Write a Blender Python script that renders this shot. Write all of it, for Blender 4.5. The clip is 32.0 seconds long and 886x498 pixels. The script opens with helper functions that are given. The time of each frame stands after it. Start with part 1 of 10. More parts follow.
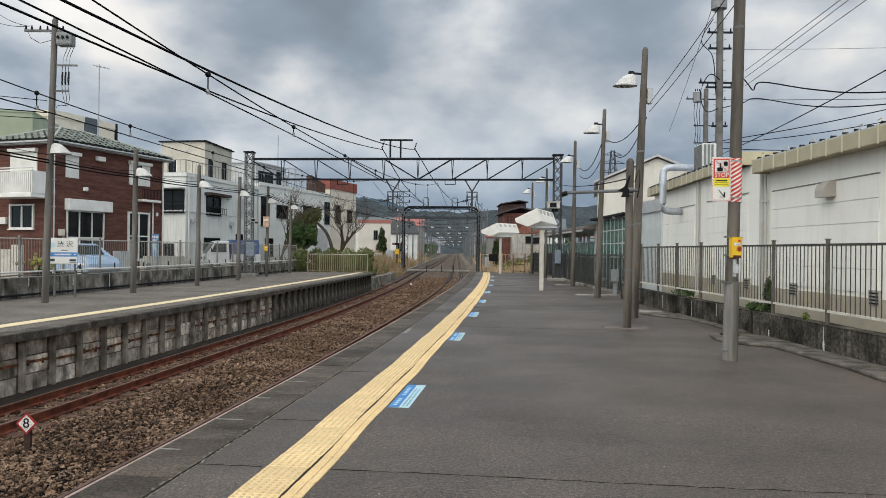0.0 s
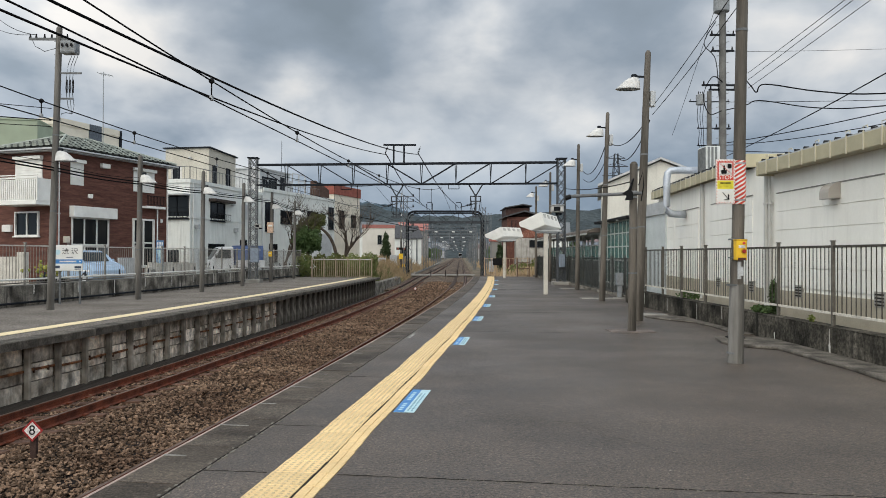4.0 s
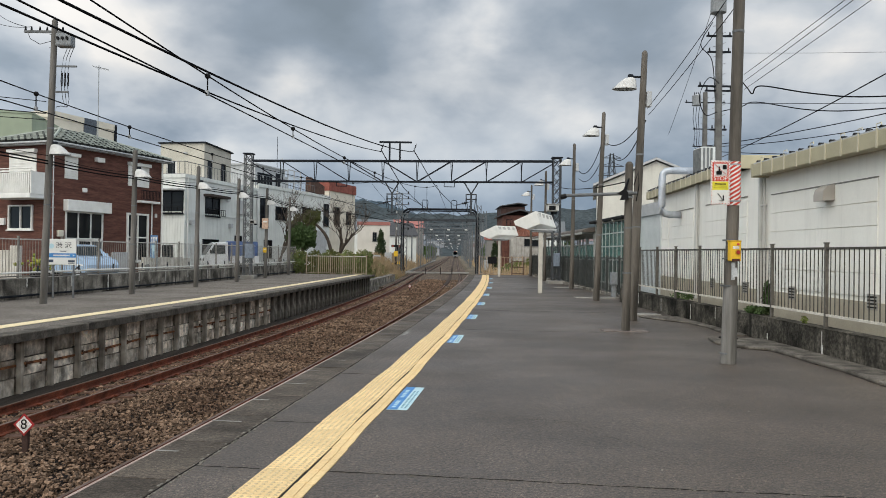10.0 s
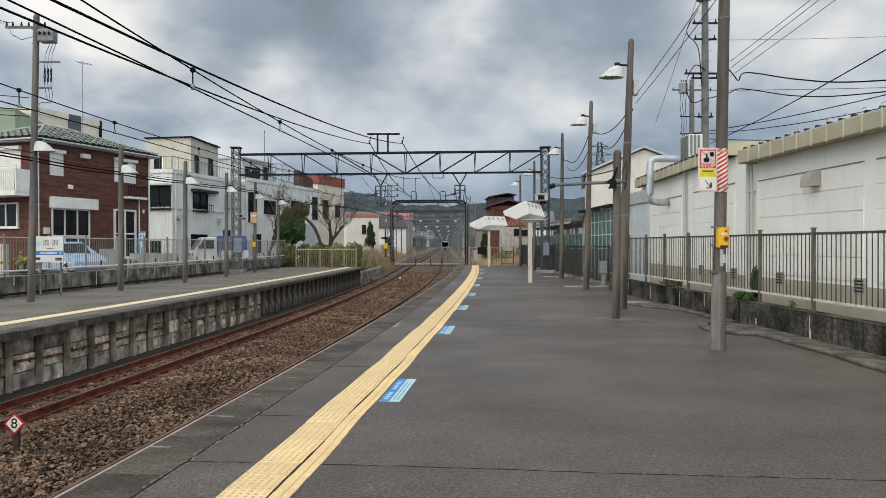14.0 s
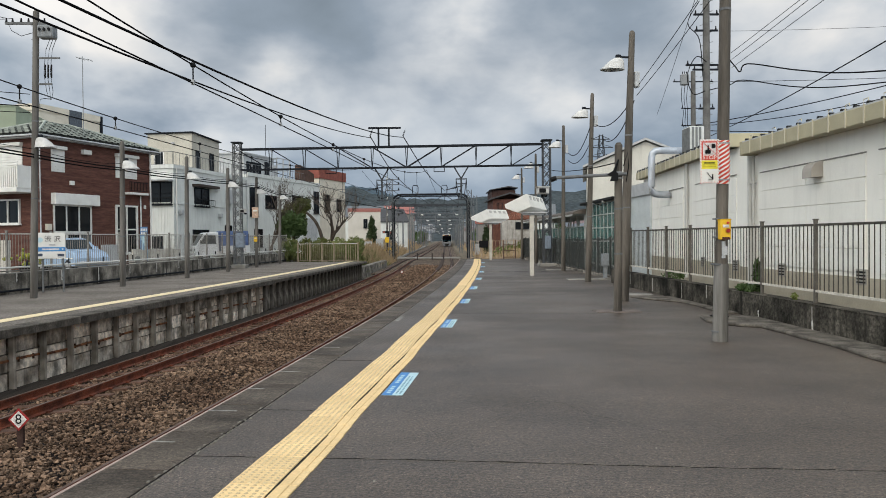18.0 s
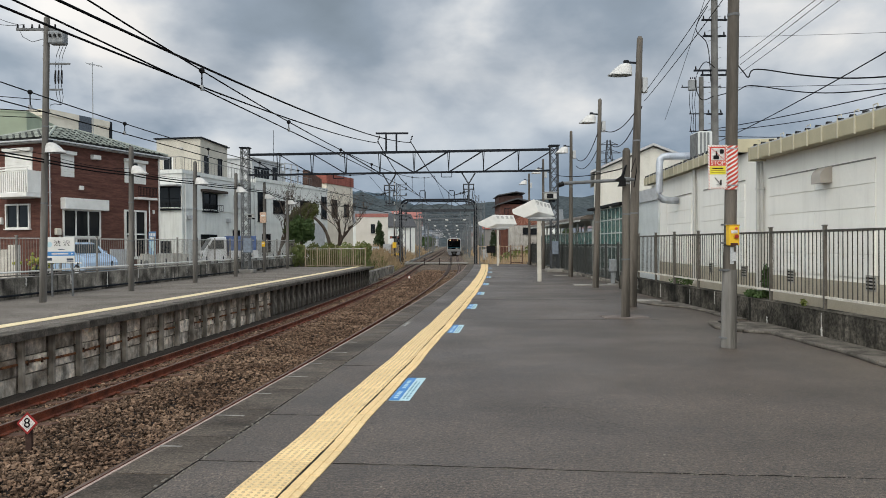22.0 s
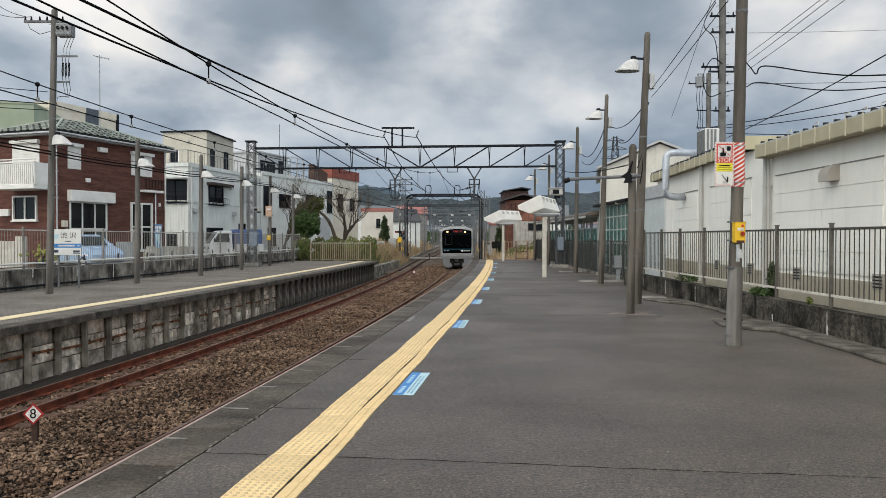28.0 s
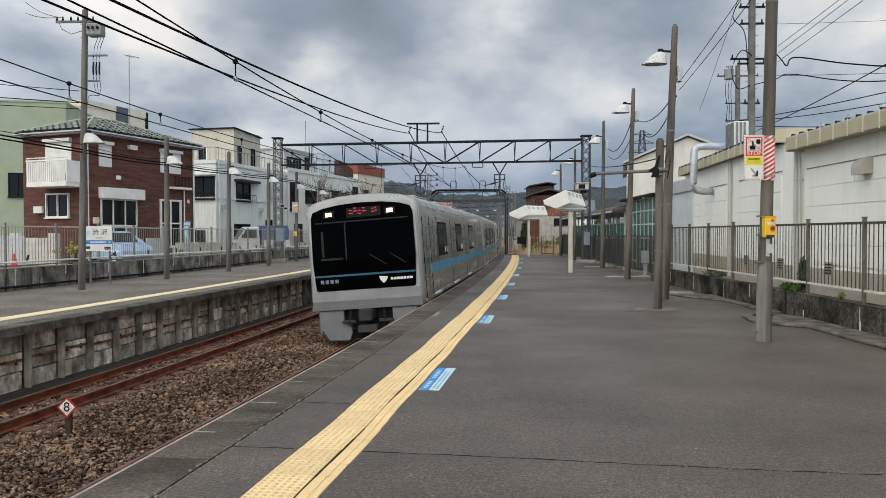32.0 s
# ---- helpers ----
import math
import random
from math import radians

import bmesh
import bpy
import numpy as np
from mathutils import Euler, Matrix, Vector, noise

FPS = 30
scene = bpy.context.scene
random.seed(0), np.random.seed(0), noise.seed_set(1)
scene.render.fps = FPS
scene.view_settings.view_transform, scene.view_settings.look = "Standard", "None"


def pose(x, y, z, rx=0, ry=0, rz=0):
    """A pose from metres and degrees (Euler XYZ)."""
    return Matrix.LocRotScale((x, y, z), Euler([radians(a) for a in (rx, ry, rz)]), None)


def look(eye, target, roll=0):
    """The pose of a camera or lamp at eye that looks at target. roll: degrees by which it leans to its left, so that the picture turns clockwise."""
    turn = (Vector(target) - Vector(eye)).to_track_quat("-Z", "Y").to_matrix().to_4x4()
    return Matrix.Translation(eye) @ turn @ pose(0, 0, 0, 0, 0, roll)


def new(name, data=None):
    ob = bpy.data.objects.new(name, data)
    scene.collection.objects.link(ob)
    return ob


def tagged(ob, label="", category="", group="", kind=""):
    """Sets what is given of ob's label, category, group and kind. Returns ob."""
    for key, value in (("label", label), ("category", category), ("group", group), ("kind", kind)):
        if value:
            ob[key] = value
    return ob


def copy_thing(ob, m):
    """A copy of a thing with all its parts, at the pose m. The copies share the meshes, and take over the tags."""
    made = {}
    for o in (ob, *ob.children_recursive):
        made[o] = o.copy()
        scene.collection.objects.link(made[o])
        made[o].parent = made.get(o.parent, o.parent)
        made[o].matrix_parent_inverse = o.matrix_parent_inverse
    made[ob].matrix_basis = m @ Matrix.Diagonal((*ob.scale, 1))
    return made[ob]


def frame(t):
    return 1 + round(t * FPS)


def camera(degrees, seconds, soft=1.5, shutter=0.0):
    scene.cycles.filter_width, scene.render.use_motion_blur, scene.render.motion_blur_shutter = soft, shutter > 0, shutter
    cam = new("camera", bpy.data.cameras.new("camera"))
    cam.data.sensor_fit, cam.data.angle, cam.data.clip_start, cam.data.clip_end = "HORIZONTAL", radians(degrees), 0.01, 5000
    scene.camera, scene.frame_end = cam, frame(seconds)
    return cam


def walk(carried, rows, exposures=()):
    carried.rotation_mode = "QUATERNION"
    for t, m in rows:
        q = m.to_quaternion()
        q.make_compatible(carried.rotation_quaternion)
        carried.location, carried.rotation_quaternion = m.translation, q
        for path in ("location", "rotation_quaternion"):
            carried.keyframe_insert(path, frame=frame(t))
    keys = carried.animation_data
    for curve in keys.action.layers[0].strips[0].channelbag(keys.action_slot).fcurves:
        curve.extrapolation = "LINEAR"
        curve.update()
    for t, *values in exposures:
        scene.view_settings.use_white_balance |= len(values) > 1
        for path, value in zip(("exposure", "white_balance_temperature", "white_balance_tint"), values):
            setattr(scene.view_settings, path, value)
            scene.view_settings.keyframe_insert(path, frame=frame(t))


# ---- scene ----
EYE = (0.0, 0.0, 1.70)
# seconds, tilt, lean, turn of the handheld camera, which stands on one spot
TURNS = (
    (0, 90.087, -0.565, -0.472), (0.5, 90.145, -0.639, -0.534), (1, 90.256, -0.563, -0.577), (1.5, 90.327, -0.478, -0.519),
    (2, 90.479, -0.555, -0.420), (2.5, 90.594, -0.685, -0.295), (3, 90.600, -0.504, -0.215), (3.5, 90.522, -0.209, -0.134),
    (5.5, 90.213, -0.129, -0.174), (6, 90.145, -0.028, -0.129), (6.5, 90.273, 0.097, -0.137), (7, 90.414, 0.123, -0.216),
    (7.5, 90.451, 0.124, -0.250), (8, 90.329, 0.103, -0.094), (8.5, 90.038, -0.042, 0.068), (9, 89.912, -0.300, 0.000),
    (9.5, 90.097, -0.577, -0.229), (10, 90.269, -0.770, -0.556), (10.5, 90.228, -0.743, -0.956), (11, 89.825, -0.681, -1.273),
    (11.5, 89.268, -0.578, -1.347), (12, 89.096, -0.471, -1.322), (12.5, 89.282, -0.306, -1.278), (13, 89.631, -0.058, -1.294),
    (13.5, 89.773, 0.090, -1.319), (14, 89.588, 0.165, -1.358), (14.5, 89.418, 0.189, -1.449), (16.5, 89.253, 0.485, -1.478),
    (17, 89.263, 0.576, -1.431), (17.5, 89.218, 0.615, -1.356), (18, 89.099, 0.538, -1.230), (18.5, 89.007, 0.409, -1.163),
    (19, 89.167, 0.349, -1.208), (19.5, 89.492, 0.230, -1.085), (20, 89.657, 0.212, -0.995), (20.5, 89.698, 0.181, -0.988),
    (21, 89.505, 0.152, -0.940), (21.5, 89.366, 0.324, -0.806), (22, 89.514, 0.428, -0.661), (22.5, 89.678, 0.346, -0.513),
    (23, 89.709, 0.111, -0.577), (23.5, 89.807, 0.007, -0.620), (24, 89.842, 0.059, -0.709), (24.5, 89.668, 0.138, -0.761),
    (25, 89.435, 0.159, -0.763), (25.5, 89.341, 0.114, -0.743), (27.5, 89.356, 0.228, -0.270), (28, 89.130, -0.028, -0.255),
    (28.5, 88.999, -0.098, -0.137), (29, 89.066, -0.062, 0.086), (29.5, 89.111, 0.000, 0.290), (30, 89.089, 0.123, 0.547),
    (30.5, 89.132, 0.175, 0.755), (31, 89.088, 0.156, 0.975), (31.5, 88.965, 0.128, 1.263), (32, 88.778, 0.149, 1.723))
cam = camera(62.19, 32.0, soft=0.9)
walk(cam, [(t, pose(*EYE, a, b, c)) for t, a, b, c in TURNS], exposures=((0.0, 0.0), (32.0, 0.0)))

# ---- sky and sun ----
def build_world():
    w = bpy.data.worlds.new("overcast_sky")
    scene.world = w
    w.use_nodes = True
    nt = w.node_tree
    nt.nodes.clear()
    N, L = nt.nodes.new, nt.links.new

    def math_node(op, a, b=None, c=None):
        n = N("ShaderNodeMath")
        n.operation = op
        for i, v in enumerate((a, b, c)):
            if v is None:
                continue
            if isinstance(v, (int, float)):
                n.inputs[i].default_value = v
            else:
                L(v, n.inputs[i])
        return n.outputs[0]

    co = N("ShaderNodeTexCoord").outputs["Generated"]
    sep = N("ShaderNodeSeparateXYZ")
    L(co, sep.inputs[0])
    up = math_node("MAXIMUM", sep.outputs[2], 0.0)
    # cloud deck: long soft banks that flatten towards the horizon
    st = N("ShaderNodeMapping")
    st.inputs["Scale"].default_value = (1.0, 1.0, 1.75)
    L(co, st.inputs[0])

    def cloud(scale, detail, rough, dist, off):
        m = N("ShaderNodeVectorMath")
        m.operation = "ADD"
        L(st.outputs[0], m.inputs[0])
        m.inputs[1].default_value = off
        n = N("ShaderNodeTexNoise")
        n.inputs["Scale"].default_value = scale
        n.inputs["Detail"].default_value = detail
        n.inputs["Roughness"].default_value = rough
        n.inputs["Distortion"].default_value = dist
        L(m.outputs[0], n.inputs["Vector"])
        return n.outputs["Fac"]

    big = cloud(2.6, 4.0, 0.5, 0.2, (3.1, 1.7, 0.4))
    fine = cloud(7.0, 5.0, 0.52, 0.15, (0.4, 7.7, 0.0))
    dens = math_node("ADD", math_node("MULTIPLY", big, 0.64), math_node("MULTIPLY", fine, 0.36))

    # thin places of the deck where the veiled sun comes through
    def thin(direction, tight, amount):
        d = N("ShaderNodeVectorMath")
        d.operation = "DOT_PRODUCT"
        L(co, d.inputs[0])
        d.inputs[1].default_value = Vector(direction).normalized()
        return math_node("MULTIPLY", math_node("POWER", math_node("MAXIMUM", d.outputs["Value"], 0.0), tight), amount)

    glow = math_node("ADD", thin((0.02, 1.0, 0.31), 150.0, 0.20), thin((-0.18, 1.0, 0.20), 420.0, 0.24))
    for way, tight, amount in (((0.22, 1.0, 0.23), 300.0, 0.07), ((-0.50, 1.0, 0.20), 60.0, 0.10), ((0.50, 1.0, 0.26), 60.0, 0.13), ((0.27, 1.0, 0.31), 130.0, -0.14),
                               ((-0.28, 1.0, 0.12), 260.0, 0.15), ((0.0, 1.0, 0.46), 70.0, -0.07), ((-0.19, 1.0, 0.29), 130.0, -0.12), ((-0.06, 1.0, 0.235), 300.0, -0.09),
                               ((-0.42, 1.0, 0.28), 90.0, 0.07), ((0.175, 1.0, 0.19), 700.0, 0.12), ((-0.07, 1.0, 0.176), 900.0, 0.08)):
        glow = math_node("ADD", glow, thin(way, tight, amount))
    # the thin places are torn by the finer clouds
    torn = math_node("SUBTRACT", math_node("MULTIPLY", fine, 1.2), -0.42)
    val = math_node("ADD", dens, math_node("MULTIPLY", glow, torn))
    ramp = N("ShaderNodeValToRGB")
    L(val, ramp.inputs[0])
    e = ramp.color_ramp.elements
    e[0].position, e[0].color = 0.36, (0.235, 0.285, 0.335, 1)
    e[1].position, e[1].color = 0.74, (0.93, 0.91, 0.88, 1)
    for p, c in ((0.47, (0.31, 0.37, 0.44, 1)), (0.56, (0.48, 0.53, 0.59, 1)), (0.64, (0.68, 0.71, 0.74, 1))):
        x = e.new(p)
        x.color = c
    # an overcast sky grows brighter towards the zenith
    side = math_node("ADD", sep.outputs[1], math_node("MULTIPLY", sep.outputs[0], 0.35))
    back = math_node("MULTIPLY", math_node("SUBTRACT", 0.78, side), 0.75)
    back = math_node("MINIMUM", math_node("MAXIMUM", back, 0.0), 1.0)
    gain = math_node("ADD", math_node("ADD", 0.86, math_node("MULTIPLY", back, 2.3)), math_node("MULTIPLY", math_node("POWER", up, 1.3), 0.7))
    lum = N("ShaderNodeVectorMath")
    lum.operation = "SCALE"
    L(ramp.outputs[0], lum.inputs[0])
    L(gain, lum.inputs["Scale"])
    # bluer towards the horizon
    low = N("ShaderNodeMix")
    low.data_type = "RGBA"
    L(math_node("MINIMUM", math_node("MULTIPLY", up, 4.5), 1.0), low.inputs[0])
    low.inputs[6].default_value, low.inputs[7].default_value = (0.70, 0.83, 0.98, 1), (1.0, 1.0, 1.0, 1)
    tint = N("ShaderNodeVectorMath")
    tint.operation = "MULTIPLY"
    L(lum.outputs[0], tint.inputs[0])
    # the veiled sun stands behind: warmer light from there
    warm = N("ShaderNodeMix")
    warm.data_type, warm.blend_type = "RGBA", "MULTIPLY"
    L(back, warm.inputs[0])
    L(low.outputs[2], warm.inputs[6])
    warm.inputs[7].default_value = (1.06, 0.99, 0.88, 1)
    L(warm.outputs[2], tint.inputs[1])
    sky = N("ShaderNodeTexSky")
    sky.sky_type = "NISHITA"
    sky.sun_disc = False
    sky.sun_elevation, sky.sun_rotation = radians(30), radians(215)
    bg1, bg2 = N("ShaderNodeBackground"), N("ShaderNodeBackground")
    L(sky.outputs[0], bg1.inputs[0])
    bg1.inputs[1].default_value = 0.05
    L(tint.outputs[0], bg2.inputs[0])
    bg2.inputs[1].default_value = 1.0
    mix = N("ShaderNodeMixShader")
    mix.inputs[0].default_value = 0.93
    L(bg1.outputs[0], mix.inputs[1])
    L(bg2.outputs[0], mix.inputs[2])
    out = N("ShaderNodeOutputWorld")
    L(mix.outputs[0], out.inputs[0])


build_world()
sun_data = bpy.data.lights.new("veiled_sun", "SUN")
sun_data.energy, sun_data.angle, sun_data.color = 1.3, radians(50), (1.0, 0.89, 0.73)
sun = new("veiled_sun", sun_data)
sun.matrix_world = look((-24, -48, 44), (0, 5, 0))

# ---- materials ----
MATS = {}


def mat(name, col, col2=None, scale=8.0, rough=0.75, bump=0.15, metal=0.0, fine=60.0, grain=0.25, vary=0.0, stretch=(1, 1, 1),
        streak=0.0, streak_col=(0.03, 0.028, 0.025), spec=0.3, speck=0.0, speck_scale=90.0, island=False, blot=0.0, blot_scale=1.2):
    """A surface with stains at one size, grain at another, relief, and drips of dirt if asked for."""
    if name in MATS:
        return MATS[name]
    m = bpy.data.materials.new(name)
    MATS[name] = m
    m.use_nodes = True
    nt = m.node_tree
    nt.nodes.clear()
    N, L = nt.nodes.new, nt.links.new
    b = N("ShaderNodeBsdfPrincipled")
    out = N("ShaderNodeOutputMaterial")
    L(b.outputs[0], out.inputs[0])
    co = N("ShaderNodeTexCoord")
    mp = N("ShaderNodeMapping")
    mp.inputs["Scale"].default_value = stretch
    at = co.outputs["Object"]
    if vary and not island:
        pick = N("ShaderNodeObjectInfo")
        sh = N("ShaderNodeVectorMath")
        sh.operation = "MULTIPLY_ADD"
        L(pick.outputs["Random"], sh.inputs[0])
        sh.inputs[1].default_value = (37.0, 23.0, 11.0)
        L(at, sh.inputs[2])
        at = sh.outputs[0]
    L(at, mp.inputs[0])

    def noise_tex(sc, detail, src):
        n = N("ShaderNodeTexNoise")
        n.inputs["Scale"].default_value, n.inputs["Detail"].default_value = sc, detail
        L(src, n.inputs["Vector"])
        return n

    def mix(kind, fac, a, c):
        n = N("ShaderNodeMix")
        n.data_type, n.blend_type = "RGBA", kind
        for s, v in ((n.inputs[0], fac), (n.inputs[6], a), (n.inputs[7], c)):
            if isinstance(v, (int, float)):
                s.default_value = v
            elif isinstance(v, tuple):
                s.default_value = (*v, 1)
            else:
                L(v, s)
        return n.outputs[2]

    def remap(src, lo, hi, a, c):
        n = N("ShaderNodeMapRange")
        n.inputs[1].default_value, n.inputs[2].default_value = lo, hi
        n.inputs[3].default_value, n.inputs[4].default_value = a, c
        L(src, n.inputs[0])
        return n.outputs[0]

    big = noise_tex(scale, 5.0, mp.outputs[0])
    sml = noise_tex(fine, 3.0, mp.outputs[0])
    col2 = col2 or tuple(0.72 * c for c in col)
    c = mix("MIX", remap(big.outputs["Fac"], 0.36, 0.64, 0.0, 1.0), tuple(col), tuple(col2))
    g = remap(sml.outputs["Fac"], 0.3, 0.7, 1.0 - grain, 1.0 + grain)
    gc = N("ShaderNodeCombineXYZ")
    for i in range(3):
        L(g, gc.inputs[i])
    c = mix("MULTIPLY", 1.0, c, gc.outputs[0])
    if speck:
        vo = N("ShaderNodeTexVoronoi")
        vo.inputs["Scale"].default_value = speck_scale
        L(at, vo.inputs["Vector"])
        sp = N("ShaderNodeSeparateColor")
        L(vo.outputs["Color"], sp.inputs[0])
        k = remap(sp.outputs[0], 0.0, 1.0, 1.0 - speck, 1.0 + speck)
        k2 = remap(sp.outputs[1], 0.93, 0.97, 0.0, speck * 1.6)
        sm = N("ShaderNodeMath")
        sm.operation = "ADD"
        L(k, sm.inputs[0])
        L(k2, sm.inputs[1])
        kc = N("ShaderNodeCombineXYZ")
        for i in range(3):
            L(sm.outputs[0], kc.inputs[i])
        c = mix("MULTIPLY", 1.0, c, kc.outputs[0])
    if blot:
        m3 = N("ShaderNodeMapping")
        m3.inputs["Scale"].default_value = (0.55, 1.0, 1.0)
        L(at, m3.inputs[0])
        bl = noise_tex(blot_scale, 8.0, m3.outputs[0])
        bl.inputs["Roughness"].default_value = 0.62
        bk = remap(bl.outputs["Fac"], 0.40, 0.66, 1.0 + 0.5 * blot, 1.0 - blot)
        bc = N("ShaderNodeCombineXYZ")
        for i in range(3):
            L(bk, bc.inputs[i])
        c = mix("MULTIPLY", 1.0, c, bc.outputs[0])
    if streak:
        m2 = N("ShaderNodeMapping")
        m2.inputs["Scale"].default_value = (2.2, 2.2, 0.22)
        L(at, m2.inputs[0])
        st = noise_tex(2.4, 6.0, m2.outputs[0])
        c = mix("MIX", remap(st.outputs["Fac"], 0.50, 0.68, 0.0, streak), c, tuple(streak_col))
    if vary:
        oi = N("ShaderNodeObjectInfo")
        ge = N("ShaderNodeNewGeometry")
        v = remap(ge.outputs["Random Per Island"] if island else oi.outputs["Random"], 0.0, 1.0, 1.0 - vary, 1.0 + vary)
        vc = N("ShaderNodeCombineXYZ")
        for i in range(3):
            L(v, vc.inputs[i])
        c = mix("MULTIPLY", 1.0, c, vc.outputs[0])
    L(c, b.inputs["Base Color"])
    L(remap(big.outputs["Fac"], 0.3, 0.7, max(0.02, rough - 0.1), min(1.0, rough + 0.1)), b.inputs["Roughness"])
    b.inputs["Metallic"].default_value = metal
    b.inputs["Specular IOR Level"].default_value = spec
    if bump:
        bp = N("ShaderNodeBump")
        bp.inputs["Strength"].default_value = bump
        bp.inputs["Distance"].default_value = 0.02
        L(sml.outputs["Fac"], bp.inputs["Height"])
        L(bp.outputs[0], b.inputs["Normal"])
    return m


def glass(name, tint, rough=0.05):
    """Window glass seen from outside: dark room behind a glossy pane."""
    m = bpy.data.materials.new(name)
    m.use_nodes = True
    b = m.node_tree.nodes["Principled BSDF"]
    b.inputs["Base Color"].default_value = (*tint, 1)
    b.inputs["Roughness"].default_value = rough
    b.inputs["Specular IOR Level"].default_value = 0.012 if tint[0] < 0.01 else 0.14
    return m


def clear(name, tint, through_amount):
    m = bpy.data.materials.new(name)
    m.use_nodes = True
    nt = m.node_tree
    b = nt.nodes["Principled BSDF"]
    b.inputs["Base Color"].default_value = (*tint, 1)
    b.inputs["Roughness"].default_value = 0.15
    t = nt.nodes.new("ShaderNodeBsdfTransparent")
    t.inputs[0].default_value = (*tint, 1)
    mx = nt.nodes.new("ShaderNodeMixShader")
    mx.inputs[0].default_value = through_amount
    nt.links.new(b.outputs[0], mx.inputs[1])
    nt.links.new(t.outputs[0], mx.inputs[2])
    nt.links.new(mx.outputs[0], nt.nodes["Material Output"].inputs[0])
    return m


def light_mat(name, col, strength):
    m = bpy.data.materials.new(name)
    m.use_nodes = True
    b = m.node_tree.nodes["Principled BSDF"]
    b.inputs["Base Color"].default_value = (*col, 1)
    b.inputs["Emission Color"].default_value = (*col, 1)
    b.inputs["Emission Strength"].default_value = strength
    return m


ASPHALT = mat("asphalt", (0.089, 0.068, 0.052), (0.060, 0.045, 0.034), 0.38, 0.50, 0.40, fine=34.0, grain=0.5, spec=0.72, speck=0.9, speck_scale=110.0, blot=0.30, blot_scale=0.85)
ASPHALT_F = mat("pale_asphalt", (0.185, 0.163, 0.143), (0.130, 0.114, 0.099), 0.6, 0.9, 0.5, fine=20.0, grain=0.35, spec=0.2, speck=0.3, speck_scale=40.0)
CONCRETE = mat("concrete", (0.30, 0.285, 0.26), (0.20, 0.19, 0.175), 1.6, 0.85, 0.3, fine=40.0, grain=0.2)
COPING = mat("coping_concrete", (0.098, 0.079, 0.062), (0.058, 0.046, 0.036), 1.4, 0.64, 0.4, fine=30.0, grain=0.4, vary=0.18, speck=0.5, speck_scale=130.0, spec=0.2, blot=0.45, blot_scale=1.6)
OLD_WALL = mat("stained_concrete", (0.330, 0.300, 0.258), (0.070, 0.062, 0.052), 1.5, 0.9, 0.7, blot=0.45, blot_scale=1.8, fine=26.0, grain=0.4, streak=0.9, streak_col=(0.022, 0.020, 0.017))
MOSS_WALL = mat("mossy_concrete", (0.105, 0.094, 0.077), (0.014, 0.013, 0.010), 1.3, 0.95, 0.8, fine=22.0, grain=0.6, streak=0.95, blot=0.5, blot_scale=2.4, streak_col=(0.016, 0.015, 0.012), spec=0.15)
PANEL = mat("panel_concrete", (0.78, 0.69, 0.59), (0.34, 0.265, 0.20), 2.2, 0.9, 0.3, fine=9.0, grain=0.3, vary=0.38, streak=0.6, blot=0.6, blot_scale=2.6)
POST_C = mat("post_concrete", (0.40, 0.345, 0.29), (0.15, 0.125, 0.10), 3.0, 0.9, 0.3, fine=12.0, grain=0.2, vary=0.15, streak=0.5)
FAR_COPING = mat("far_coping", (0.125, 0.108, 0.090), (0.050, 0.043, 0.036), 2.5, 0.9, 0.5, fine=25.0, grain=0.4, vary=0.15, streak=0.5)
YELLOW = mat("yellow_tile", (0.81, 0.590, 0.305), (0.72, 0.520, 0.270), 2.0, 0.7, 0.1, fine=50.0, grain=0.1, vary=0.07)
BALLAST = mat("ballast", (0.205, 0.137, 0.094), (0.110, 0.069, 0.047), 0.8, 0.85, 0.3, fine=50.0, grain=0.35, vary=0.78, spec=0.15, island=True)
FAR_BALLAST = mat("far_ballast", (0.135, 0.105, 0.084), (0.085, 0.063, 0.048), 0.5, 0.95, 0.4, fine=5.0, grain=0.5, speck=0.5, speck_scale=9.0, spec=0.1)
# near-black bed: the shade between the stones is put into its colour
BED = mat("ballast_gap_shade", (0.016, 0.010, 0.007), (0.010, 0.006, 0.005), 3.0, 0.95, 0.6, fine=30.0, grain=0.5)
RUST = mat("rust", (0.195, 0.052, 0.025), (0.080, 0.024, 0.014), 4.0, 0.62, 0.4, fine=60.0, grain=0.3)
RAIL_TOP = mat("rail_steel", (0.19, 0.125, 0.095), (0.12, 0.075, 0.055), 3.0, 0.5, 0.1, metal=0.5)
SLEEPER = mat("sleeper", (0.125, 0.068, 0.046), (0.070, 0.038, 0.027), 5.0, 0.9, 0.4, fine=50.0, vary=0.2)
POLE = mat("weathered_pole", (0.140, 0.122, 0.103), (0.060, 0.052, 0.043), 5.0, 0.7, 0.3, fine=60.0, grain=0.12, streak=0.5, stretch=(1, 1, 0.12))
GALV = mat("galvanised_steel", (0.36, 0.37, 0.38), (0.27, 0.28, 0.29), 4.0, 0.5, 0.1, metal=0.5)
DARK_STEEL = mat("dark_steel", (0.016, 0.019, 0.025), (0.010, 0.012, 0.016), 3.0, 0.65, 0.15, spec=0.12)
FENCE = mat("fence_steel", (0.078, 0.069, 0.057), (0.045, 0.040, 0.033), 5.0, 0.5, 0.1)
FENCE_P = mat("fence_post_steel", (0.150, 0.136, 0.116), (0.085, 0.076, 0.064), 5.0, 0.6, 0.1, streak=0.4)
MID_STEEL = mat("grey_steel", (0.155, 0.160, 0.165), (0.10, 0.104, 0.108), 3.0, 0.6, 0.1)
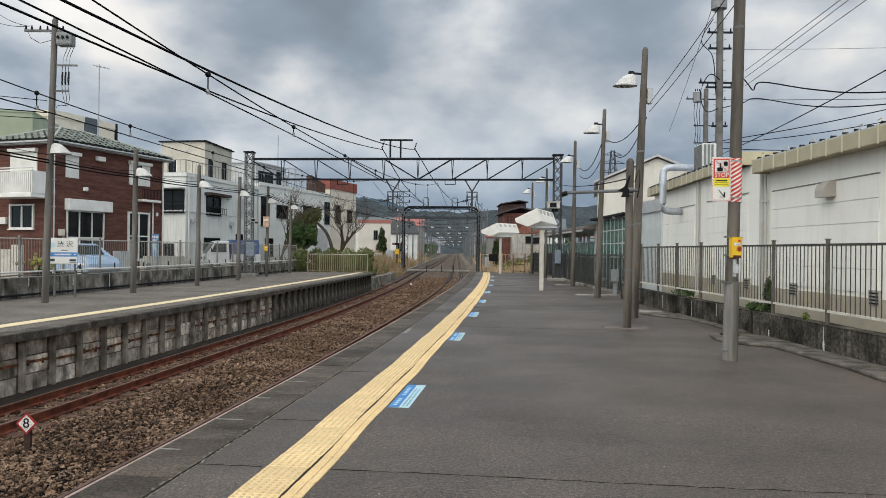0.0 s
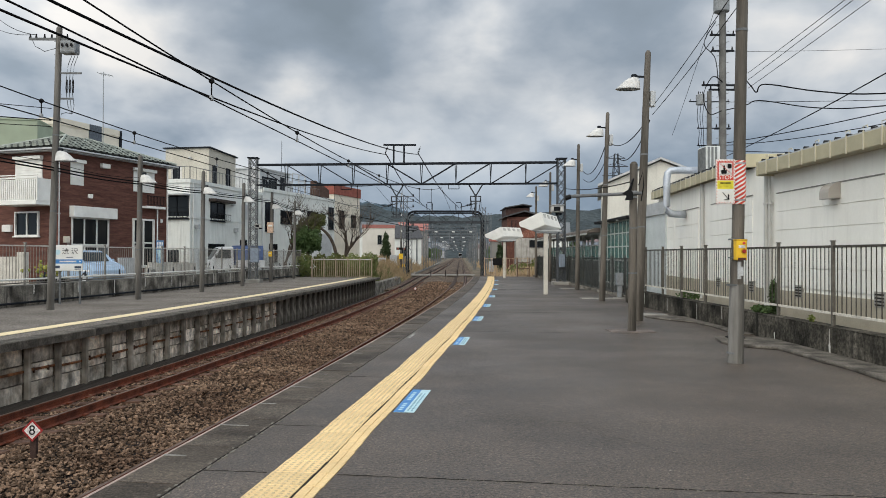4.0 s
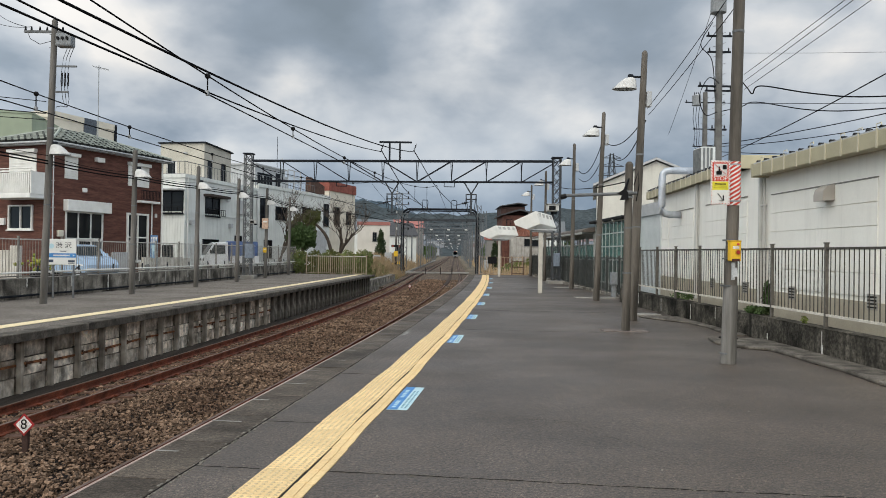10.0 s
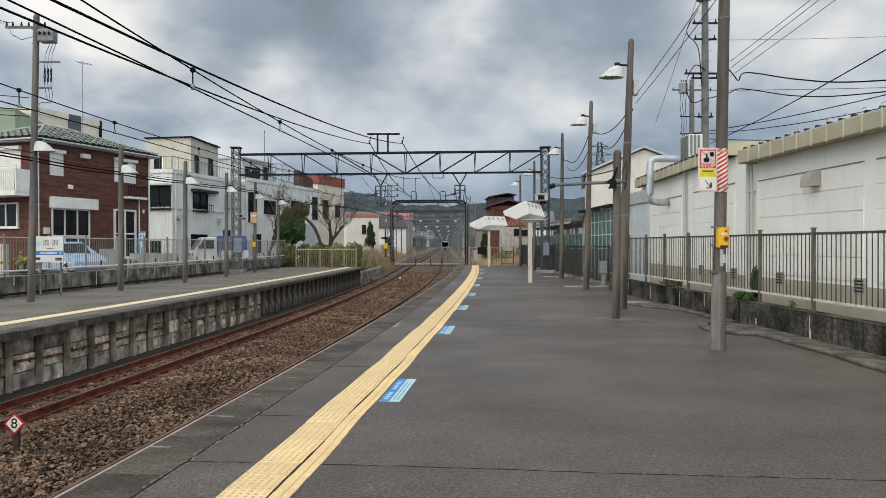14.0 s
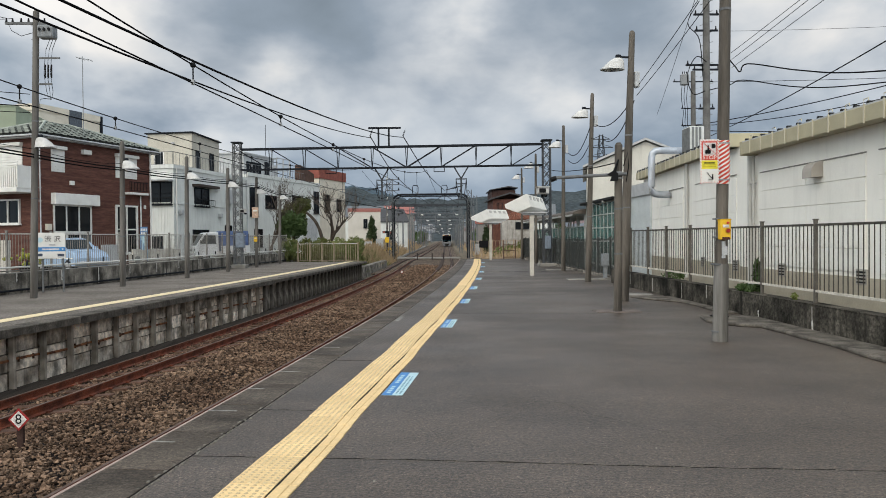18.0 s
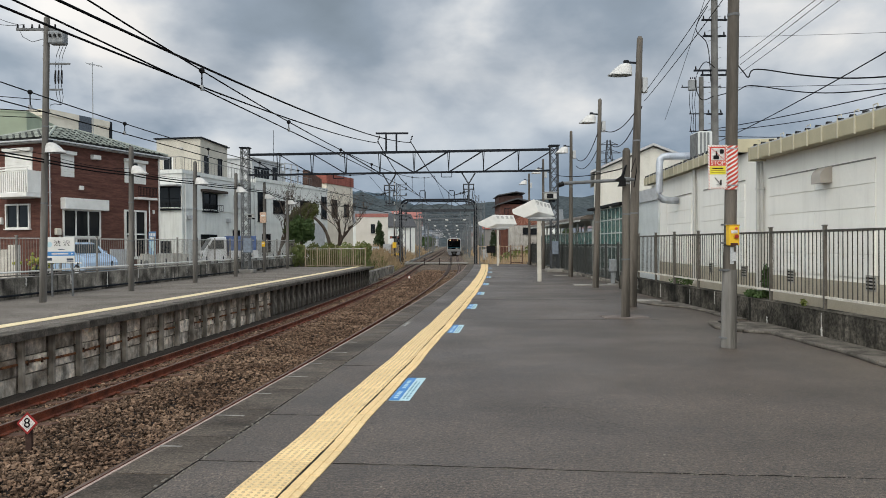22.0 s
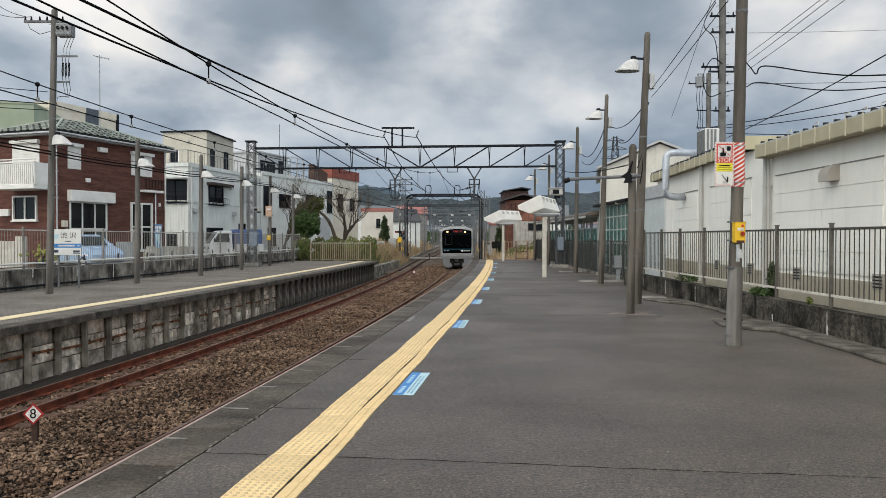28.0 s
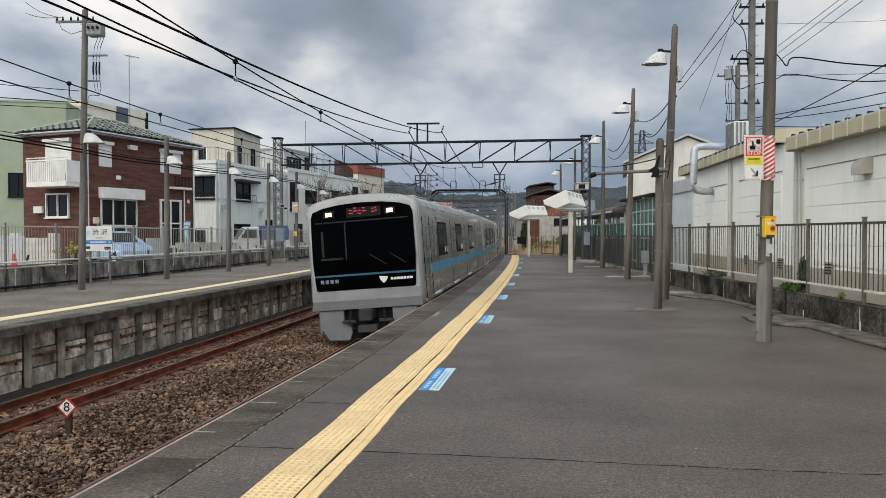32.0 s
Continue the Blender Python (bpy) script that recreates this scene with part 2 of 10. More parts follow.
RAIL_W = mat("fence_top_rail", (0.62, 0.60, 0.56), (0.5, 0.48, 0.45), 5.0, 0.6, 0.1)
FENCE_L = mat("fence_grey_steel", (0.27, 0.255, 0.235), (0.19, 0.178, 0.16), 5.0, 0.6, 0.1, metal=0.4)
WHITE_P = mat("white_paint", (0.78, 0.77, 0.74), (0.68, 0.67, 0.64), 2.0, 0.6, 0.08, grain=0.05)
LAMP_W = mat("lamp_white", (0.60, 0.59, 0.57), (0.48, 0.47, 0.455), 6.0, 0.4, 0.0, grain=0.04)
SIDING = mat("cream_siding", (0.91, 0.885, 0.82), (0.85, 0.825, 0.76), 0.6, 0.75, 0.1, grain=0.05, streak=0.10, streak_col=(0.35, 0.33, 0.30))
FASCIA = mat("fascia_beige", (0.46, 0.415, 0.285), (0.40, 0.36, 0.25), 2.0, 0.6, 0.1, grain=0.05)
BLACK = mat("black_plastic", (0.012, 0.012, 0.013), None, 8.0, 0.55, 0.05, spec=0.1)
WIRE = mat("wire_black", (0.006, 0.006, 0.007), None, 8.0, 0.7, 0.0, spec=0.05)
BROWN = mat("brown_brick", (0.150, 0.064, 0.047), (0.098, 0.042, 0.032), 3.0, 0.8, 0.2, fine=12.0, grain=0.35, vary=0.16, stretch=(0.3, 0.3, 2))
ROOF_T = mat("roof_tile", (0.33, 0.355, 0.315), (0.25, 0.27, 0.24), 3.0, 0.8, 0.2, vary=0.25, spec=0.2)
BEIGE = mat("beige_render", (0.70, 0.64, 0.54), (0.62, 0.565, 0.475), 1.0, 0.85, 0.15, grain=0.07)
WHITE_W = mat("white_render", (0.71, 0.725, 0.70), (0.62, 0.635, 0.615), 0.7, 0.8, 0.1, grain=0.05, streak=0.22, streak_col=(0.32, 0.31, 0.30))
GREEN_W = mat("pale_green_render", (0.33, 0.38, 0.285), (0.30, 0.345, 0.26), 1.0, 0.8, 0.1, grain=0.05)
GREY_L = mat("light_grey_metal", (0.48, 0.49, 0.50), (0.40, 0.41, 0.42), 3.0, 0.5, 0.08)
REDBROWN = mat("red_brown_paint", (0.28, 0.085, 0.062), (0.22, 0.070, 0.052), 2.0, 0.7, 0.1)
PANE = glass("window_pane", (0.012, 0.014, 0.016))
VGLASS = glass("vehicle_glass", (0.030, 0.035, 0.038), 0.06)
PANE_L = glass("window_pane_light", (0.10, 0.11, 0.115))
BLUE_P = mat("blue_sticker", (0.07, 0.25, 0.56), (0.06, 0.21, 0.48), 5.0, 0.5, 0.0, grain=0.05)
PALE_BLUE = mat("pale_blue_sticker", (0.50, 0.68, 0.74), (0.43, 0.60, 0.66), 5.0, 0.5, 0.0, grain=0.05)
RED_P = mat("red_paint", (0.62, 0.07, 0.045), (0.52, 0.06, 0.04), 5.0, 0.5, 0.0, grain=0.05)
YELLOW_P = mat("yellow_paint", (0.80, 0.50, 0.03), (0.72, 0.44, 0.03), 5.0, 0.5, 0.0, grain=0.05)
SIGN_Y = mat("sign_yellow", (0.80, 0.70, 0.05), None, 5.0, 0.5, 0.0, grain=0.03)
GRASS_D = mat("dry_grass", (0.42, 0.31, 0.19), (0.30, 0.22, 0.13), 3.0, 0.9, 0.0, vary=0.4)
GRASS_G = mat("green_grass", (0.105, 0.145, 0.04), (0.17, 0.175, 0.07), 3.0, 0.9, 0.0, vary=0.4)
LEAF = mat("leaves", (0.038, 0.068, 0.020), (0.058, 0.090, 0.030), 3.0, 0.7, 0.0, vary=0.5)
LEAF_Y = mat("yellow_leaves", (0.15, 0.16, 0.04), (0.11, 0.13, 0.035), 3.0, 0.7, 0.0, vary=0.4)
BARK = mat("bark", (0.105, 0.080, 0.062), (0.060, 0.046, 0.037), 6.0, 0.9, 0.4)
SOIL = mat("soil", (0.17, 0.135, 0.095), (0.10, 0.085, 0.06), 0.4, 0.95, 0.3, fine=6.0, grain=0.25)
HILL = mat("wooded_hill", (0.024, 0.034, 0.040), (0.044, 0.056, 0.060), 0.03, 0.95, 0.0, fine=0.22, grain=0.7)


# ---- mesh building ----
def thing(name, label="", category="", group="", at=(0, 0, 0), rz=0.0, kind=""):
    ob = new(name)
    ob.empty_display_size = 0.2
    ob.matrix_world = pose(*at, 0, 0, rz)
    return tagged(ob, label, category, group, kind)


def mesh_from(name, bm, material, smooth=False):
    me = bpy.data.meshes.new(name)
    bmesh.ops.recalc_face_normals(bm, faces=bm.faces[:])
    bm.to_mesh(me)
    bm.free()
    for m in (material if isinstance(material, (list, tuple)) else [material]):
        me.materials.append(m)
    if smooth:
        for p in me.polygons:
            p.use_smooth = True
    return me


def part(name, bm, material, parent, label="", smooth=False, kind="", group=""):
    """Links a bmesh as ONE mesh object under a thing or under a part."""
    ob = new(name, mesh_from(name, bm, material, smooth))
    if parent is not None:
        ob.parent = parent
    return tagged(ob, label, kind=kind, group=group)


def share(name, mesh, parent, m, label=""):
    ob = new(name, mesh)
    ob.parent = parent
    ob.matrix_basis = m
    return tagged(ob, label)


def BM():
    return bmesh.new()


def box(bm, x0, x1, y0, y1, z0, z1, bevel=0.0, m=None, mi=0):
    M = Matrix.LocRotScale(((x0 + x1) / 2, (y0 + y1) / 2, (z0 + z1) / 2), None, (abs(x1 - x0), abs(y1 - y0), abs(z1 - z0)))
    if m is not None:
        M = m @ M
    r = bmesh.ops.create_cube(bm, size=1.0, matrix=M)
    fs = {f for v in r["verts"] for f in v.link_faces}
    if bevel:
        es = list({e for v in r["verts"] for e in v.link_edges})
        q = bmesh.ops.bevel(bm, geom=es, offset=bevel, segments=1, affect="EDGES", profile=0.5)
        fs |= {f for f in q["faces"]}
    if mi:
        for f in fs:
            if f.is_valid:
                f.material_index = mi
    return bm


def cyl(bm, p0, p1, r0, r1=None, n=10, caps=True):
    p0, p1 = Vector(p0), Vector(p1)
    d = p1 - p0
    r1 = r0 if r1 is None else r1
    M = Matrix.Translation((p0 + p1) / 2) @ d.to_track_quat("Z", "Y").to_matrix().to_4x4()
    bmesh.ops.create_cone(bm, cap_ends=caps, cap_tris=False, segments=n, radius1=r0, radius2=r1, depth=d.length, matrix=M)
    return bm


def tube(bm, pts, r, n=6, r_end=None):
    """A round bar along a line of points."""
    pts = [Vector(p) for p in pts]
    rings = []
    for i, p in enumerate(pts):
        d = (pts[min(i + 1, len(pts) - 1)] - pts[max(i - 1, 0)]).normalized()
        a = d.orthogonal().normalized() if abs(d.z) > 0.95 else d.cross(Vector((0, 0, 1))).normalized()
        b = d.cross(a)
        rr = r if r_end is None else r + (r_end - r) * i / (len(pts) - 1)
        rings.append([bm.verts.new(p + rr * (math.cos(t) * a + math.sin(t) * b)) for t in (2 * math.pi * k / n for k in range(n))])
    for u, v in zip(rings, rings[1:]):
        for k in range(n):
            bm.faces.new((u[k], u[(k + 1) % n], v[(k + 1) % n], v[k]))
    bm.faces.new(rings[0])
    bm.faces.new(rings[-1][::-1])
    return bm


def prism(bm, poly, x0, x1, axis="x"):
    """A polygon of (u, v) pushed from x0 to x1 along an axis."""
    def place(u, v, w):
        return {"x": (w, u, v), "y": (u, w, v), "z": (u, v, w)}[axis]
    a = [bm.verts.new(place(u, v, x0)) for u, v in poly]
    b = [bm.verts.new(place(u, v, x1)) for u, v in poly]
    n = len(poly)
    bm.faces.new(a)
    bm.faces.new(b[::-1])
    for i in range(n):
        bm.faces.new((a[i], a[(i + 1) % n], b[(i + 1) % n], b[i]))
    return bm


def bar(bm, p0, p1, w, h=None):
    """A square bar between two points."""
    p0, p1 = Vector(p0), Vector(p1)
    d = p1 - p0
    M = Matrix.Translation((p0 + p1) / 2) @ d.to_track_quat("Z", "Y").to_matrix().to_4x4() @ Matrix.Diagonal((w, h or w, d.length, 1))
    bmesh.ops.create_cube(bm, size=1.0, matrix=M)
    return bm


def wire_pts(a, b, sag, n=14):
    a, b = Vector(a), Vector(b)
    return [a.lerp(b, i / n) - Vector((0, 0, 4 * sag * (i / n) * (1 - i / n))) for i in range(n + 1)]


def text_part(name, body, size, material, parent, m, label="", depth=0.002):
    cu = bpy.data.curves.new(name, "FONT")
    cu.body, cu.size, cu.extrude, cu.align_x, cu.align_y = body, size, depth, "CENTER", "CENTER"
    tmp = bpy.data.objects.new(name, cu)
    scene.collection.objects.link(tmp)
    me = bpy.data.meshes.new_from_object(tmp.evaluated_get(bpy.context.evaluated_depsgraph_get()))
    bpy.data.objects.remove(tmp)
    bpy.data.curves.remove(cu)
    me.materials.clear()
    me.materials.append(material)
    ob = new(name, me)
    ob.parent = parent
    ob.matrix_basis = m
    return tagged(ob, label)


# ---- the line of the railway: everything along it is set off from the platform's edge ----
def edge_x(y):
    return -3.20 + 0.137 * y - 0.00065 * y * y if y < 85 else 3.7487 + 0.0265 * (y - 85)


def slope(y):
    return 0.137 - 0.0013 * y if y < 85 else 0.0265


def line(off, y, z=0.0):
    """The point off metres beside the platform's edge (plus: away from the rails) at y."""
    s = slope(y)
    k = 1 / math.sqrt(1 + s * s)
    return Vector((edge_x(y) + off * k, y - off * k * s, z))


def turn(y):
    """Degrees by which the line runs off from straight ahead, as a turn about z."""
    return -math.degrees(math.atan(slope(y)))


def steps(y0, y1, d):
    n = max(1, round((y1 - y0) / d))
    return [y0 + (y1 - y0) * i / n for i in range(n + 1)]


def sweep(bm, profile, ys, closed=True, caps=True):
    """A profile of (off, z) drawn along the line."""
    rings = [[bm.verts.new(line(o, y, z)) for o, z in profile] for y in ys]
    n = len(profile)
    for u, v in zip(rings, rings[1:]):
        for k in range(n if closed else n - 1):
            bm.faces.new((u[k], v[k], v[(k + 1) % n], u[(k + 1) % n]))
    if closed and caps:
        bm.faces.new(rings[0])
        bm.faces.new(rings[-1][::-1])
    return bm


def rect(o0, o1, z0, z1):
    return [(o0, z0), (o1, z0), (o1, z1), (o0, z1)]

# ---- ground, line, platforms ----
TRACK_NEAR, TRACK_FAR = -1.48, -5.27
OPP = -6.72


def ground_height(off, y):
    """Cutting for the rails, a raised street behind the far wall, level ground elsewhere."""
    if off < -13.2:
        return 0.35 if y < 62 else 0.35 - min(1.0, (y - 62) / 20) * 0.9
    if off < -6.6:
        return -1.4 if y > 53 or off > -12.8 else -1.4
    if off < 0.2:
        return -1.4
    if off < 9.0 and y < 60:
        return -1.4
    return -0.4 if y < 60 else -0.9


def build_ground():
    offs = [-2500, -800, -300, -120, -60, -40, -30, -25, -20, -16, -13.3, -13.1, -10, -6.8, -6.4, 0.0, 0.4, 4, 8.8, 9.2, 14, 20, 30, 60, 120, 300, 800, 2500]
    ys = [-800, -200, -60, -20, 0, 15, 30, 45, 55, 59, 61, 65, 72, 80, 84, 86, 100, 130, 180, 250, 400, 700, 1300, 2600]
    bm = BM()
    rows = []
    for y in ys:
        row = []
        for o in offs:
            p = line(o, y) if abs(o) < 70 else Vector((edge_x(min(max(y, -30), 85)) + o, y, 0))
            if y < -60:
                p = Vector((o - 12, y, 0))
            p.z = ground_height(o, y)
            row.append(bm.verts.new(p))
        rows.append(row)
    for u, v in zip(rows, rows[1:]):
        for k in range(len(offs) - 1):
            bm.faces.new((u[k], u[k + 1], v[k + 1], v[k]))
    tagged(part("ground", bm, SOIL, None), "bare brown soil and dry earth beside the railway", "ground", kind="structure")


build_ground()


def build_bed():
    bm = BM()
    prof = [(-6.6, -1.5), (-6.55, -1.33), (-6.2, -1.26), (-5.8, -1.24), (-4.7, -1.20), (-4.2, -1.17), (-3.4, -1.18), (-2.6, -1.24), (-2.0, -1.24), (-0.9, -1.18), (0.0, -1.18), (0.1, -1.5)]
    sweep(bm, prof, steps(-8, 60, 2.0))
    sweep(bm, [(-7.5, -1.8), (-6.6, -1.27), (-5.8, -1.24), (-4.2, -1.17), (-2.6, -1.24), (-0.9, -1.18), (0.2, -1.25), (1.2, -1.8)], steps(60, 60.4, 0.4))
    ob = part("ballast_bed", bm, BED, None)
    tagged(ob, "crushed stone ballast bed under the rails, near-black for shade between stones", "ballast", kind="structure")
    bm = sweep(BM(), [(-9.2, -1.8), (-7.9, -1.24), (-6.8, -1.19), (-4.2, -1.13), (-2.6, -1.19), (-0.9, -1.13), (0.2, -1.22), (1.2, -1.8)], steps(60.4, 84.9, 3.0) + steps(86, 700, 20.0))
    tagged(part("ballast_bed_far", bm, FAR_BALLAST, None), "brown ballast bed running on down the line", "ballast", kind="structure")


build_bed()


def stones_mesh(name, pts, sizes, seed):
    """Angular stones, one island each, in one mesh."""
    rng = np.random.default_rng(seed)
    n = len(pts)
    base = np.array([[x, y, z] for x in (-1, 1) for y in (-1, 1) for z in (-1, 1)], float)
    v = np.repeat(base[None], n, 0) * rng.uniform(0.25, 1.0, (n, 8, 3))
    v *= rng.uniform(0.5, 1.5, (n, 1, 3)) * np.array([1.15, 1.0, 0.62]) * sizes[:, None, None] * 0.5
    # stones lie on their flat sides, tipped a little
    yaw, tip, way = rng.uniform(0, 2 * np.pi, n), rng.normal(0, 0.42, n), rng.uniform(0, 2 * np.pi, n)
    q = np.stack([np.cos(yaw / 2) * np.cos(tip / 2), np.sin(tip / 2) * np.cos(way), np.sin(tip / 2) * np.sin(way), np.sin(yaw / 2) * np.cos(tip / 2)], 1)
    q /= np.linalg.norm(q, axis=1, keepdims=True)
    w, x, y, z = q.T
    R = np.stack([1 - 2 * (y * y + z * z), 2 * (x * y - z * w), 2 * (x * z + y * w), 2 * (x * y + z * w), 1 - 2 * (x * x + z * z), 2 * (y * z - x * w),
                  2 * (x * z - y * w), 2 * (y * z + x * w), 1 - 2 * (x * x + y * y)], -1).reshape(n, 3, 3)
    v = np.einsum("nij,nkj->nki", R, v) + pts[:, None, :]
    quad = np.array([[0, 1, 3, 2], [4, 6, 7, 5], [0, 4, 5, 1], [2, 3, 7, 6], [0, 2, 6, 4], [1, 5, 7, 3]])
    f = (quad[None] + 8 * np.arange(n)[:, None, None]).reshape(-1, 4)
    me = bpy.data.meshes.new(name)
    me.vertices.add(n * 8)
    me.vertices.foreach_set("co", v.reshape(-1))
    me.loops.add(len(f) * 4)
    me.loops.foreach_set("vertex_index", f.reshape(-1).astype(np.int32))
    me.polygons.add(len(f))
    me.polygons.foreach_set("loop_start", np.arange(0, len(f) * 4, 4, dtype=np.int32))
    me.polygons.foreach_set("loop_total", np.full(len(f), 4, dtype=np.int32))
    me.polygons.foreach_set("use_smooth", np.zeros(len(f), dtype=bool))
    me.update()
    me.validate()
    return me


def bed_z(off):
    return np.interp(off, [-6.6, -6.2, -5.8, -4.7, -4.2, -3.4, -2.6, -2.0, -0.9, 0.0], [-1.33, -1.26, -1.24, -1.20, -1.17, -1.18, -1.24, -1.24, -1.18, -1.18])


def build_stones():
    rng = np.random.default_rng(7)
    pts, sizes = [], []
    for y0, y1, per, size in ((-6, 4.5, 230, 0.07), (4.5, 14, 640, 0.048), (14, 24, 520, 0.051), (24, 42, 330, 0.062), (42, 75, 110, 0.09)):
        n = int((y1 - y0) * 6.4 * per)
        y = rng.uniform(y0, y1, n)
        off = rng.uniform(-6.45, -0.02, n)
        # few stones lie between the far rails
        keep = (np.abs(off - TRACK_FAR) > 0.52) | (rng.uniform(size=n) < 0.4)
        y, off = y[keep], off[keep]
        n = len(y)
        s = 0.137 - 0.0013 * y
        k = 1 / np.sqrt(1 + s * s)
        x = -3.20 + 0.137 * y - 0.00065 * y * y + off * k
        sz = size * rng.uniform(0.6, 1.35, n)
        # heaps and hollows
        lump = 0.05 * np.sin(off * 3.1 + y * 0.7) * np.sin(y * 1.3) + 0.02 * rng.normal(size=n)
        between = np.clip(1 - np.abs(off + 3.4) / 1.4, 0, 1)
        z = bed_z(off) + between * (0.05 + lump) + sz * rng.uniform(-0.25, 0.75, n)
        pts.append(np.stack([x, y - off * k * s, z], 1))
        sizes.append(sz)
    me = stones_mesh("ballast_stones", np.concatenate(pts), np.concatenate(sizes), 11)
    me.materials.append(BALLAST)
    tagged(new("ballast_stones", me), "loose angular brown ballast stones between the rails", "ballast", kind="stuff")


build_stones()


def far_bow(y):
    """The far track swings out a little past the platforms."""
    return -float(np.interp(y, [30, 42, 57, 70, 84, 100, 120, 190], [0, 0.22, 0.5, 0.85, 1.05, 0.9, 0.6, 0.0]))


def no_bow(y):
    return 0.0


def sweep_bow(bm, profile, ys, bow):
    """A closed profile drawn along the line, set off by bow(y)."""
    rings = [[bm.verts.new(line(o + bow(y), y, z)) for o, z in profile] for y in ys]
    n = len(profile)
    for u, v in zip(rings, rings[1:]):
        for k in range(n):
            bm.faces.new((u[k], v[k], v[(k + 1) % n], u[(k + 1) % n]))
    bm.faces.new(rings[0])
    bm.faces.new(rings[-1][::-1])
    return bm


def build_track(name, off, z_low, z_high, label, y_end, bow=no_bow):
    t = thing(name, label, "railway track", kind="structure")
    prof = [(-0.062, 0), (0.062, 0), (0.062, 0.012), (0.012, 0.03), (0.012, 0.105), (0.033, 0.118), (0.033, 0.150), (-0.033, 0.150), (-0.033, 0.118), (-0.012, 0.105), (-0.012, 0.03), (-0.062, 0.012)]
    ys = steps(-6, 84.9, 1.8) + steps(86, 200, 6.0) + steps(220, y_end, 20.0)
    for side, z in ((-1, z_low), (1, z_high)):
        bm = sweep_bow(BM(), [(off + side * 0.5665 + o, z - 0.15 + h) for o, h in prof], ys, bow)
        part("rail", bm, RUST, t)
        part("rail_head", sweep_bow(BM(), rect(off + side * 0.5665 - 0.027, off + side * 0.5665 + 0.027, z - 0.002, z + 0.003), ys, bow), RAIL_TOP, t)
    bm = box(BM(), -1.0, 1.0, -0.11, 0.11, -0.16, 0.0, 0.012)
    me = mesh_from("sleeper", bm, SLEEPER)
    lean = -math.degrees(math.atan2(z_high - z_low, 1.067))
    for i, y in enumerate(steps(-5, 75, 0.62)):
        p = line(off + bow(y), y, (z_low + z_high) / 2 - 0.155)
        share("sleeper", me, t, pose(*p, 0, lean, turn(y)))
    bm = BM()
    for y in steps(3, 34, 0.62):
        for side, z in ((-1, z_low), (1, z_high)):
            for s in (-1, 1):
                p = line(off + side * 0.5665 + s * 0.085, y, z - 0.135)
                box(bm, -0.035, 0.035, -0.05, 0.05, -0.012, 0.02, 0.006, m=pose(*p, 0, 0, turn(y)))
    part("rail_clips", bm, RUST, t, kind="stuff")
    # one dark strip holds both rust-stained stones and the rail's painted shade
    stain_shade = mat("rust_and_rail_shade", (0.030, 0.019, 0.015), (0.050, 0.031, 0.024), 0.9, 0.95, 0.3, fine=9.0, grain=0.4)
    far_ys = [y for y in ys if 62 < y < 420]
    for side in (-1, 1):
        part("stained_ballast", sweep_bow(BM(), rect(off + side * 0.5665 - 0.17, off + side * 0.5665 + 0.17, -1.20, -1.085), far_ys, bow), stain_shade, t, "rust-dark stones beside the rail with its shade painted in")


build_track("track_near", TRACK_NEAR, -1.10, -1.02, "rusty railway track on a ballast curve beside the platform", 700)
build_track("track_far", TRACK_FAR, -1.06, -0.98, "rusty railway track on a ballast curve beside the far platform", 700, far_bow)

PLAT_END = 57.5


def build_platform():
    p = thing("platform_near", "asphalt railway platform with grey concrete edge slabs", "platform", kind="structure")
    ys = steps(-6, PLAT_END, 1.5)
    # deck: from the joint behind the edge slabs to the wall
    bm = BM()
    rows = []
    for y in ys:
        a = line(0.56, y)
        rows.append([bm.verts.new((a.x, a.y, 0)), bm.verts.new((6.9 if y < 27 else 7.6, a.y, 0)), bm.verts.new((6.9 if y < 27 else 7.6, a.y, -1.45)), bm.verts.new((a.x, a.y, -1.45))])
    for u, v in zip(rows, rows[1:]):
        for k in range(4):
            bm.faces.new((u[k], u[(k + 1) % 4], v[(k + 1) % 4], v[k]))
    bm.faces.new(rows[0])
    bm.faces.new(rows[-1][::-1])
    part("deck", bm, ASPHALT, p, "worn dark grey asphalt")
    part("retaining_wall", sweep(BM(), rect(0.10, 0.55, -1.45, -0.13), ys), OLD_WALL, p)
    # edge slabs, one by one
    d = 1.05
    y = -5.0
    i = 0
    while y < PLAT_END - 0.1:
        y2 = min(y + d, PLAT_END)
        bm = BM()
        g = 0.006
        rng = random.Random(i)
        dz = rng.uniform(-0.004, 0.004)
        sweep(bm, [(0.042, -0.12), (0.545, -0.12), (0.545, 0.002 + dz), (0.052, 0.002 + dz), (0.03, -0.012 + dz)], [y + g, (y + y2) / 2, y2 - g])
        part("edge_slab", bm, COPING, p)
        y = y2
        i += 1
    part("edge_strip", sweep(BM(), rect(-0.005, 0.0415, -0.115, -0.014), ys), mat("edge_pink", (0.42, 0.31, 0.27), (0.30, 0.22, 0.19), 3.0), p, "narrow worn edge strip")
    return p


platform = build_platform()

TILE_L = 0.32


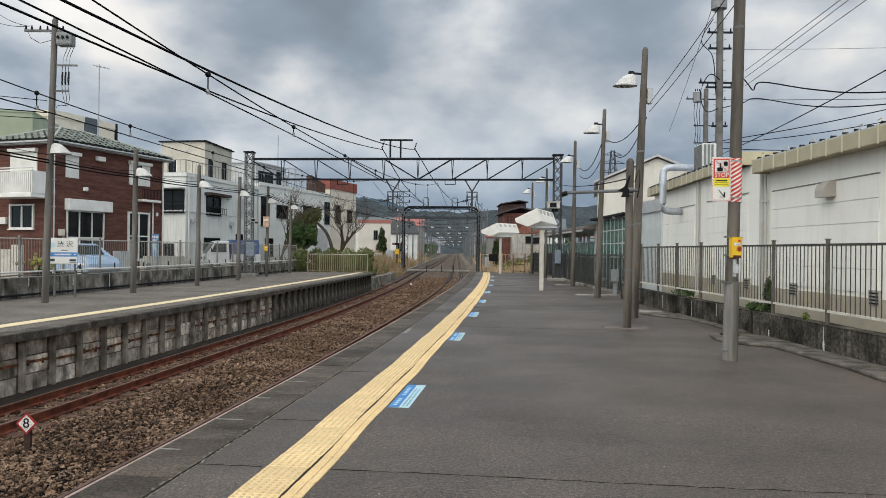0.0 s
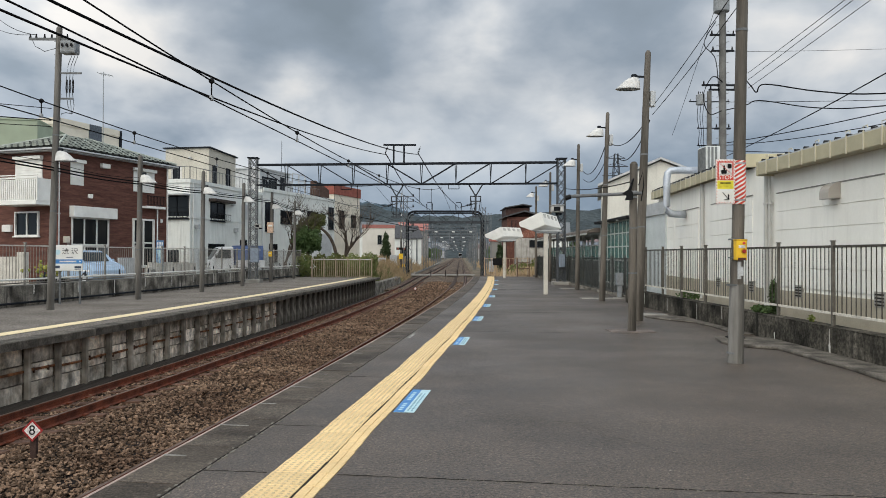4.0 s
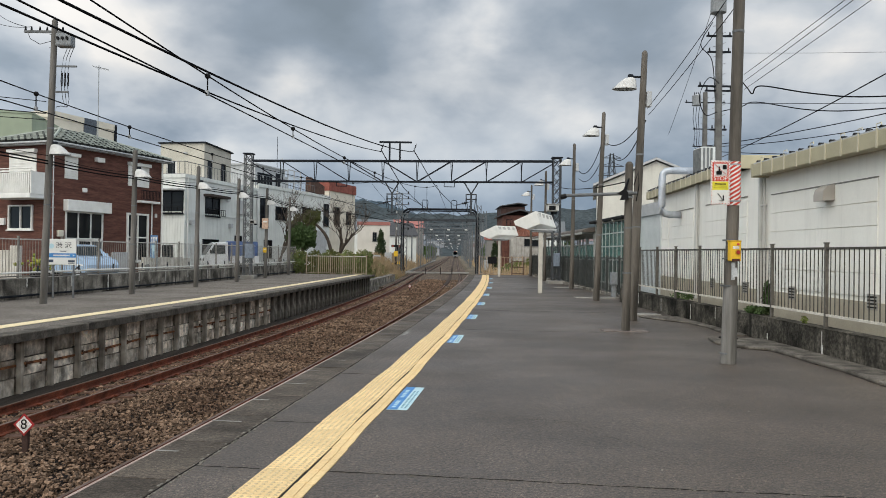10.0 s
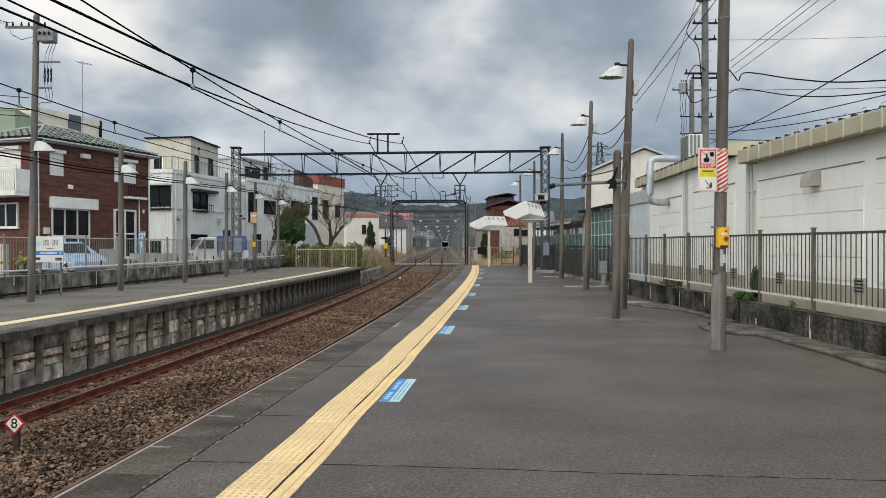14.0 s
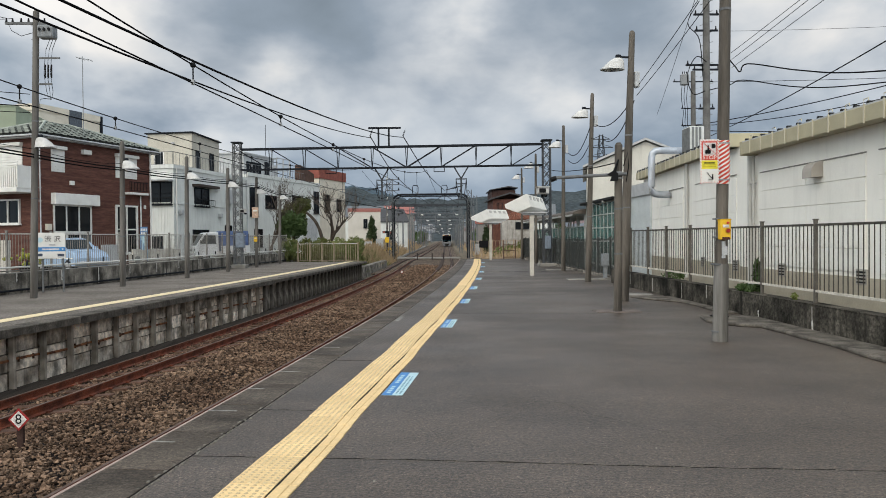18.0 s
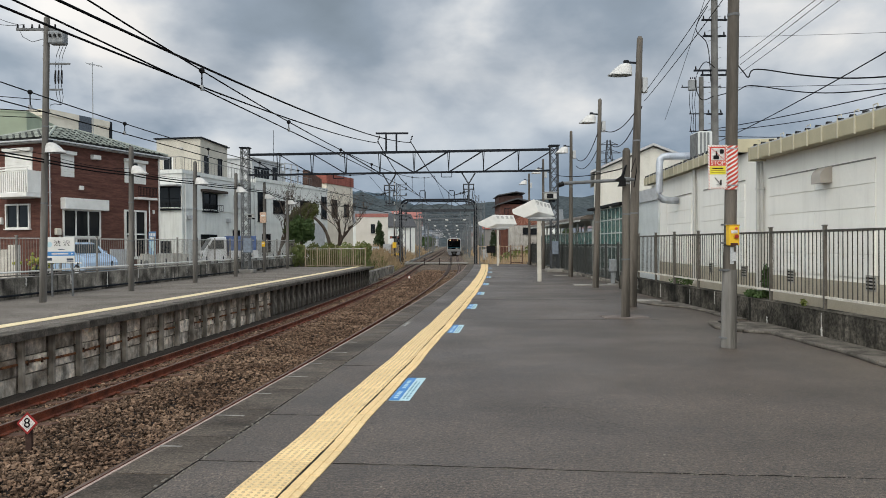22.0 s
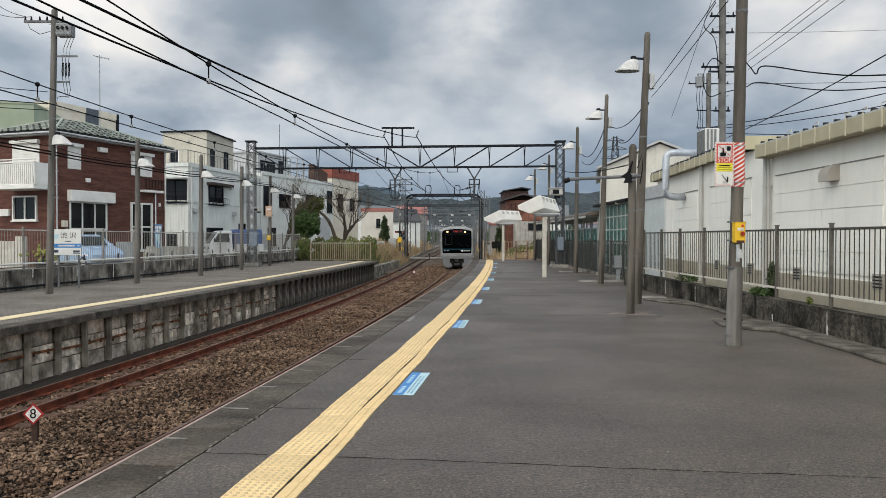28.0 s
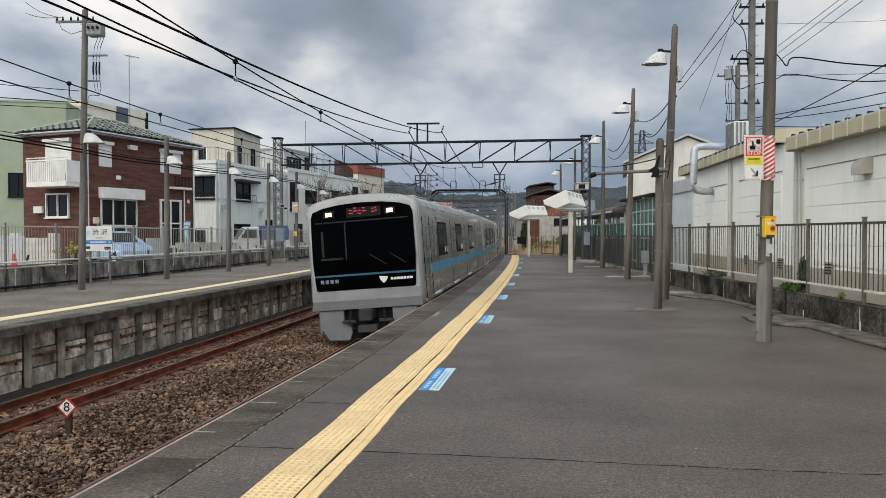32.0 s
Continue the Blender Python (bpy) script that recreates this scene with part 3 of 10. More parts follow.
def build_tactile():
    t = thing("tactile_paving", "yellow tactile paving strip with raised dots and an inner bar", "paving", kind="structure")
    worn = mat("worn_dot", (0.60, 0.455, 0.26), (0.50, 0.385, 0.23), 9.0, 0.8, 0.1)
    bm = box(BM(), -0.167, 0.167, -TILE_L / 2 + 0.002, TILE_L / 2 - 0.002, -0.01, 0.008, 0.003)
    for i in range(6):
        for j in range(6):
            x, y = -0.139 + i * 0.0556, -0.134 + j * 0.0535
            r = 0.017
            a = [bm.verts.new((x + r * math.cos(k), y + r * math.sin(k), 0.0078)) for k in (math.pi / 3 * q for q in range(6))]
            b = [bm.verts.new((x + 0.6 * r * math.cos(k), y + 0.6 * r * math.sin(k), 0.0135)) for k in (math.pi / 3 * q for q in range(6))]
            bm.faces.new(b).material_index = 1
            for k in range(6):
                bm.faces.new((a[k], a[(k + 1) % 6], b[(k + 1) % 6], b[k])).material_index = 1
    dots = mesh_from("dot_tile", bm, [YELLOW, worn])
    plain = mesh_from("dot_tile_far", box(BM(), -0.167, 0.167, -TILE_L / 2 + 0.001, TILE_L / 2 - 0.001, -0.01, 0.010, 0.003), YELLOW)
    bm = box(BM(), -0.070, 0.070, -TILE_L / 2 + 0.0025, TILE_L / 2 - 0.0025, -0.01, 0.008, 0.003)
    box(bm, -0.012, 0.012, -TILE_L / 2 + 0.006, TILE_L / 2 - 0.006, 0.007, 0.0135, 0.004)
    inner = mesh_from("bar_tile", bm, YELLOW)
    rng = random.Random(4)
    sway = lambda y: 0.008 * math.sin(y * 1.3) + 0.006 * math.sin(y * 2.9 + 1)
    for i in range(int((PLAT_END - 0.4 + 5.0) / TILE_L)):
        y = -5.0 + (i + 0.5) * TILE_L
        a = line(1.285 + sway(y), y, 0.002)
        share("dot_tile", dots if 3 < y < 26 else plain, t, pose(*a, 0, 0, turn(y) + rng.uniform(-0.3, 0.3)))
        b = line(1.540 + sway(y + 0.5), y, 0.002 + rng.uniform(-0.001, 0.001))
        share("bar_tile", inner, t, pose(*b, 0, 0, turn(y) + rng.uniform(-0.5, 0.5)))
    part("tile_gap", sweep(BM(), rect(1.44, 1.485, 0.001, 0.003), steps(-5, PLAT_END - 0.5, 0.8)), mat("joint_tar", (0.022, 0.020, 0.018), None, 6.0, 0.9, 0.2), t, "dark gap between the tile rows")


build_tactile()


def build_stickers():
    first = None
    for y in (8.78, 14.68, 19.7, 24.73, 30.1, 36.0, 42.1, 48.7):
        if first is None:
            s = thing("floor_sticker", "blue and white notice stuck on asphalt beside yellow strip", "floor sticker", "notices along the yellow strip")
            part("sheet", box(BM(), -0.115, 0.115, -0.66, 0.66, 0.0, 0.003), PALE_BLUE, s)
            part("blue_field", box(BM(), -0.113, 0.0, -0.658, 0.658, 0.003, 0.005), BLUE_P, s)
            bm = BM()
            for k in range(9):
                box(bm, -0.078, -0.035, -0.56 + k * 0.10 + 0.16 * (k > 3), -0.50 + k * 0.10 + 0.16 * (k > 3), 0.005, 0.006)
            part("print_line", bm, PALE_BLUE, s, kind="stuff")
            bm = BM()
            for k in range(12):
                box(bm, 0.025, 0.045, -0.58 + k * 0.085, -0.52 + k * 0.085, 0.003, 0.0045)
                box(bm, 0.065, 0.085, -0.58 + k * 0.085, -0.52 + k * 0.085, 0.003, 0.0045)
            part("small_print", bm, mat("print_grey_blue", (0.25, 0.42, 0.50)), s, kind="stuff")
            first = s
            s.matrix_world = pose(*line(1.745, y, 0.002), 0, 0, turn(y))
        else:
            copy_thing(first, pose(*line(1.755, y, 0.002), 0, 0, turn(y)))


build_stickers()


def build_deck_joints():
    """Saw-cut joints and patched seams that cross the asphalt."""
    tar = mat("joint_tar", (0.035, 0.034, 0.033), None, 6.0, 0.9, 0.2)
    for i, (y, w, o0, o1) in enumerate(((5.88, 0.011, 1.62, 8.9), (5.86, 0.010, 0.56, 1.08), (16.5, 0.006, 1.62, 6.0), (22.0, 0.009, 1.62, 5.5), (36.0, 0.02, 1.62, 5.0), (7.4, 0.01, 0.57, 1.08), (10.3, 0.01, 0.57, 1.08))):
        bm = BM()
        jit = random.Random(60 + i)
        n = max(8, int((o1 - o0) / 0.09))
        # broken where grit has filled it
        pts = [line(o0 + (o1 - o0) * k / n, y + jit.gauss(0, 0.004) + 0.01 * math.sin(k * 0.17), jit.uniform(-0.5, 1.0) * w * 0.30) for k in range(n + 1)]
        tube(bm, pts, w * 0.36, 4)
        part("deck_joint", bm, tar, platform)
    bm = tube(BM(), [line(0.553 + 0.006 * math.sin(y * 3) + 0.004 * math.sin(y * 11), y, 0.0) for y in steps(-5, PLAT_END - 0.5, 0.35)], 0.006, 4)
    part("slab_joint", bm, tar, platform)
    bm = BM()
    rng = random.Random(12)
    for k in range(420):
        y = 4.0 + 26 * (k / 420) ** 1.4
        q = line(0.553 + rng.choice((-1, 1)) * rng.uniform(0.010, 0.028), y, 0.0)
        w = rng.uniform(0.004, 0.012)
        box(bm, q.x - w, q.x + w, q.y - w * 1.6, q.y + w * 1.6, 0.0, 0.006)
    for k in range(260):
        q = line(rng.uniform(1.65, 8.5), 5.88 + rng.choice((-1, 1)) * rng.uniform(0.008, 0.03), 0.0)
        w = rng.uniform(0.002, 0.006)
        box(bm, q.x - w, q.x + w, q.y - w, q.y + w, 0.0, 0.005)
    part("joint_chips", bm, mat("joint_grit", (0.24, 0.22, 0.19), (0.14, 0.13, 0.11), 20.0, 0.9), platform, kind="stuff")
    white = mat("worn_white_line", (0.30, 0.285, 0.265), (0.17, 0.16, 0.15), 9.0, 0.8)
    for y, o0, o1 in ((35.3, 1.75, 4.4),):
        part("painted_line", sweep(BM(), rect(o0, o1, 0.001, 0.004), [y, y + 0.12]), white, platform, "worn white painted line")
    for k, y in enumerate((6.2, 7.3, 8.35, 9.4, 10.4, 11.45, 12.6, 13.6)):
        part("chalk_mark", sweep(BM(), rect(0.04, 0.24 + 0.1 * (k % 2), 0.004, 0.007), [y, y + 0.03]), white, platform)
    part("chalk_mark", sweep(BM(), rect(0.60, 0.68, 0.001, 0.004), [15.0, 15.9]), white, platform)


build_deck_joints()


def build_cracks():
    """Hairline cracks that wander over the asphalt."""
    tar = mat("joint_tar", (0.035, 0.034, 0.033))
    rng = random.Random(77)
    for k in range(7):
        p = Vector((rng.uniform(-0.5, 5.5), rng.uniform(6.5, 20), -0.0004))
        a = rng.uniform(-0.7, 0.7) + (1.57 if k % 4 == 0 else 0)
        pts = [p.copy()]
        for q in range(rng.randint(8, 18)):
            a += rng.gauss(0, 0.35)
            p = p + Vector((math.cos(a), math.sin(a), 0)) * rng.uniform(0.06, 0.16)
            pts.append(p.copy())
        if all(edge_x(q.y) + 1.75 < q.x < 6.1 for q in pts):
            part("crack", tube(BM(), pts, 0.0014, 4), tar, platform)
    grit = mat("pale_grit", (0.42, 0.39, 0.34), (0.3, 0.28, 0.25))
    bm = BM()
    for k in range(26):
        x, y = rng.uniform(-1, 6), rng.uniform(4.5, 18)
        if x > edge_x(y) + 1.9:
            s = rng.uniform(0.003, 0.007)
            box(bm, x - s, x + s, y - s, y + s, 0, s, m=None)
    part("grit", bm, grit, platform, kind="stuff")


build_cracks()


def build_far_platform():
    p = thing("platform_far", "asphalt platform on concrete posts and panels across the rails", "platform", kind="structure")
    ys = steps(-4, 53.5, 1.5)
    sweep_bm = sweep(BM(), rect(-13.1, OPP - 0.42, -0.2, 0.0), ys)
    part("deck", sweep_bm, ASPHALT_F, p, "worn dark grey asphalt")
    y, i = -4.0, 0
    while y < 53.4:
        y2 = min(y + 2.0, 53.5)
        dz = random.Random(i + 40).uniform(-0.006, 0.006)
        th = 0.17 if y < 29.5 else 0.13
        part("edge_slab", sweep(BM(), [(OPP - 0.42, -th), (OPP, -th), (OPP, -0.012 + dz), (OPP - 0.02, 0.002 + dz), (OPP - 0.415, 0.002 + dz)], [y + 0.006, (y + y2) / 2, y2 - 0.006]), FAR_COPING, p)
        y, i = y2, i + 1
    part("strip", sweep(BM(), rect(OPP - 1.35, OPP - 0.95, 0.002, 0.010), steps(-4, 53.2, 1.5)), mat("pale_tactile", (0.80, 0.66, 0.42), (0.72, 0.59, 0.37), 2.0, 0.7, 0.1, grain=0.1), p, "pale yellow tactile strip")
    part("back_fill", sweep(BM(), rect(-13.0, OPP - 0.55, -1.45, -0.2), ys), OLD_WALL, p)
    post = mesh_from("wall_post", box(BM(), -0.10, 0.02, -0.042, 0.042, -1.24, 0.0, 0.010), POST_C)
    plank = mesh_from("wall_plank", box(BM(), -0.03, 0.03, -0.455, 0.455, -0.177, 0.177, 0.012), PANEL)
    rail = mesh_from("brace_bar", box(BM(), -0.02, 0.02, -0.44, 0.44, -0.024, 0.024, 0.005), mat("orange_rust", (0.27, 0.105, 0.040), (0.115, 0.048, 0.024), 5.0, 0.85, 0.3, blot=0.4, blot_scale=3.0))
    clip = mesh_from("bracket", box(BM(), -0.03, 0.012, -0.016, 0.016, -0.06, 0.05, 0.005), mat("old_bracket", (0.085, 0.045, 0.030)))
    rib = mesh_from("wall_rib", box(BM(), -0.06, 0.05, -0.05, 0.05, -1.2, 0.0, 0.01), mat("dark_rib", (0.15, 0.130, 0.112), (0.07, 0.060, 0.05), 3.0, 0.9, 0.4, streak=0.5))
    sheet = mesh_from("wall_plank", box(BM(), -0.03, 0.03, -0.45, 0.45, -0.55, 0.55, 0.01), mat("dark_sheet", (0.30, 0.265, 0.225), (0.10, 0.085, 0.07), 3.0, 0.9, 0.4, streak=0.5))
    rng = random.Random(9)
    for i in range(24):
        y = 6.27 + i * 0.975
        share("wall_post", post, p, pose(*line(OPP - 0.24, y, -0.172), 0, 0, turn(y)))
        for k in range(3):
            c = line(OPP - 0.40 + rng.uniform(-0.015, 0.015), y + 0.487, -0.38 - 0.375 * k)
            share("wall_plank", plank, p, pose(*c, 0, rng.uniform(-1, 1), turn(y)))
        if rng.random() < 0.85:
            c = line(OPP - 0.34, y + 0.487, -0.72 + rng.uniform(-0.04, 0.04))
            share("brace_bar", rail, p, pose(*c, rng.uniform(-2, 2), 0, turn(y)))
            for dy in (-0.22, 0.24)[: rng.randint(0, 2)]:
                share("bracket", clip, p, pose(*line(OPP - 0.325, y + 0.487 + dy, c.z + rng.uniform(-0.03, 0.03)), 0, 0, turn(y)))
    for i in range(26):
        y = 29.6 + i * 0.92
        share("wall_rib", rib, p, pose(*line(OPP - 0.30, y, -0.135), 0, 0, turn(y)))
        share("wall_plank", sheet, p, pose(*line(OPP - 0.40, y + 0.46, -0.69), 0, 0, turn(y)))
    # a low ledge of old sleepers at the wall's foot
    part("foot_ledge", sweep(BM(), [(OPP - 0.3, -1.45), (OPP + 0.28, -1.45), (OPP + 0.25, -1.29), (OPP - 0.3, -1.26)], ys), mat("old_timber", (0.050, 0.040, 0.032), (0.028, 0.022, 0.018), 3.0, 0.95, 0.4, stretch=(3, 0.3, 3)), p)
    return p


far_platform = build_far_platform()


# ---- walls and fences ----
def picket_fence(name, pts, z0, z1, label, material, pitch, post_w=0.07, posts=True, rails=(0.06, -0.03), picket_w=0.016, rail_mat=None, low_mat=None, post_mat=None):
    """Posts at the points, a top and a bottom rail, and upright bars between."""
    f = thing(name, label, "fence")
    picket = mesh_from("picket", box(BM(), -picket_w / 2, picket_w / 2, -picket_w / 2, picket_w / 2, 0, z1 - z0 - rails[0] + rails[1]), material)
    for a, b in zip(pts, pts[1:]):
        a, b = Vector(a), Vector(b)
        rz = math.degrees(math.atan2(b.y - a.y, b.x - a.x))
        n = max(1, round((b - a).length / pitch))
        part("top_rail", bar(BM(), a + Vector((0, 0, z1 + rails[1])), b + Vector((0, 0, z1 + rails[1])), 0.045, 0.04), rail_mat or material, f)
        part("bottom_rail", bar(BM(), a + Vector((0, 0, z0 + rails[0])), b + Vector((0, 0, z0 + rails[0])), 0.045, 0.04), low_mat or material, f)
        for i in range(1, n):
            c = a.lerp(b, i / n)
            share("picket", picket, f, pose(c.x, c.y, c.z + z0 + rails[0], 0, 0, rz))
    for q in pts if posts else ():
        q = Vector(q)
        bm = box(BM(), -post_w / 2, post_w / 2, -post_w / 2, post_w / 2, z0 - 0.2, z1 + 0.06, 0.008)
        box(bm, -post_w / 2 - 0.008, post_w / 2 + 0.008, -post_w / 2 - 0.008, post_w / 2 + 0.008, z1 + 0.055, z1 + 0.075)
        o = part("post", bm, post_mat or material, f)
        o.location = q
    return f


def build_right_wall():
    w = thing("wall_right", "low concrete retaining wall with dark moss stains", "wall", kind="structure")
    ys = [-6.0, 2.0, 6.0, 10.0, 12.35, 14.7, 17.0, 19.4, 21.8, 24.2, 26.5]
    for a, b in zip(ys, ys[1:]):
        part("wall_block", box(BM(), 6.66, 6.94, a + 0.006, b - 0.006, -0.3, 0.47, 0.015), MOSS_WALL, w)
    part("cap", box(BM(), 6.655, 6.945, -6, 26.5, 0.471, 0.485), MOSS_WALL, w)
    post_y = [2.0, 4.2, 6.4, 8.5, 10.6, 12.72, 14.78, 16.8, 18.85, 20.75, 22.5, 24.4, 26.3]
    # the bottom rail's cream colour paints the sunlit highlight along its top
    picket_fence("steel_fence", [(6.8, y, 0) for y in post_y], 0.64, 1.89, "brown-grey steel picket fence on the concrete wall", FENCE, 0.142, 0.06, picket_w=0.013, post_mat=FENCE_P, low_mat=mat("fence_low_rail_sunlit", (0.70, 0.66, 0.58), (0.55, 0.51, 0.44), 5.0, 0.5, 0.1))
    lime = mat("lime_runs", (0.62, 0.60, 0.56), (0.5, 0.48, 0.45), 12.0, 0.9)
    for y, z0, z1, s in ((12.58, 0.20, 0.44, 0.010), (12.57, 0.0, 0.20, 0.034), (14.65, 0.0, 0.17, 0.024), (19.1, 0.05, 0.44, 0.014), (21.6, 0.06, 0.44, 0.014), (24.0, 0.12, 0.46, 0.014), (17.4, 0.2, 0.5, 0.01)):
        bm = BM()
        rng = random.Random(int(y * 10))
        n = 9
        L = [(y - s * rng.uniform(0.3, 1.2), z0 + (z1 - z0) * i / n) for i in range(n + 1)]
        R = [(y + s * rng.uniform(0.3, 1.2), z0 + (z1 - z0) * i / n) for i in range(n, -1, -1)]
        prism(bm, L + R, 6.656, 6.661)
        part("lime_stain", bm, lime, w, "white lime run")


build_right_wall()


KERB = mat("kerb_concrete", (0.165, 0.146, 0.124), (0.060, 0.053, 0.044), 3.0, 0.9, 0.4, fine=50.0, grain=0.35)


def gutter(pts, h, label):
    """A raised concrete gutter slab between its rounded kerb and the wall."""
    g = thing("gutter", label, "gutter", kind="structure")
    bm = BM()
    lo = [bm.verts.new((x + 0.10, y, 0.0)) for x, y in pts]
    hi = [bm.verts.new((x + 0.10, y, h - 0.012)) for x, y in pts]
    wl = [bm.verts.new((6.657, y, 0.0)) for x, y in pts]
    wh = [bm.verts.new((6.657, y, h - 0.012)) for x, y in pts]
    for i in range(len(pts) - 1):
        for q in ((lo, hi), (hi, wh), (wh, wl)):
            bm.faces.new((q[0][i], q[0][i + 1], q[1][i + 1], q[1][i]))
    bm.faces.new((lo[0], hi[0], wh[0], wl[0]))
    bm.faces.new((lo[-1], hi[-1], wh[-1], wl[-1]))
    part("bed", bm, KERB, g, "stained concrete bed")
    for (x0, y0), (x1, y1) in zip(pts, pts[1:]):
        a, b = Vector((x0 + 0.06, y0, 0)), Vector((x1 + 0.06, y1, 0))
        n = max(1, round((b - a).length / 0.9))
        for k in range(n):
            p, q = a.lerp(b, k / n + 0.006), a.lerp(b, (k + 1) / n - 0.006)
            d = q - p
            M = Matrix.Translation((p + q) / 2) @ Matrix.Rotation(math.atan2(d.y, d.x), 4, "Z")
            part("kerb_stone", box(BM(), -d.length / 2, d.length / 2, -0.06, 0.06, 0.0, h, 0.014, m=M), KERB, g)


gutter([(6.02, -6.0), (6.0, 6.0), (5.97, 9.86), (6.08, 10.96), (6.04, 11.54), (6.07, 12.33), (6.05, 13.2), (5.66, 13.52), (5.40, 14.1), (5.56, 14.9)], 0.055, "low stained concrete gutter with a worn kerb along the wall foot")
gutter([(6.30, 15.6), (6.35, 16.3), (6.42, 17.4), (6.34, 18.4), (6.03, 18.86), (5.70, 19.54), (5.56, 20.1)], 0.045, "low stained concrete gutter with a worn kerb along the wall foot")
tagged(part("drain_hole", box(BM(), 5.75, 6.05, 14.6, 14.85, 0.043, 0.075, 0.01), BLACK, None), "dark drain grating set in the gutter", "drain", kind="structure")


def build_left_wall():
    w = thing("wall_left", "low concrete wall with dark streaks behind the far platform", "wall", kind="structure")
    y = -2.0
    while y < 56:
        y2 = y + 2.45
        part("wall_block", sweep(BM(), rect(-13.32, -13.05, -0.3, 0.66), [y + 0.008, y2 - 0.008]), OLD_WALL, w)
        y = y2
    pts = [line(-13.18, q) for q in steps(-1.0, 55.5, 2.35)]
    picket_fence("steel_fence", pts, 0.68, 1.98, "grey steel picket fence on the low concrete wall", FENCE_L, 0.145, 0.065, picket_w=0.012, rail_mat=RAIL_W)
    lime = mat("lime_runs", (0.62, 0.60, 0.56), (0.5, 0.48, 0.45), 12.0, 0.9)
    rng = random.Random(31)
    for k in range(16):
        q = 15.5 + k * 2.45 + rng.uniform(-0.06, 0.06)
        z1, z0 = 0.66, rng.uniform(0.05, 0.4)
        n = 8
        L = [(rng.uniform(-0.045, -0.01), z0 + (z1 - z0) * i / n) for i in range(n + 1)]
        R = [(rng.uniform(0.01, 0.045), z0 + (z1 - z0) * i / n) for i in range(n, -1, -1)]
        ob = part("lime_stain", prism(BM(), L + R, 0.0, 0.006), lime, w, "white lime run")
        ob.matrix_basis = pose(*line(-13.048, q), 0, 0, turn(q))
    part("wall_cap", sweep(BM(), rect(-13.33, -13.04, 0.661, 0.68), steps(-2, 55, 2.0)), CONCRETE, w)
    # added dark bar: stands in for the dark gap at the wall foot
    part("pipe", tube(BM(), [line(-12.95, q, 0.12) for q in steps(2, 55, 2.0)], 0.035, 8), DARK_STEEL, w, "added dark bar for the gap along the wall foot")
    part("pipe", tube(BM(), [line(-12.98, q, 0.86) for q in steps(2, 55, 2.0)], 0.03, 8), WHITE_P, w, "white pipe rail")
    for q in steps(9, 54, 2.35):
        part("pipe_bracket", bar(BM(), line(-12.98, q, 0.86), line(-13.1, q + 0.25, 1.05), 0.05), DARK_STEEL, w)


build_left_wall()

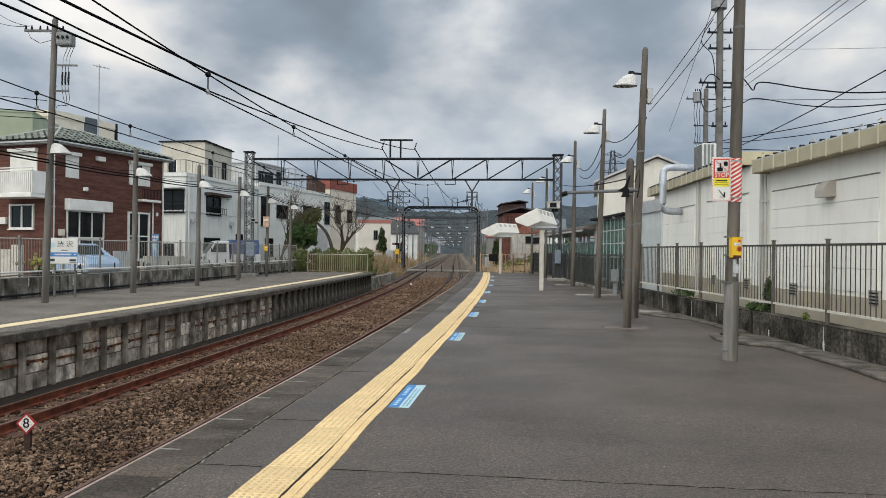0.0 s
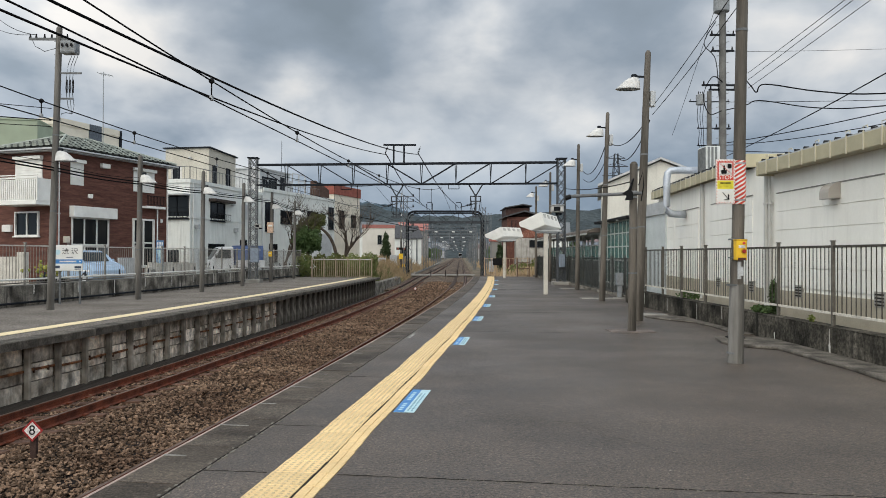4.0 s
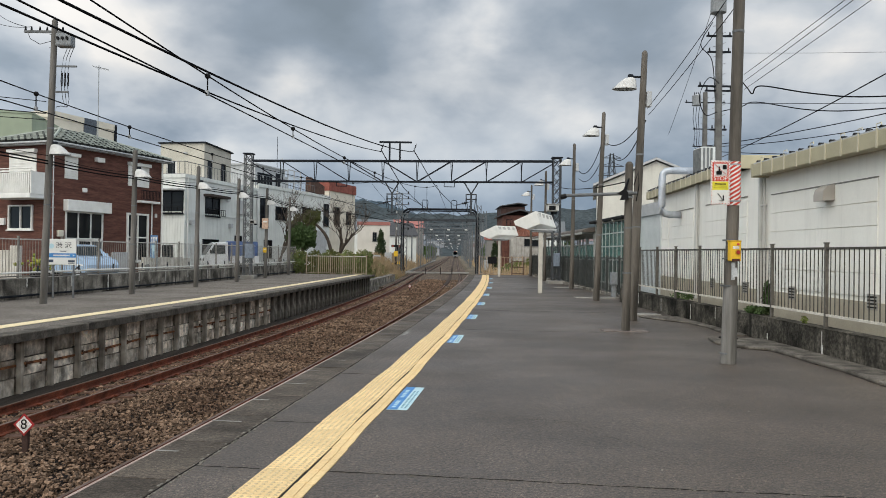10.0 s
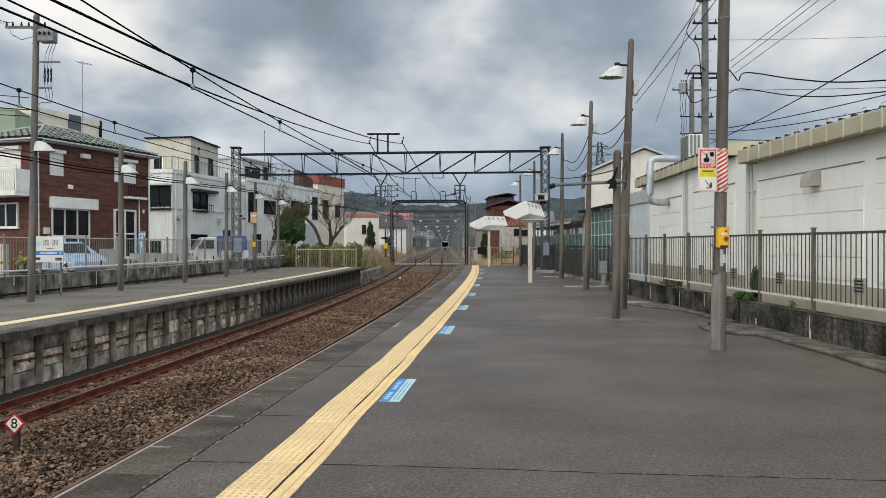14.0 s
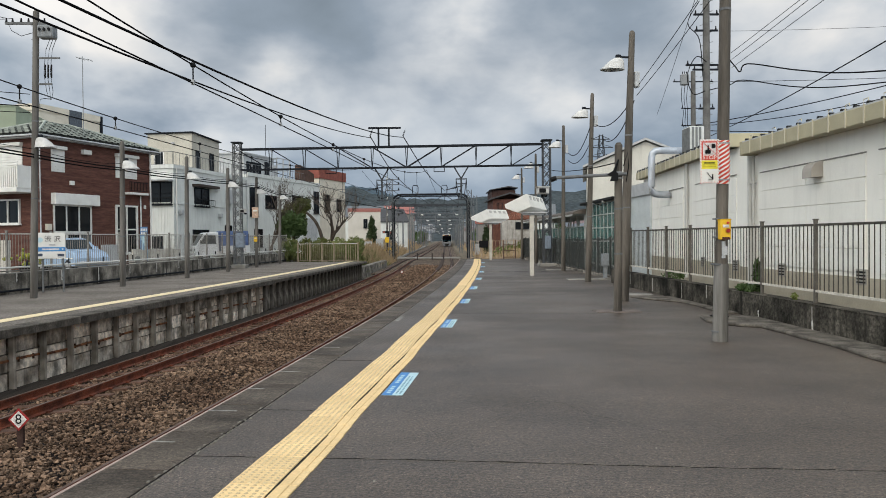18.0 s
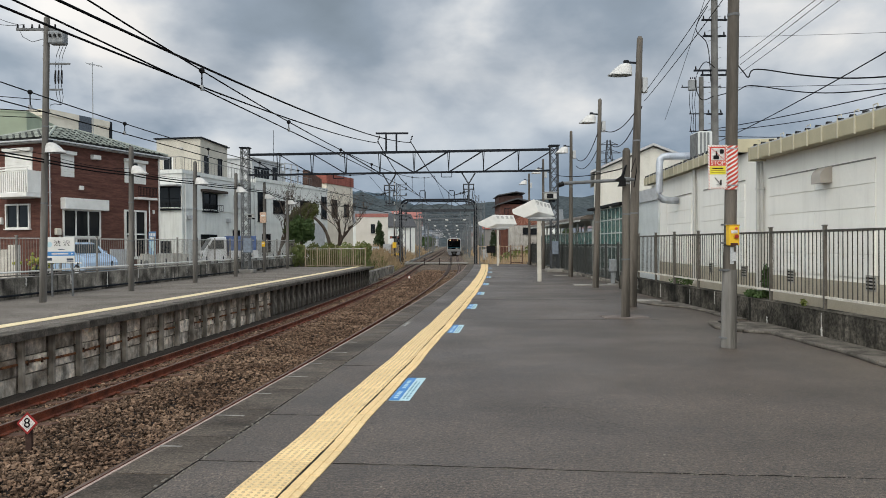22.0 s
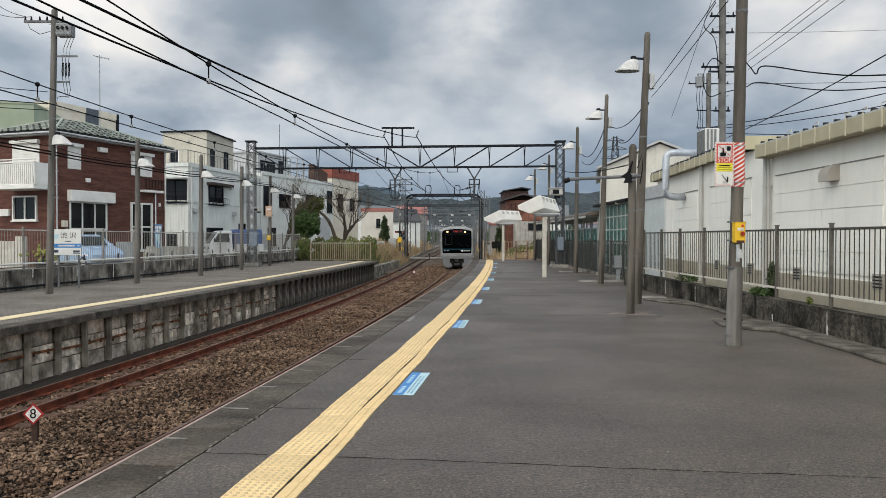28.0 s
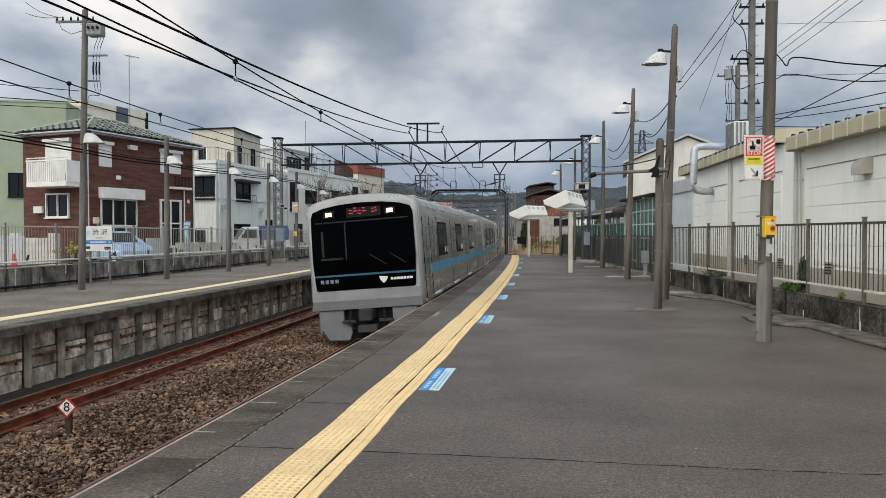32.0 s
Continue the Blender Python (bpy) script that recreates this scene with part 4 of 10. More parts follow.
# ---- poles, lamps, gantries, wires ----
FAR_STEEL = mat("far_grey_steel", (0.050, 0.055, 0.063), (0.032, 0.036, 0.042), 3.0, 0.7, 0.0)
FAR_GALV = mat("far_galvanised", (0.13, 0.14, 0.15), (0.08, 0.087, 0.094), 1.0, 0.6, 0.0)
def street_lamp(name, base, top, r0, r1, label, lamp_z=None, lamp_side=-1, lamp_turn=0.0, box_z=None, arm=0.42, scale=1.0, group="platform lamps", r_n=14, pole_mat=None):
    """A pole with a white bell lamp on a short arm and a ballast box behind."""
    b, t = Vector(base), Vector(top)
    s = thing(name, label, "street lamp" if lamp_z else "pole", group, at=base)
    bm = cyl(BM(), (0, 0, 0), t - b, r0, r1, r_n)
    cyl(bm, t - b, t - b + Vector((0, 0, 0.06)), r1, r1 * 0.55, r_n)
    part("pole", bm, pole_mat or POLE, s, smooth=False)
    if lamp_z:
        c = (t - b) * ((lamp_z - b.z) / (t.z - b.z))
        h = arm * lamp_side
        bm = bar(BM(), c, c + Vector((h, 0, 0.02)), 0.06 * scale)
        box(bm, c.x + h - 0.09 * scale, c.x + h + 0.09 * scale, -0.06 * scale, 0.06 * scale, c.z - 0.04 * scale, c.z + 0.10 * scale, 0.02)
        part("arm", bm, DARK_STEEL, s)
        # bell shade: leans outwards, open below
        bm = BM()
        n = 16
        prof = [(0.06, 0.0), (0.16, -0.05), (0.24, -0.15), (0.30, -0.28), (0.36, -0.40), (0.37, -0.42)]
        rings = []
        for r, z in prof:
            rings.append([bm.verts.new((c.x + h + lamp_side * (0.16 * (-z / 0.42) * 1.3 + r * math.cos(a) * 1.15) * scale, r * math.sin(a) * scale * 0.8, c.z + z * scale)) for a in (2 * math.pi * k / n for k in range(n))])
        bm.faces.new(rings[0])
        for u, v in zip(rings, rings[1:]):
            for k in range(n):
                bm.faces.new((u[k], u[(k + 1) % n], v[(k + 1) % n], v[k]))
        sh = part("shade", bm, LAMP_W, s, "white enamel bell shade", smooth=True)
        bm = BM()
        bm.faces.new([bm.verts.new((c.x + h + lamp_side * (0.208 + 0.355 * math.cos(a) * 1.15) * scale, 0.355 * math.sin(a) * scale * 0.8, c.z - 0.415 * scale)) for a in (2 * math.pi * k / n for k in range(n))])
        r = bmesh.ops.extrude_face_region(bm, geom=bm.faces[:])
        bmesh.ops.translate(bm, verts=[v for v in r["geom"] if isinstance(v, bmesh.types.BMVert)], vec=(0, 0, 0.02))
        part("lens", bm, mat("lamp_lens", (0.16, 0.16, 0.16), None, 8.0, 0.3), s)
    if box_z:
        c = (t - b) * ((box_z - b.z) / (t.z - b.z))
        bm = box(BM(), c.x + r1 + 0.02, c.x + r1 + 0.15, -0.08, 0.08, c.z - 0.2, c.z + 0.2, 0.012)
        box(bm, c.x - 0.02, c.x + r1 + 0.04, -0.03, 0.03, c.z - 0.12, c.z - 0.06)
        part("ballast_box", bm, GREY_L, s)
    for k in (0.35, 0.62):
        c = (t - b) * k
        part("band", cyl(BM(), c - Vector((0, 0, 0.02)), c + Vector((0, 0, 0.02)), (r0 + (r1 - r0) * k) + 0.006, None, r_n), MID_STEEL, s)
    return s


# platform beside the camera
P1 = street_lamp("steel_pole", (4.66, 11.61, 0), (4.82, 11.61, 8.5), 0.098, 0.080, "weathered grey steel pole with warning sign and button box", group="")
part("pole_sleeve", cyl(BM(), (0, 0, 0), (0.024, 0, 1.24), 0.120, 0.112, 18), mat("sleeve_grey", (0.215, 0.205, 0.19), (0.10, 0.094, 0.085), 7.0, 0.65, 0.2, grain=0.1, stretch=(1, 1, 0.08)), P1, "thicker grey foot sleeve")
P2 = street_lamp("steel_pole", (4.25, 16.34, 0), (4.29, 16.34, 3.72), 0.095, 0.086, "short weathered pole with a cross arm", group="")
street_lamp("street_lamp", (5.10, 19.02, 0), (5.36, 19.02, 6.95), 0.140, 0.076, "tall weathered platform lamp pole with white bell shade", 6.32, -1, 0, 5.75, 0.34, 0.76)
street_lamp("street_lamp", (5.95, 27.11, 0), (6.15, 27.11, 6.92), 0.122, 0.068, "tall weathered platform lamp pole with white bell shade", 6.40, -1, 0, 5.95, 0.30, 0.76)
street_lamp("street_lamp", (6.64, 35.79, 0), (6.70, 35.79, 7.05), 0.118, 0.068, "tall weathered platform lamp pole with white bell shade", 6.35, -1, 0, 5.95, 0.30, 0.76)
street_lamp("street_lamp", (6.90, 46.5, 0), (6.92, 46.5, 6.9), 0.11, 0.065, "tall weathered platform lamp pole with white bell shade", 6.35, -1, 0, 5.95, 0.30, 0.76)
street_lamp("street_lamp", (7.13, 55.1, 0), (7.13, 55.1, 6.8), 0.11, 0.065, "tall weathered platform lamp pole with white bell shade", 6.35, -1, 0, 5.95, 0.30, 0.76)
# platform across the rails
for (x, y, top, lz) in ((-11.77, 22.18, 8.5, 4.75), (-11.25, 27.35, 5.3, 4.6), (-10.69, 32.88, 5.35, 4.65), (-10.49, 38.88, 5.4, 4.7), (-10.31, 44.58, 5.4, 4.7), (-10.19, 50.97, 5.35, 4.7)):
    street_lamp("street_lamp", (x, y, 0), (x + (0.22 if y < 25 else 0.05), y, top), 0.105, 0.085, "grey steel lamp pole with a white bell shade", lz + 0.05, 1, 0, None, 0.16, 0.76, "lamps of the far platform", pole_mat=mat("grey_pole", (0.165, 0.152, 0.138), (0.085, 0.078, 0.070), 5.0, 0.65, 0.2, grain=0.1, streak=0.4, stretch=(1, 1, 0.12)))


def lattice_column(x, y, z0, z1, w, d, parent, material, n):
    """Four corner angles with zigzag bars."""
    for sx in (-1, 1):
        for sy in (-1, 1):
            part("corner_angle", box(BM(), x + sx * w / 2 - 0.03, x + sx * w / 2 + 0.03, y + sy * d / 2 - 0.03, y + sy * d / 2 + 0.03, z0, z1), material, parent)
    for i in range(n):
        a, b = z0 + (z1 - z0) * i / n, z0 + (z1 - z0) * (i + 1) / n
        s = 1 if i % 2 else -1
        for sy in (-1, 1):
            part("lacing_bar", bar(BM(), (x - s * w / 2, y + sy * d / 2, a), (x + s * w / 2, y + sy * d / 2, b), 0.035), material, parent)
            part("lacing_bar", bar(BM(), (x + s * w / 2, y + sy * d / 2, a), (x - s * w / 2, y + sy * d / 2, b), 0.035), material, parent)
        for sx in (-1, 1):
            part("lacing_bar", bar(BM(), (x + sx * w / 2, y - s * d / 2, a), (x + sx * w / 2, y + s * d / 2, b), 0.035), material, parent)


def build_gantry():
    g = thing("catenary_gantry", "dark steel lattice gantry carrying the overhead wires across both tracks", "gantry")
    a, b = Vector((-11.15, 43.6, 0)), Vector((6.85, 41.9, 0))
    part("footing", box(BM(), a.x - 0.5, a.x + 0.5, a.y - 0.45, a.y + 0.45, -0.02, 0.22, 0.03), CONCRETE, g)
    part("footing", box(BM(), b.x - 0.5, b.x + 0.5, b.y - 0.45, b.y + 0.45, -0.02, 0.18, 0.03), CONCRETE, g)
    lattice_column(a.x, a.y, 0.2, 7.35, 0.42, 0.42, g, MID_STEEL, 13)
    lattice_column(b.x, b.y, 0.16, 7.15, 0.42, 0.42, g, mat("gantry_grey", (0.075, 0.08, 0.088), (0.05, 0.054, 0.06)), 13)
    for c in (a, b):
        part("cap_plate", box(BM(), c.x - 0.3, c.x + 0.3, c.y - 0.3, c.y + 0.3, 7.15 if c is b else 7.35, 7.22 if c is b else 7.42), DARK_STEEL, g)
    zt, zb = 6.98, 5.78
    for z, w in ((zt, 0.10), (zb, 0.08)):
        for dy in (-0.18, 0.18):
            part("chord", bar(BM(), a + Vector((0.2, dy, z)), b + Vector((-0.2, dy, z)), 0.07, w), DARK_STEEL, g)
    n = 9
    for i in range(1, n):
        p = a.lerp(b, i / n)
        bm = BM()
        for dy in (-0.18, 0.18):
            bar(bm, p + Vector((0, dy, zb)), p + Vector((0.06 * dy / 0.18, dy, zt)), 0.045)
        part("upright", bm, DARK_STEEL, g)
    for i in range(n):
        p, q = a.lerp(b, i / n), a.lerp(b, (i + 1) / n)
        bm = BM()
        for dy in (-0.18, 0.18):
            if i < n / 2:
                bar(bm, p + Vector((0, dy, zt)), q + Vector((0, dy, zb)), 0.05)
            else:
                bar(bm, p + Vector((0, dy, zb)), q + Vector((0, dy, zt)), 0.05)
        part("diagonal", bm, DARK_STEEL, g)
    # feeder frame on top
    c = a.lerp(b, 0.485)
    bm = BM()
    for dx in (-0.35, 0.25):
        bar(bm, c + Vector((dx, 0, zt)), c + Vector((dx, 0, zt + 1.08)), 0.10)
    bar(bm, c + Vector((-0.95, 0, zt + 1.1)), c + Vector((0.95, 0, zt + 1.1)), 0.10)
    part("feeder_frame", bm, DARK_STEEL, g)
    # hangers under the beam
    for k in (0.31, 0.66):
        c = a.lerp(b, k)
        bm = BM()
        for dx in (-0.3, 0.3):
            bar(bm, c + Vector((dx, 0, zb)), c + Vector((dx, 0, zb - 0.28)), 0.04)
        bar(bm, c + Vector((-0.3, 0, zb - 0.28)), c + Vector((0.3, 0, zb - 0.28)), 0.04)
        part("hanger", bm, DARK_STEEL, g)
    for k in (0.475, 0.73):
        c = a.lerp(b, k)
        bm = BM()
        bar(bm, c + Vector((-0.42, 0, zb)), c + Vector((0, 0, zb - 0.7)), 0.075)
        bar(bm, c + Vector((0.42, 0, zb)), c + Vector((0, 0, zb - 0.7)), 0.075)
        bar(bm, c + Vector((0, 0, zb - 0.6)), c + Vector((0, 0, zb - 1.95)), 0.10)
        part("drop_post", bm, FAR_STEEL, g)
        for z in (0.72, 1.0, 1.9):
            part("cross_bar", bar(BM(), c + Vector((-0.32, 0, zb - z)), c + Vector((0.32, 0, zb - z)), 0.06), FAR_STEEL, g)
        for dx in (-0.3, 0.3):
            part("side_bar", bar(BM(), c + Vector((dx, 0, zb - 0.7)), c + Vector((dx * 0.5, 0, zb - 1.9)), 0.045), FAR_STEEL, g)
            part("cable_loop", tube(BM(), [c + Vector((dx, -0.05, zb - 0.75)), c + Vector((dx * 1.05, -0.05, zb - 1.35)), c + Vector((dx * 0.8, -0.05, zb - 1.7)), c + Vector((0, -0.05, zb - 1.8))], 0.016, 5), WIRE, g)
        part("register_arm", bar(BM(), c + Vector((0.1, 0, zb - 1.1)), c + Vector((-0.9, 0, zb - 1.35)), 0.05), FAR_STEEL, g)
        for q in range(3):
            part("insulator_disc", cyl(BM(), c + Vector((-0.25 - 0.1 * q, 0, zb - 1.18 - 0.026 * q)), c + Vector((-0.30 - 0.1 * q, 0, zb - 1.195 - 0.026 * q)), 0.075, 0.05, 8), BLACK, g)
    return g


gantry = build_gantry()


def portal_round(y, z_top, material):
    """A rounded pipe portal across both tracks with hoops for the feeders and a lattice mast beside it."""
    g = thing("catenary_gantry", "dark rounded steel portal carrying the overhead wires across both tracks", "gantry", "portals down the line")
    a, b, r = line(-8.1, y, -1.0), line(1.25, y, -1.0), 0.95
    arc = (0, 0.4, 0.8, 1.2, 1.57)
    for off, rad in ((0.0, 0.13), (0.22, 0.07)):
        pts = [a + Vector((off, 0.15 * (off > 0), 0))]
        pts += [Vector((a.x + off + r * (1 - math.cos(q)), a.y, z_top - off - r + r * math.sin(q))) for q in arc]
        pts += [Vector((b.x - off - r * (1 - math.cos(q)), b.y, z_top - off - r + r * math.sin(q))) for q in reversed(arc)]
        pts += [b - Vector((off, -0.15 * (off > 0), 0))]
        part("frame", tube(BM(), pts, rad, 8), material, g)
    low = z_top - 1.35
    part("tie_bar", bar(BM(), Vector((a.x, a.y, low)), Vector((b.x, b.y, low)), 0.10), FAR_STEEL, g)
    for f in (0.30, 0.68):
        c = Vector((a.x + (b.x - a.x) * f, a.y + (b.y - a.y) * f, z_top))
        hoop = [c + Vector(q) for q in ((-0.30, 0, -0.1), (-0.36, 0, 0.9), (-0.25, 0, 1.12), (0.25, 0, 1.12), (0.36, 0, 0.9), (0.30, 0, -0.1))]
        part("feeder_hoop", tube(BM(), hoop, 0.05, 6), material, g)
        for dx in (-1.9, 1.9):
            part("stay", bar(BM(), c, c + Vector((dx, 0, -1.35)), 0.08), FAR_STEEL, g)
        part("post", bar(BM(), c, c + Vector((0, 0, -1.35)), 0.07), FAR_STEEL, g)
    for x in (a.x - 0.15, b.x + 0.1):
        lattice_column(x, a.y - 0.6, -1.0, z_top + (1.9 if x < 0 else 0.5), 0.45, 0.45, g, FAR_GALV, 15)
    for z in (-2.6, -1.8, -0.6, 0.5, 1.2, 1.8):
        part("mast_arm", bar(BM(), Vector((a.x - 0.7, a.y - 0.6, z_top + z)), Vector((a.x + 0.9, a.y - 0.6, z_top + z)), 0.08), FAR_GALV, g)
        for dx in (-0.6, 0.8):
            part("insulator", cyl(BM(), Vector((a.x + dx, a.y - 0.6, z_top + z + 0.04)), Vector((a.x + dx, a.y - 0.6, z_top + z + 0.3)), 0.09, 0.06, 8), LAMP_W if dx < 0 else BLACK, g)
    return g


def portal_truss(y, z_top, depth, o0, o1, material, leg_top):
    """A flat lattice beam on slim lattice legs."""
    g = thing("catenary_gantry", "steel lattice portal carrying the overhead wires further down the line", "gantry", "portals down the line")
    a, b = line(o0, y, -1.0), line(o1, y, -1.0)
    for c in (a, b):
        bm = BM()
        for dx in (-0.22, 0.22):
            bar(bm, c + Vector((dx, 0, 0)), c + Vector((dx, 0, leg_top + 1.0)), 0.11)
        n = 14
        for i in range(n):
            q = 0.22 if i % 2 else -0.22
            bar(bm, c + Vector((q, 0, (leg_top + 1.0) * i / n)), c + Vector((-q, 0, (leg_top + 1.0) * (i + 1) / n)), 0.07)
        part("column", bm, FAR_GALV, g, kind="stuff")
    for z in (z_top, z_top - depth):
        part("chord", bar(BM(), Vector((a.x, a.y, z)), Vector((b.x, b.y, z)), 0.13), material, g)
    bm = BM()
    n = 18
    for i in range(n):
        p, q = a.lerp(b, i / n), a.lerp(b, (i + 1) / n)
        z0, z1 = (z_top, z_top - depth) if i % 2 else (z_top - depth, z_top)
        bar(bm, Vector((p.x, p.y, z0)), Vector((q.x, q.y, z1)), 0.07)
    part("lacing", bm, material, g, kind="stuff")
    for f in (0.28, 0.5, 0.72):
        p = a.lerp(b, f)
        part("drop_post", bar(BM(), Vector((p.x, p.y, z_top - depth)), Vector((p.x, p.y, z_top - depth - 1.5)), 0.10), FAR_GALV, g)
        part("register_arm", bar(BM(), Vector((p.x - 0.9, p.y, z_top - depth - 1.1)), Vector((p.x + 0.9, p.y, z_top - depth - 1.3)), 0.06), FAR_STEEL, g)
        part("insulator", cyl(BM(), Vector((p.x + 0.3, p.y, z_top - depth - 1.2)), Vector((p.x + 0.7, p.y, z_top - depth - 1.25)), 0.09, None, 8), LAMP_W, g)
    return g


portal_round(90, 6.98, DARK_STEEL)
for y, z, depth, o0, o1, m, leg in ((104, 6.4, 0.25, -8.6, 2.6, FAR_STEEL, 7.6), (125, 6.55, 0.75, -7.6, 0.9, FAR_GALV, 7.4), (148, 6.2, 0.7, -8.2, 1.6, FAR_STEEL, 7.6), (172, 6.6, 0.7, -8.0, 1.2, FAR_GALV, 7.8),
                                    (198, 6.0, 0.7, -8.4, 1.8, FAR_STEEL, 7.4), (228, 6.3, 0.7, -8.0, 1.4, FAR_GALV, 7.6), (262, 5.8, 0.7, -8.2, 1.6, FAR_STEEL, 7.2), (305, 6.0, 0.7, -8.0, 1.4, FAR_GALV, 7.2), (360, 5.6, 0.7, -8.2, 1.6, FAR_STEEL, 7.0)):
    portal_truss(y, z, depth, o0, o1, m, leg)

# ---- buildings ----
def rot_m(x=0, y=0, z=0, rz=0):
    return pose(x, y, z, 0, 0, rz)


def face_box(bm, m, u0, u1, z0, z1, d0, d1, bevel=0.0):
    """A box on a face: u along it, z up, d outwards from it."""
    return box(bm, u0, u1, -d1, -d0, z0, z1, bevel, m=m)


def window(parent, m, u0, u1, z0, z1, frame_mat, panes=2, bars=0, depth=0.06, sill=True, w=0.05, pane_mat=None, name="window"):
    """A framed window set on a face: frame, panes behind it, a sill."""
    win = part(name, face_box(BM(), m, u0, u1, z1 - w, z1, 0.0, depth), frame_mat, parent)

    def bar_part(a, b, c, d, e):
        part("frame_bar", face_box(BM(), m, a, b, c, d, 0.0, e), frame_mat, win)

    bar_part(u0, u1, z0, z0 + w, depth)
    bar_part(u0, u0 + w, z0 + w, z1 - w, depth)
    bar_part(u1 - w, u1, z0 + w, z1 - w, depth)
    for i in range(1, panes):
        c = u0 + (u1 - u0) * i / panes
        bar_part(c - w * 0.4, c + w * 0.4, z0 + w, z1 - w, depth * 0.8)
    for i in range(1, bars + 1):
        c = z0 + (z1 - z0) * i / (bars + 1)
        bar_part(u0 + w, u1 - w, c - w * 0.4, c + w * 0.4, depth * 0.8)
    for i in range(panes):
        a, b = u0 + (u1 - u0) * i / panes, u0 + (u1 - u0) * (i + 1) / panes
        part("pane", face_box(BM(), m, a + w * 0.5, b - w * 0.5, z0 + w * 0.5, z1 - w * 0.5, 0.004, 0.014), pane_mat or PANE, win)
    if sill:
        part("sill", face_box(BM(), m, u0 - 0.05, u1 + 0.05, z0 - 0.05, z0 - 0.001, 0.0, depth + 0.05), frame_mat, win)
    return win


def shutter(parent, m, u0, u1, z0, z1, material, n=9):
    """A closed roller shutter of slats with its box above."""
    s = part("shutter", face_box(BM(), m, u0 - 0.04, u1 + 0.04, z1, z1 + 0.16, 0.0, 0.20, 0.01), material, parent, "closed roller shutter")
    bm = BM()
    h = (z1 - z0) / n
    for i in range(n):
        face_box(bm, m, u0, u1, z0 + i * h + 0.003, z0 + (i + 1) * h - 0.003, 0.0, 0.05)
    part("slats", bm, material, s)
    return s


def railing(parent, m, u0, u1, z0, z1, d, material, pitch=0.12, name="railing"):
    bm = BM()
    face_box(bm, m, u0, u1, z1 - 0.04, z1, d - 0.02, d + 0.02)
    face_box(bm, m, u0, u1, z0, z0 + 0.03, d - 0.02, d + 0.02)
    n = max(2, round((u1 - u0) / pitch))
    for i in range(n + 1):
        u = u0 + (u1 - u0) * i / n
        face_box(bm, m, u - 0.01, u + 0.01, z0, z1, d - 0.01, d + 0.01)
    return part(name, bm, material, parent)


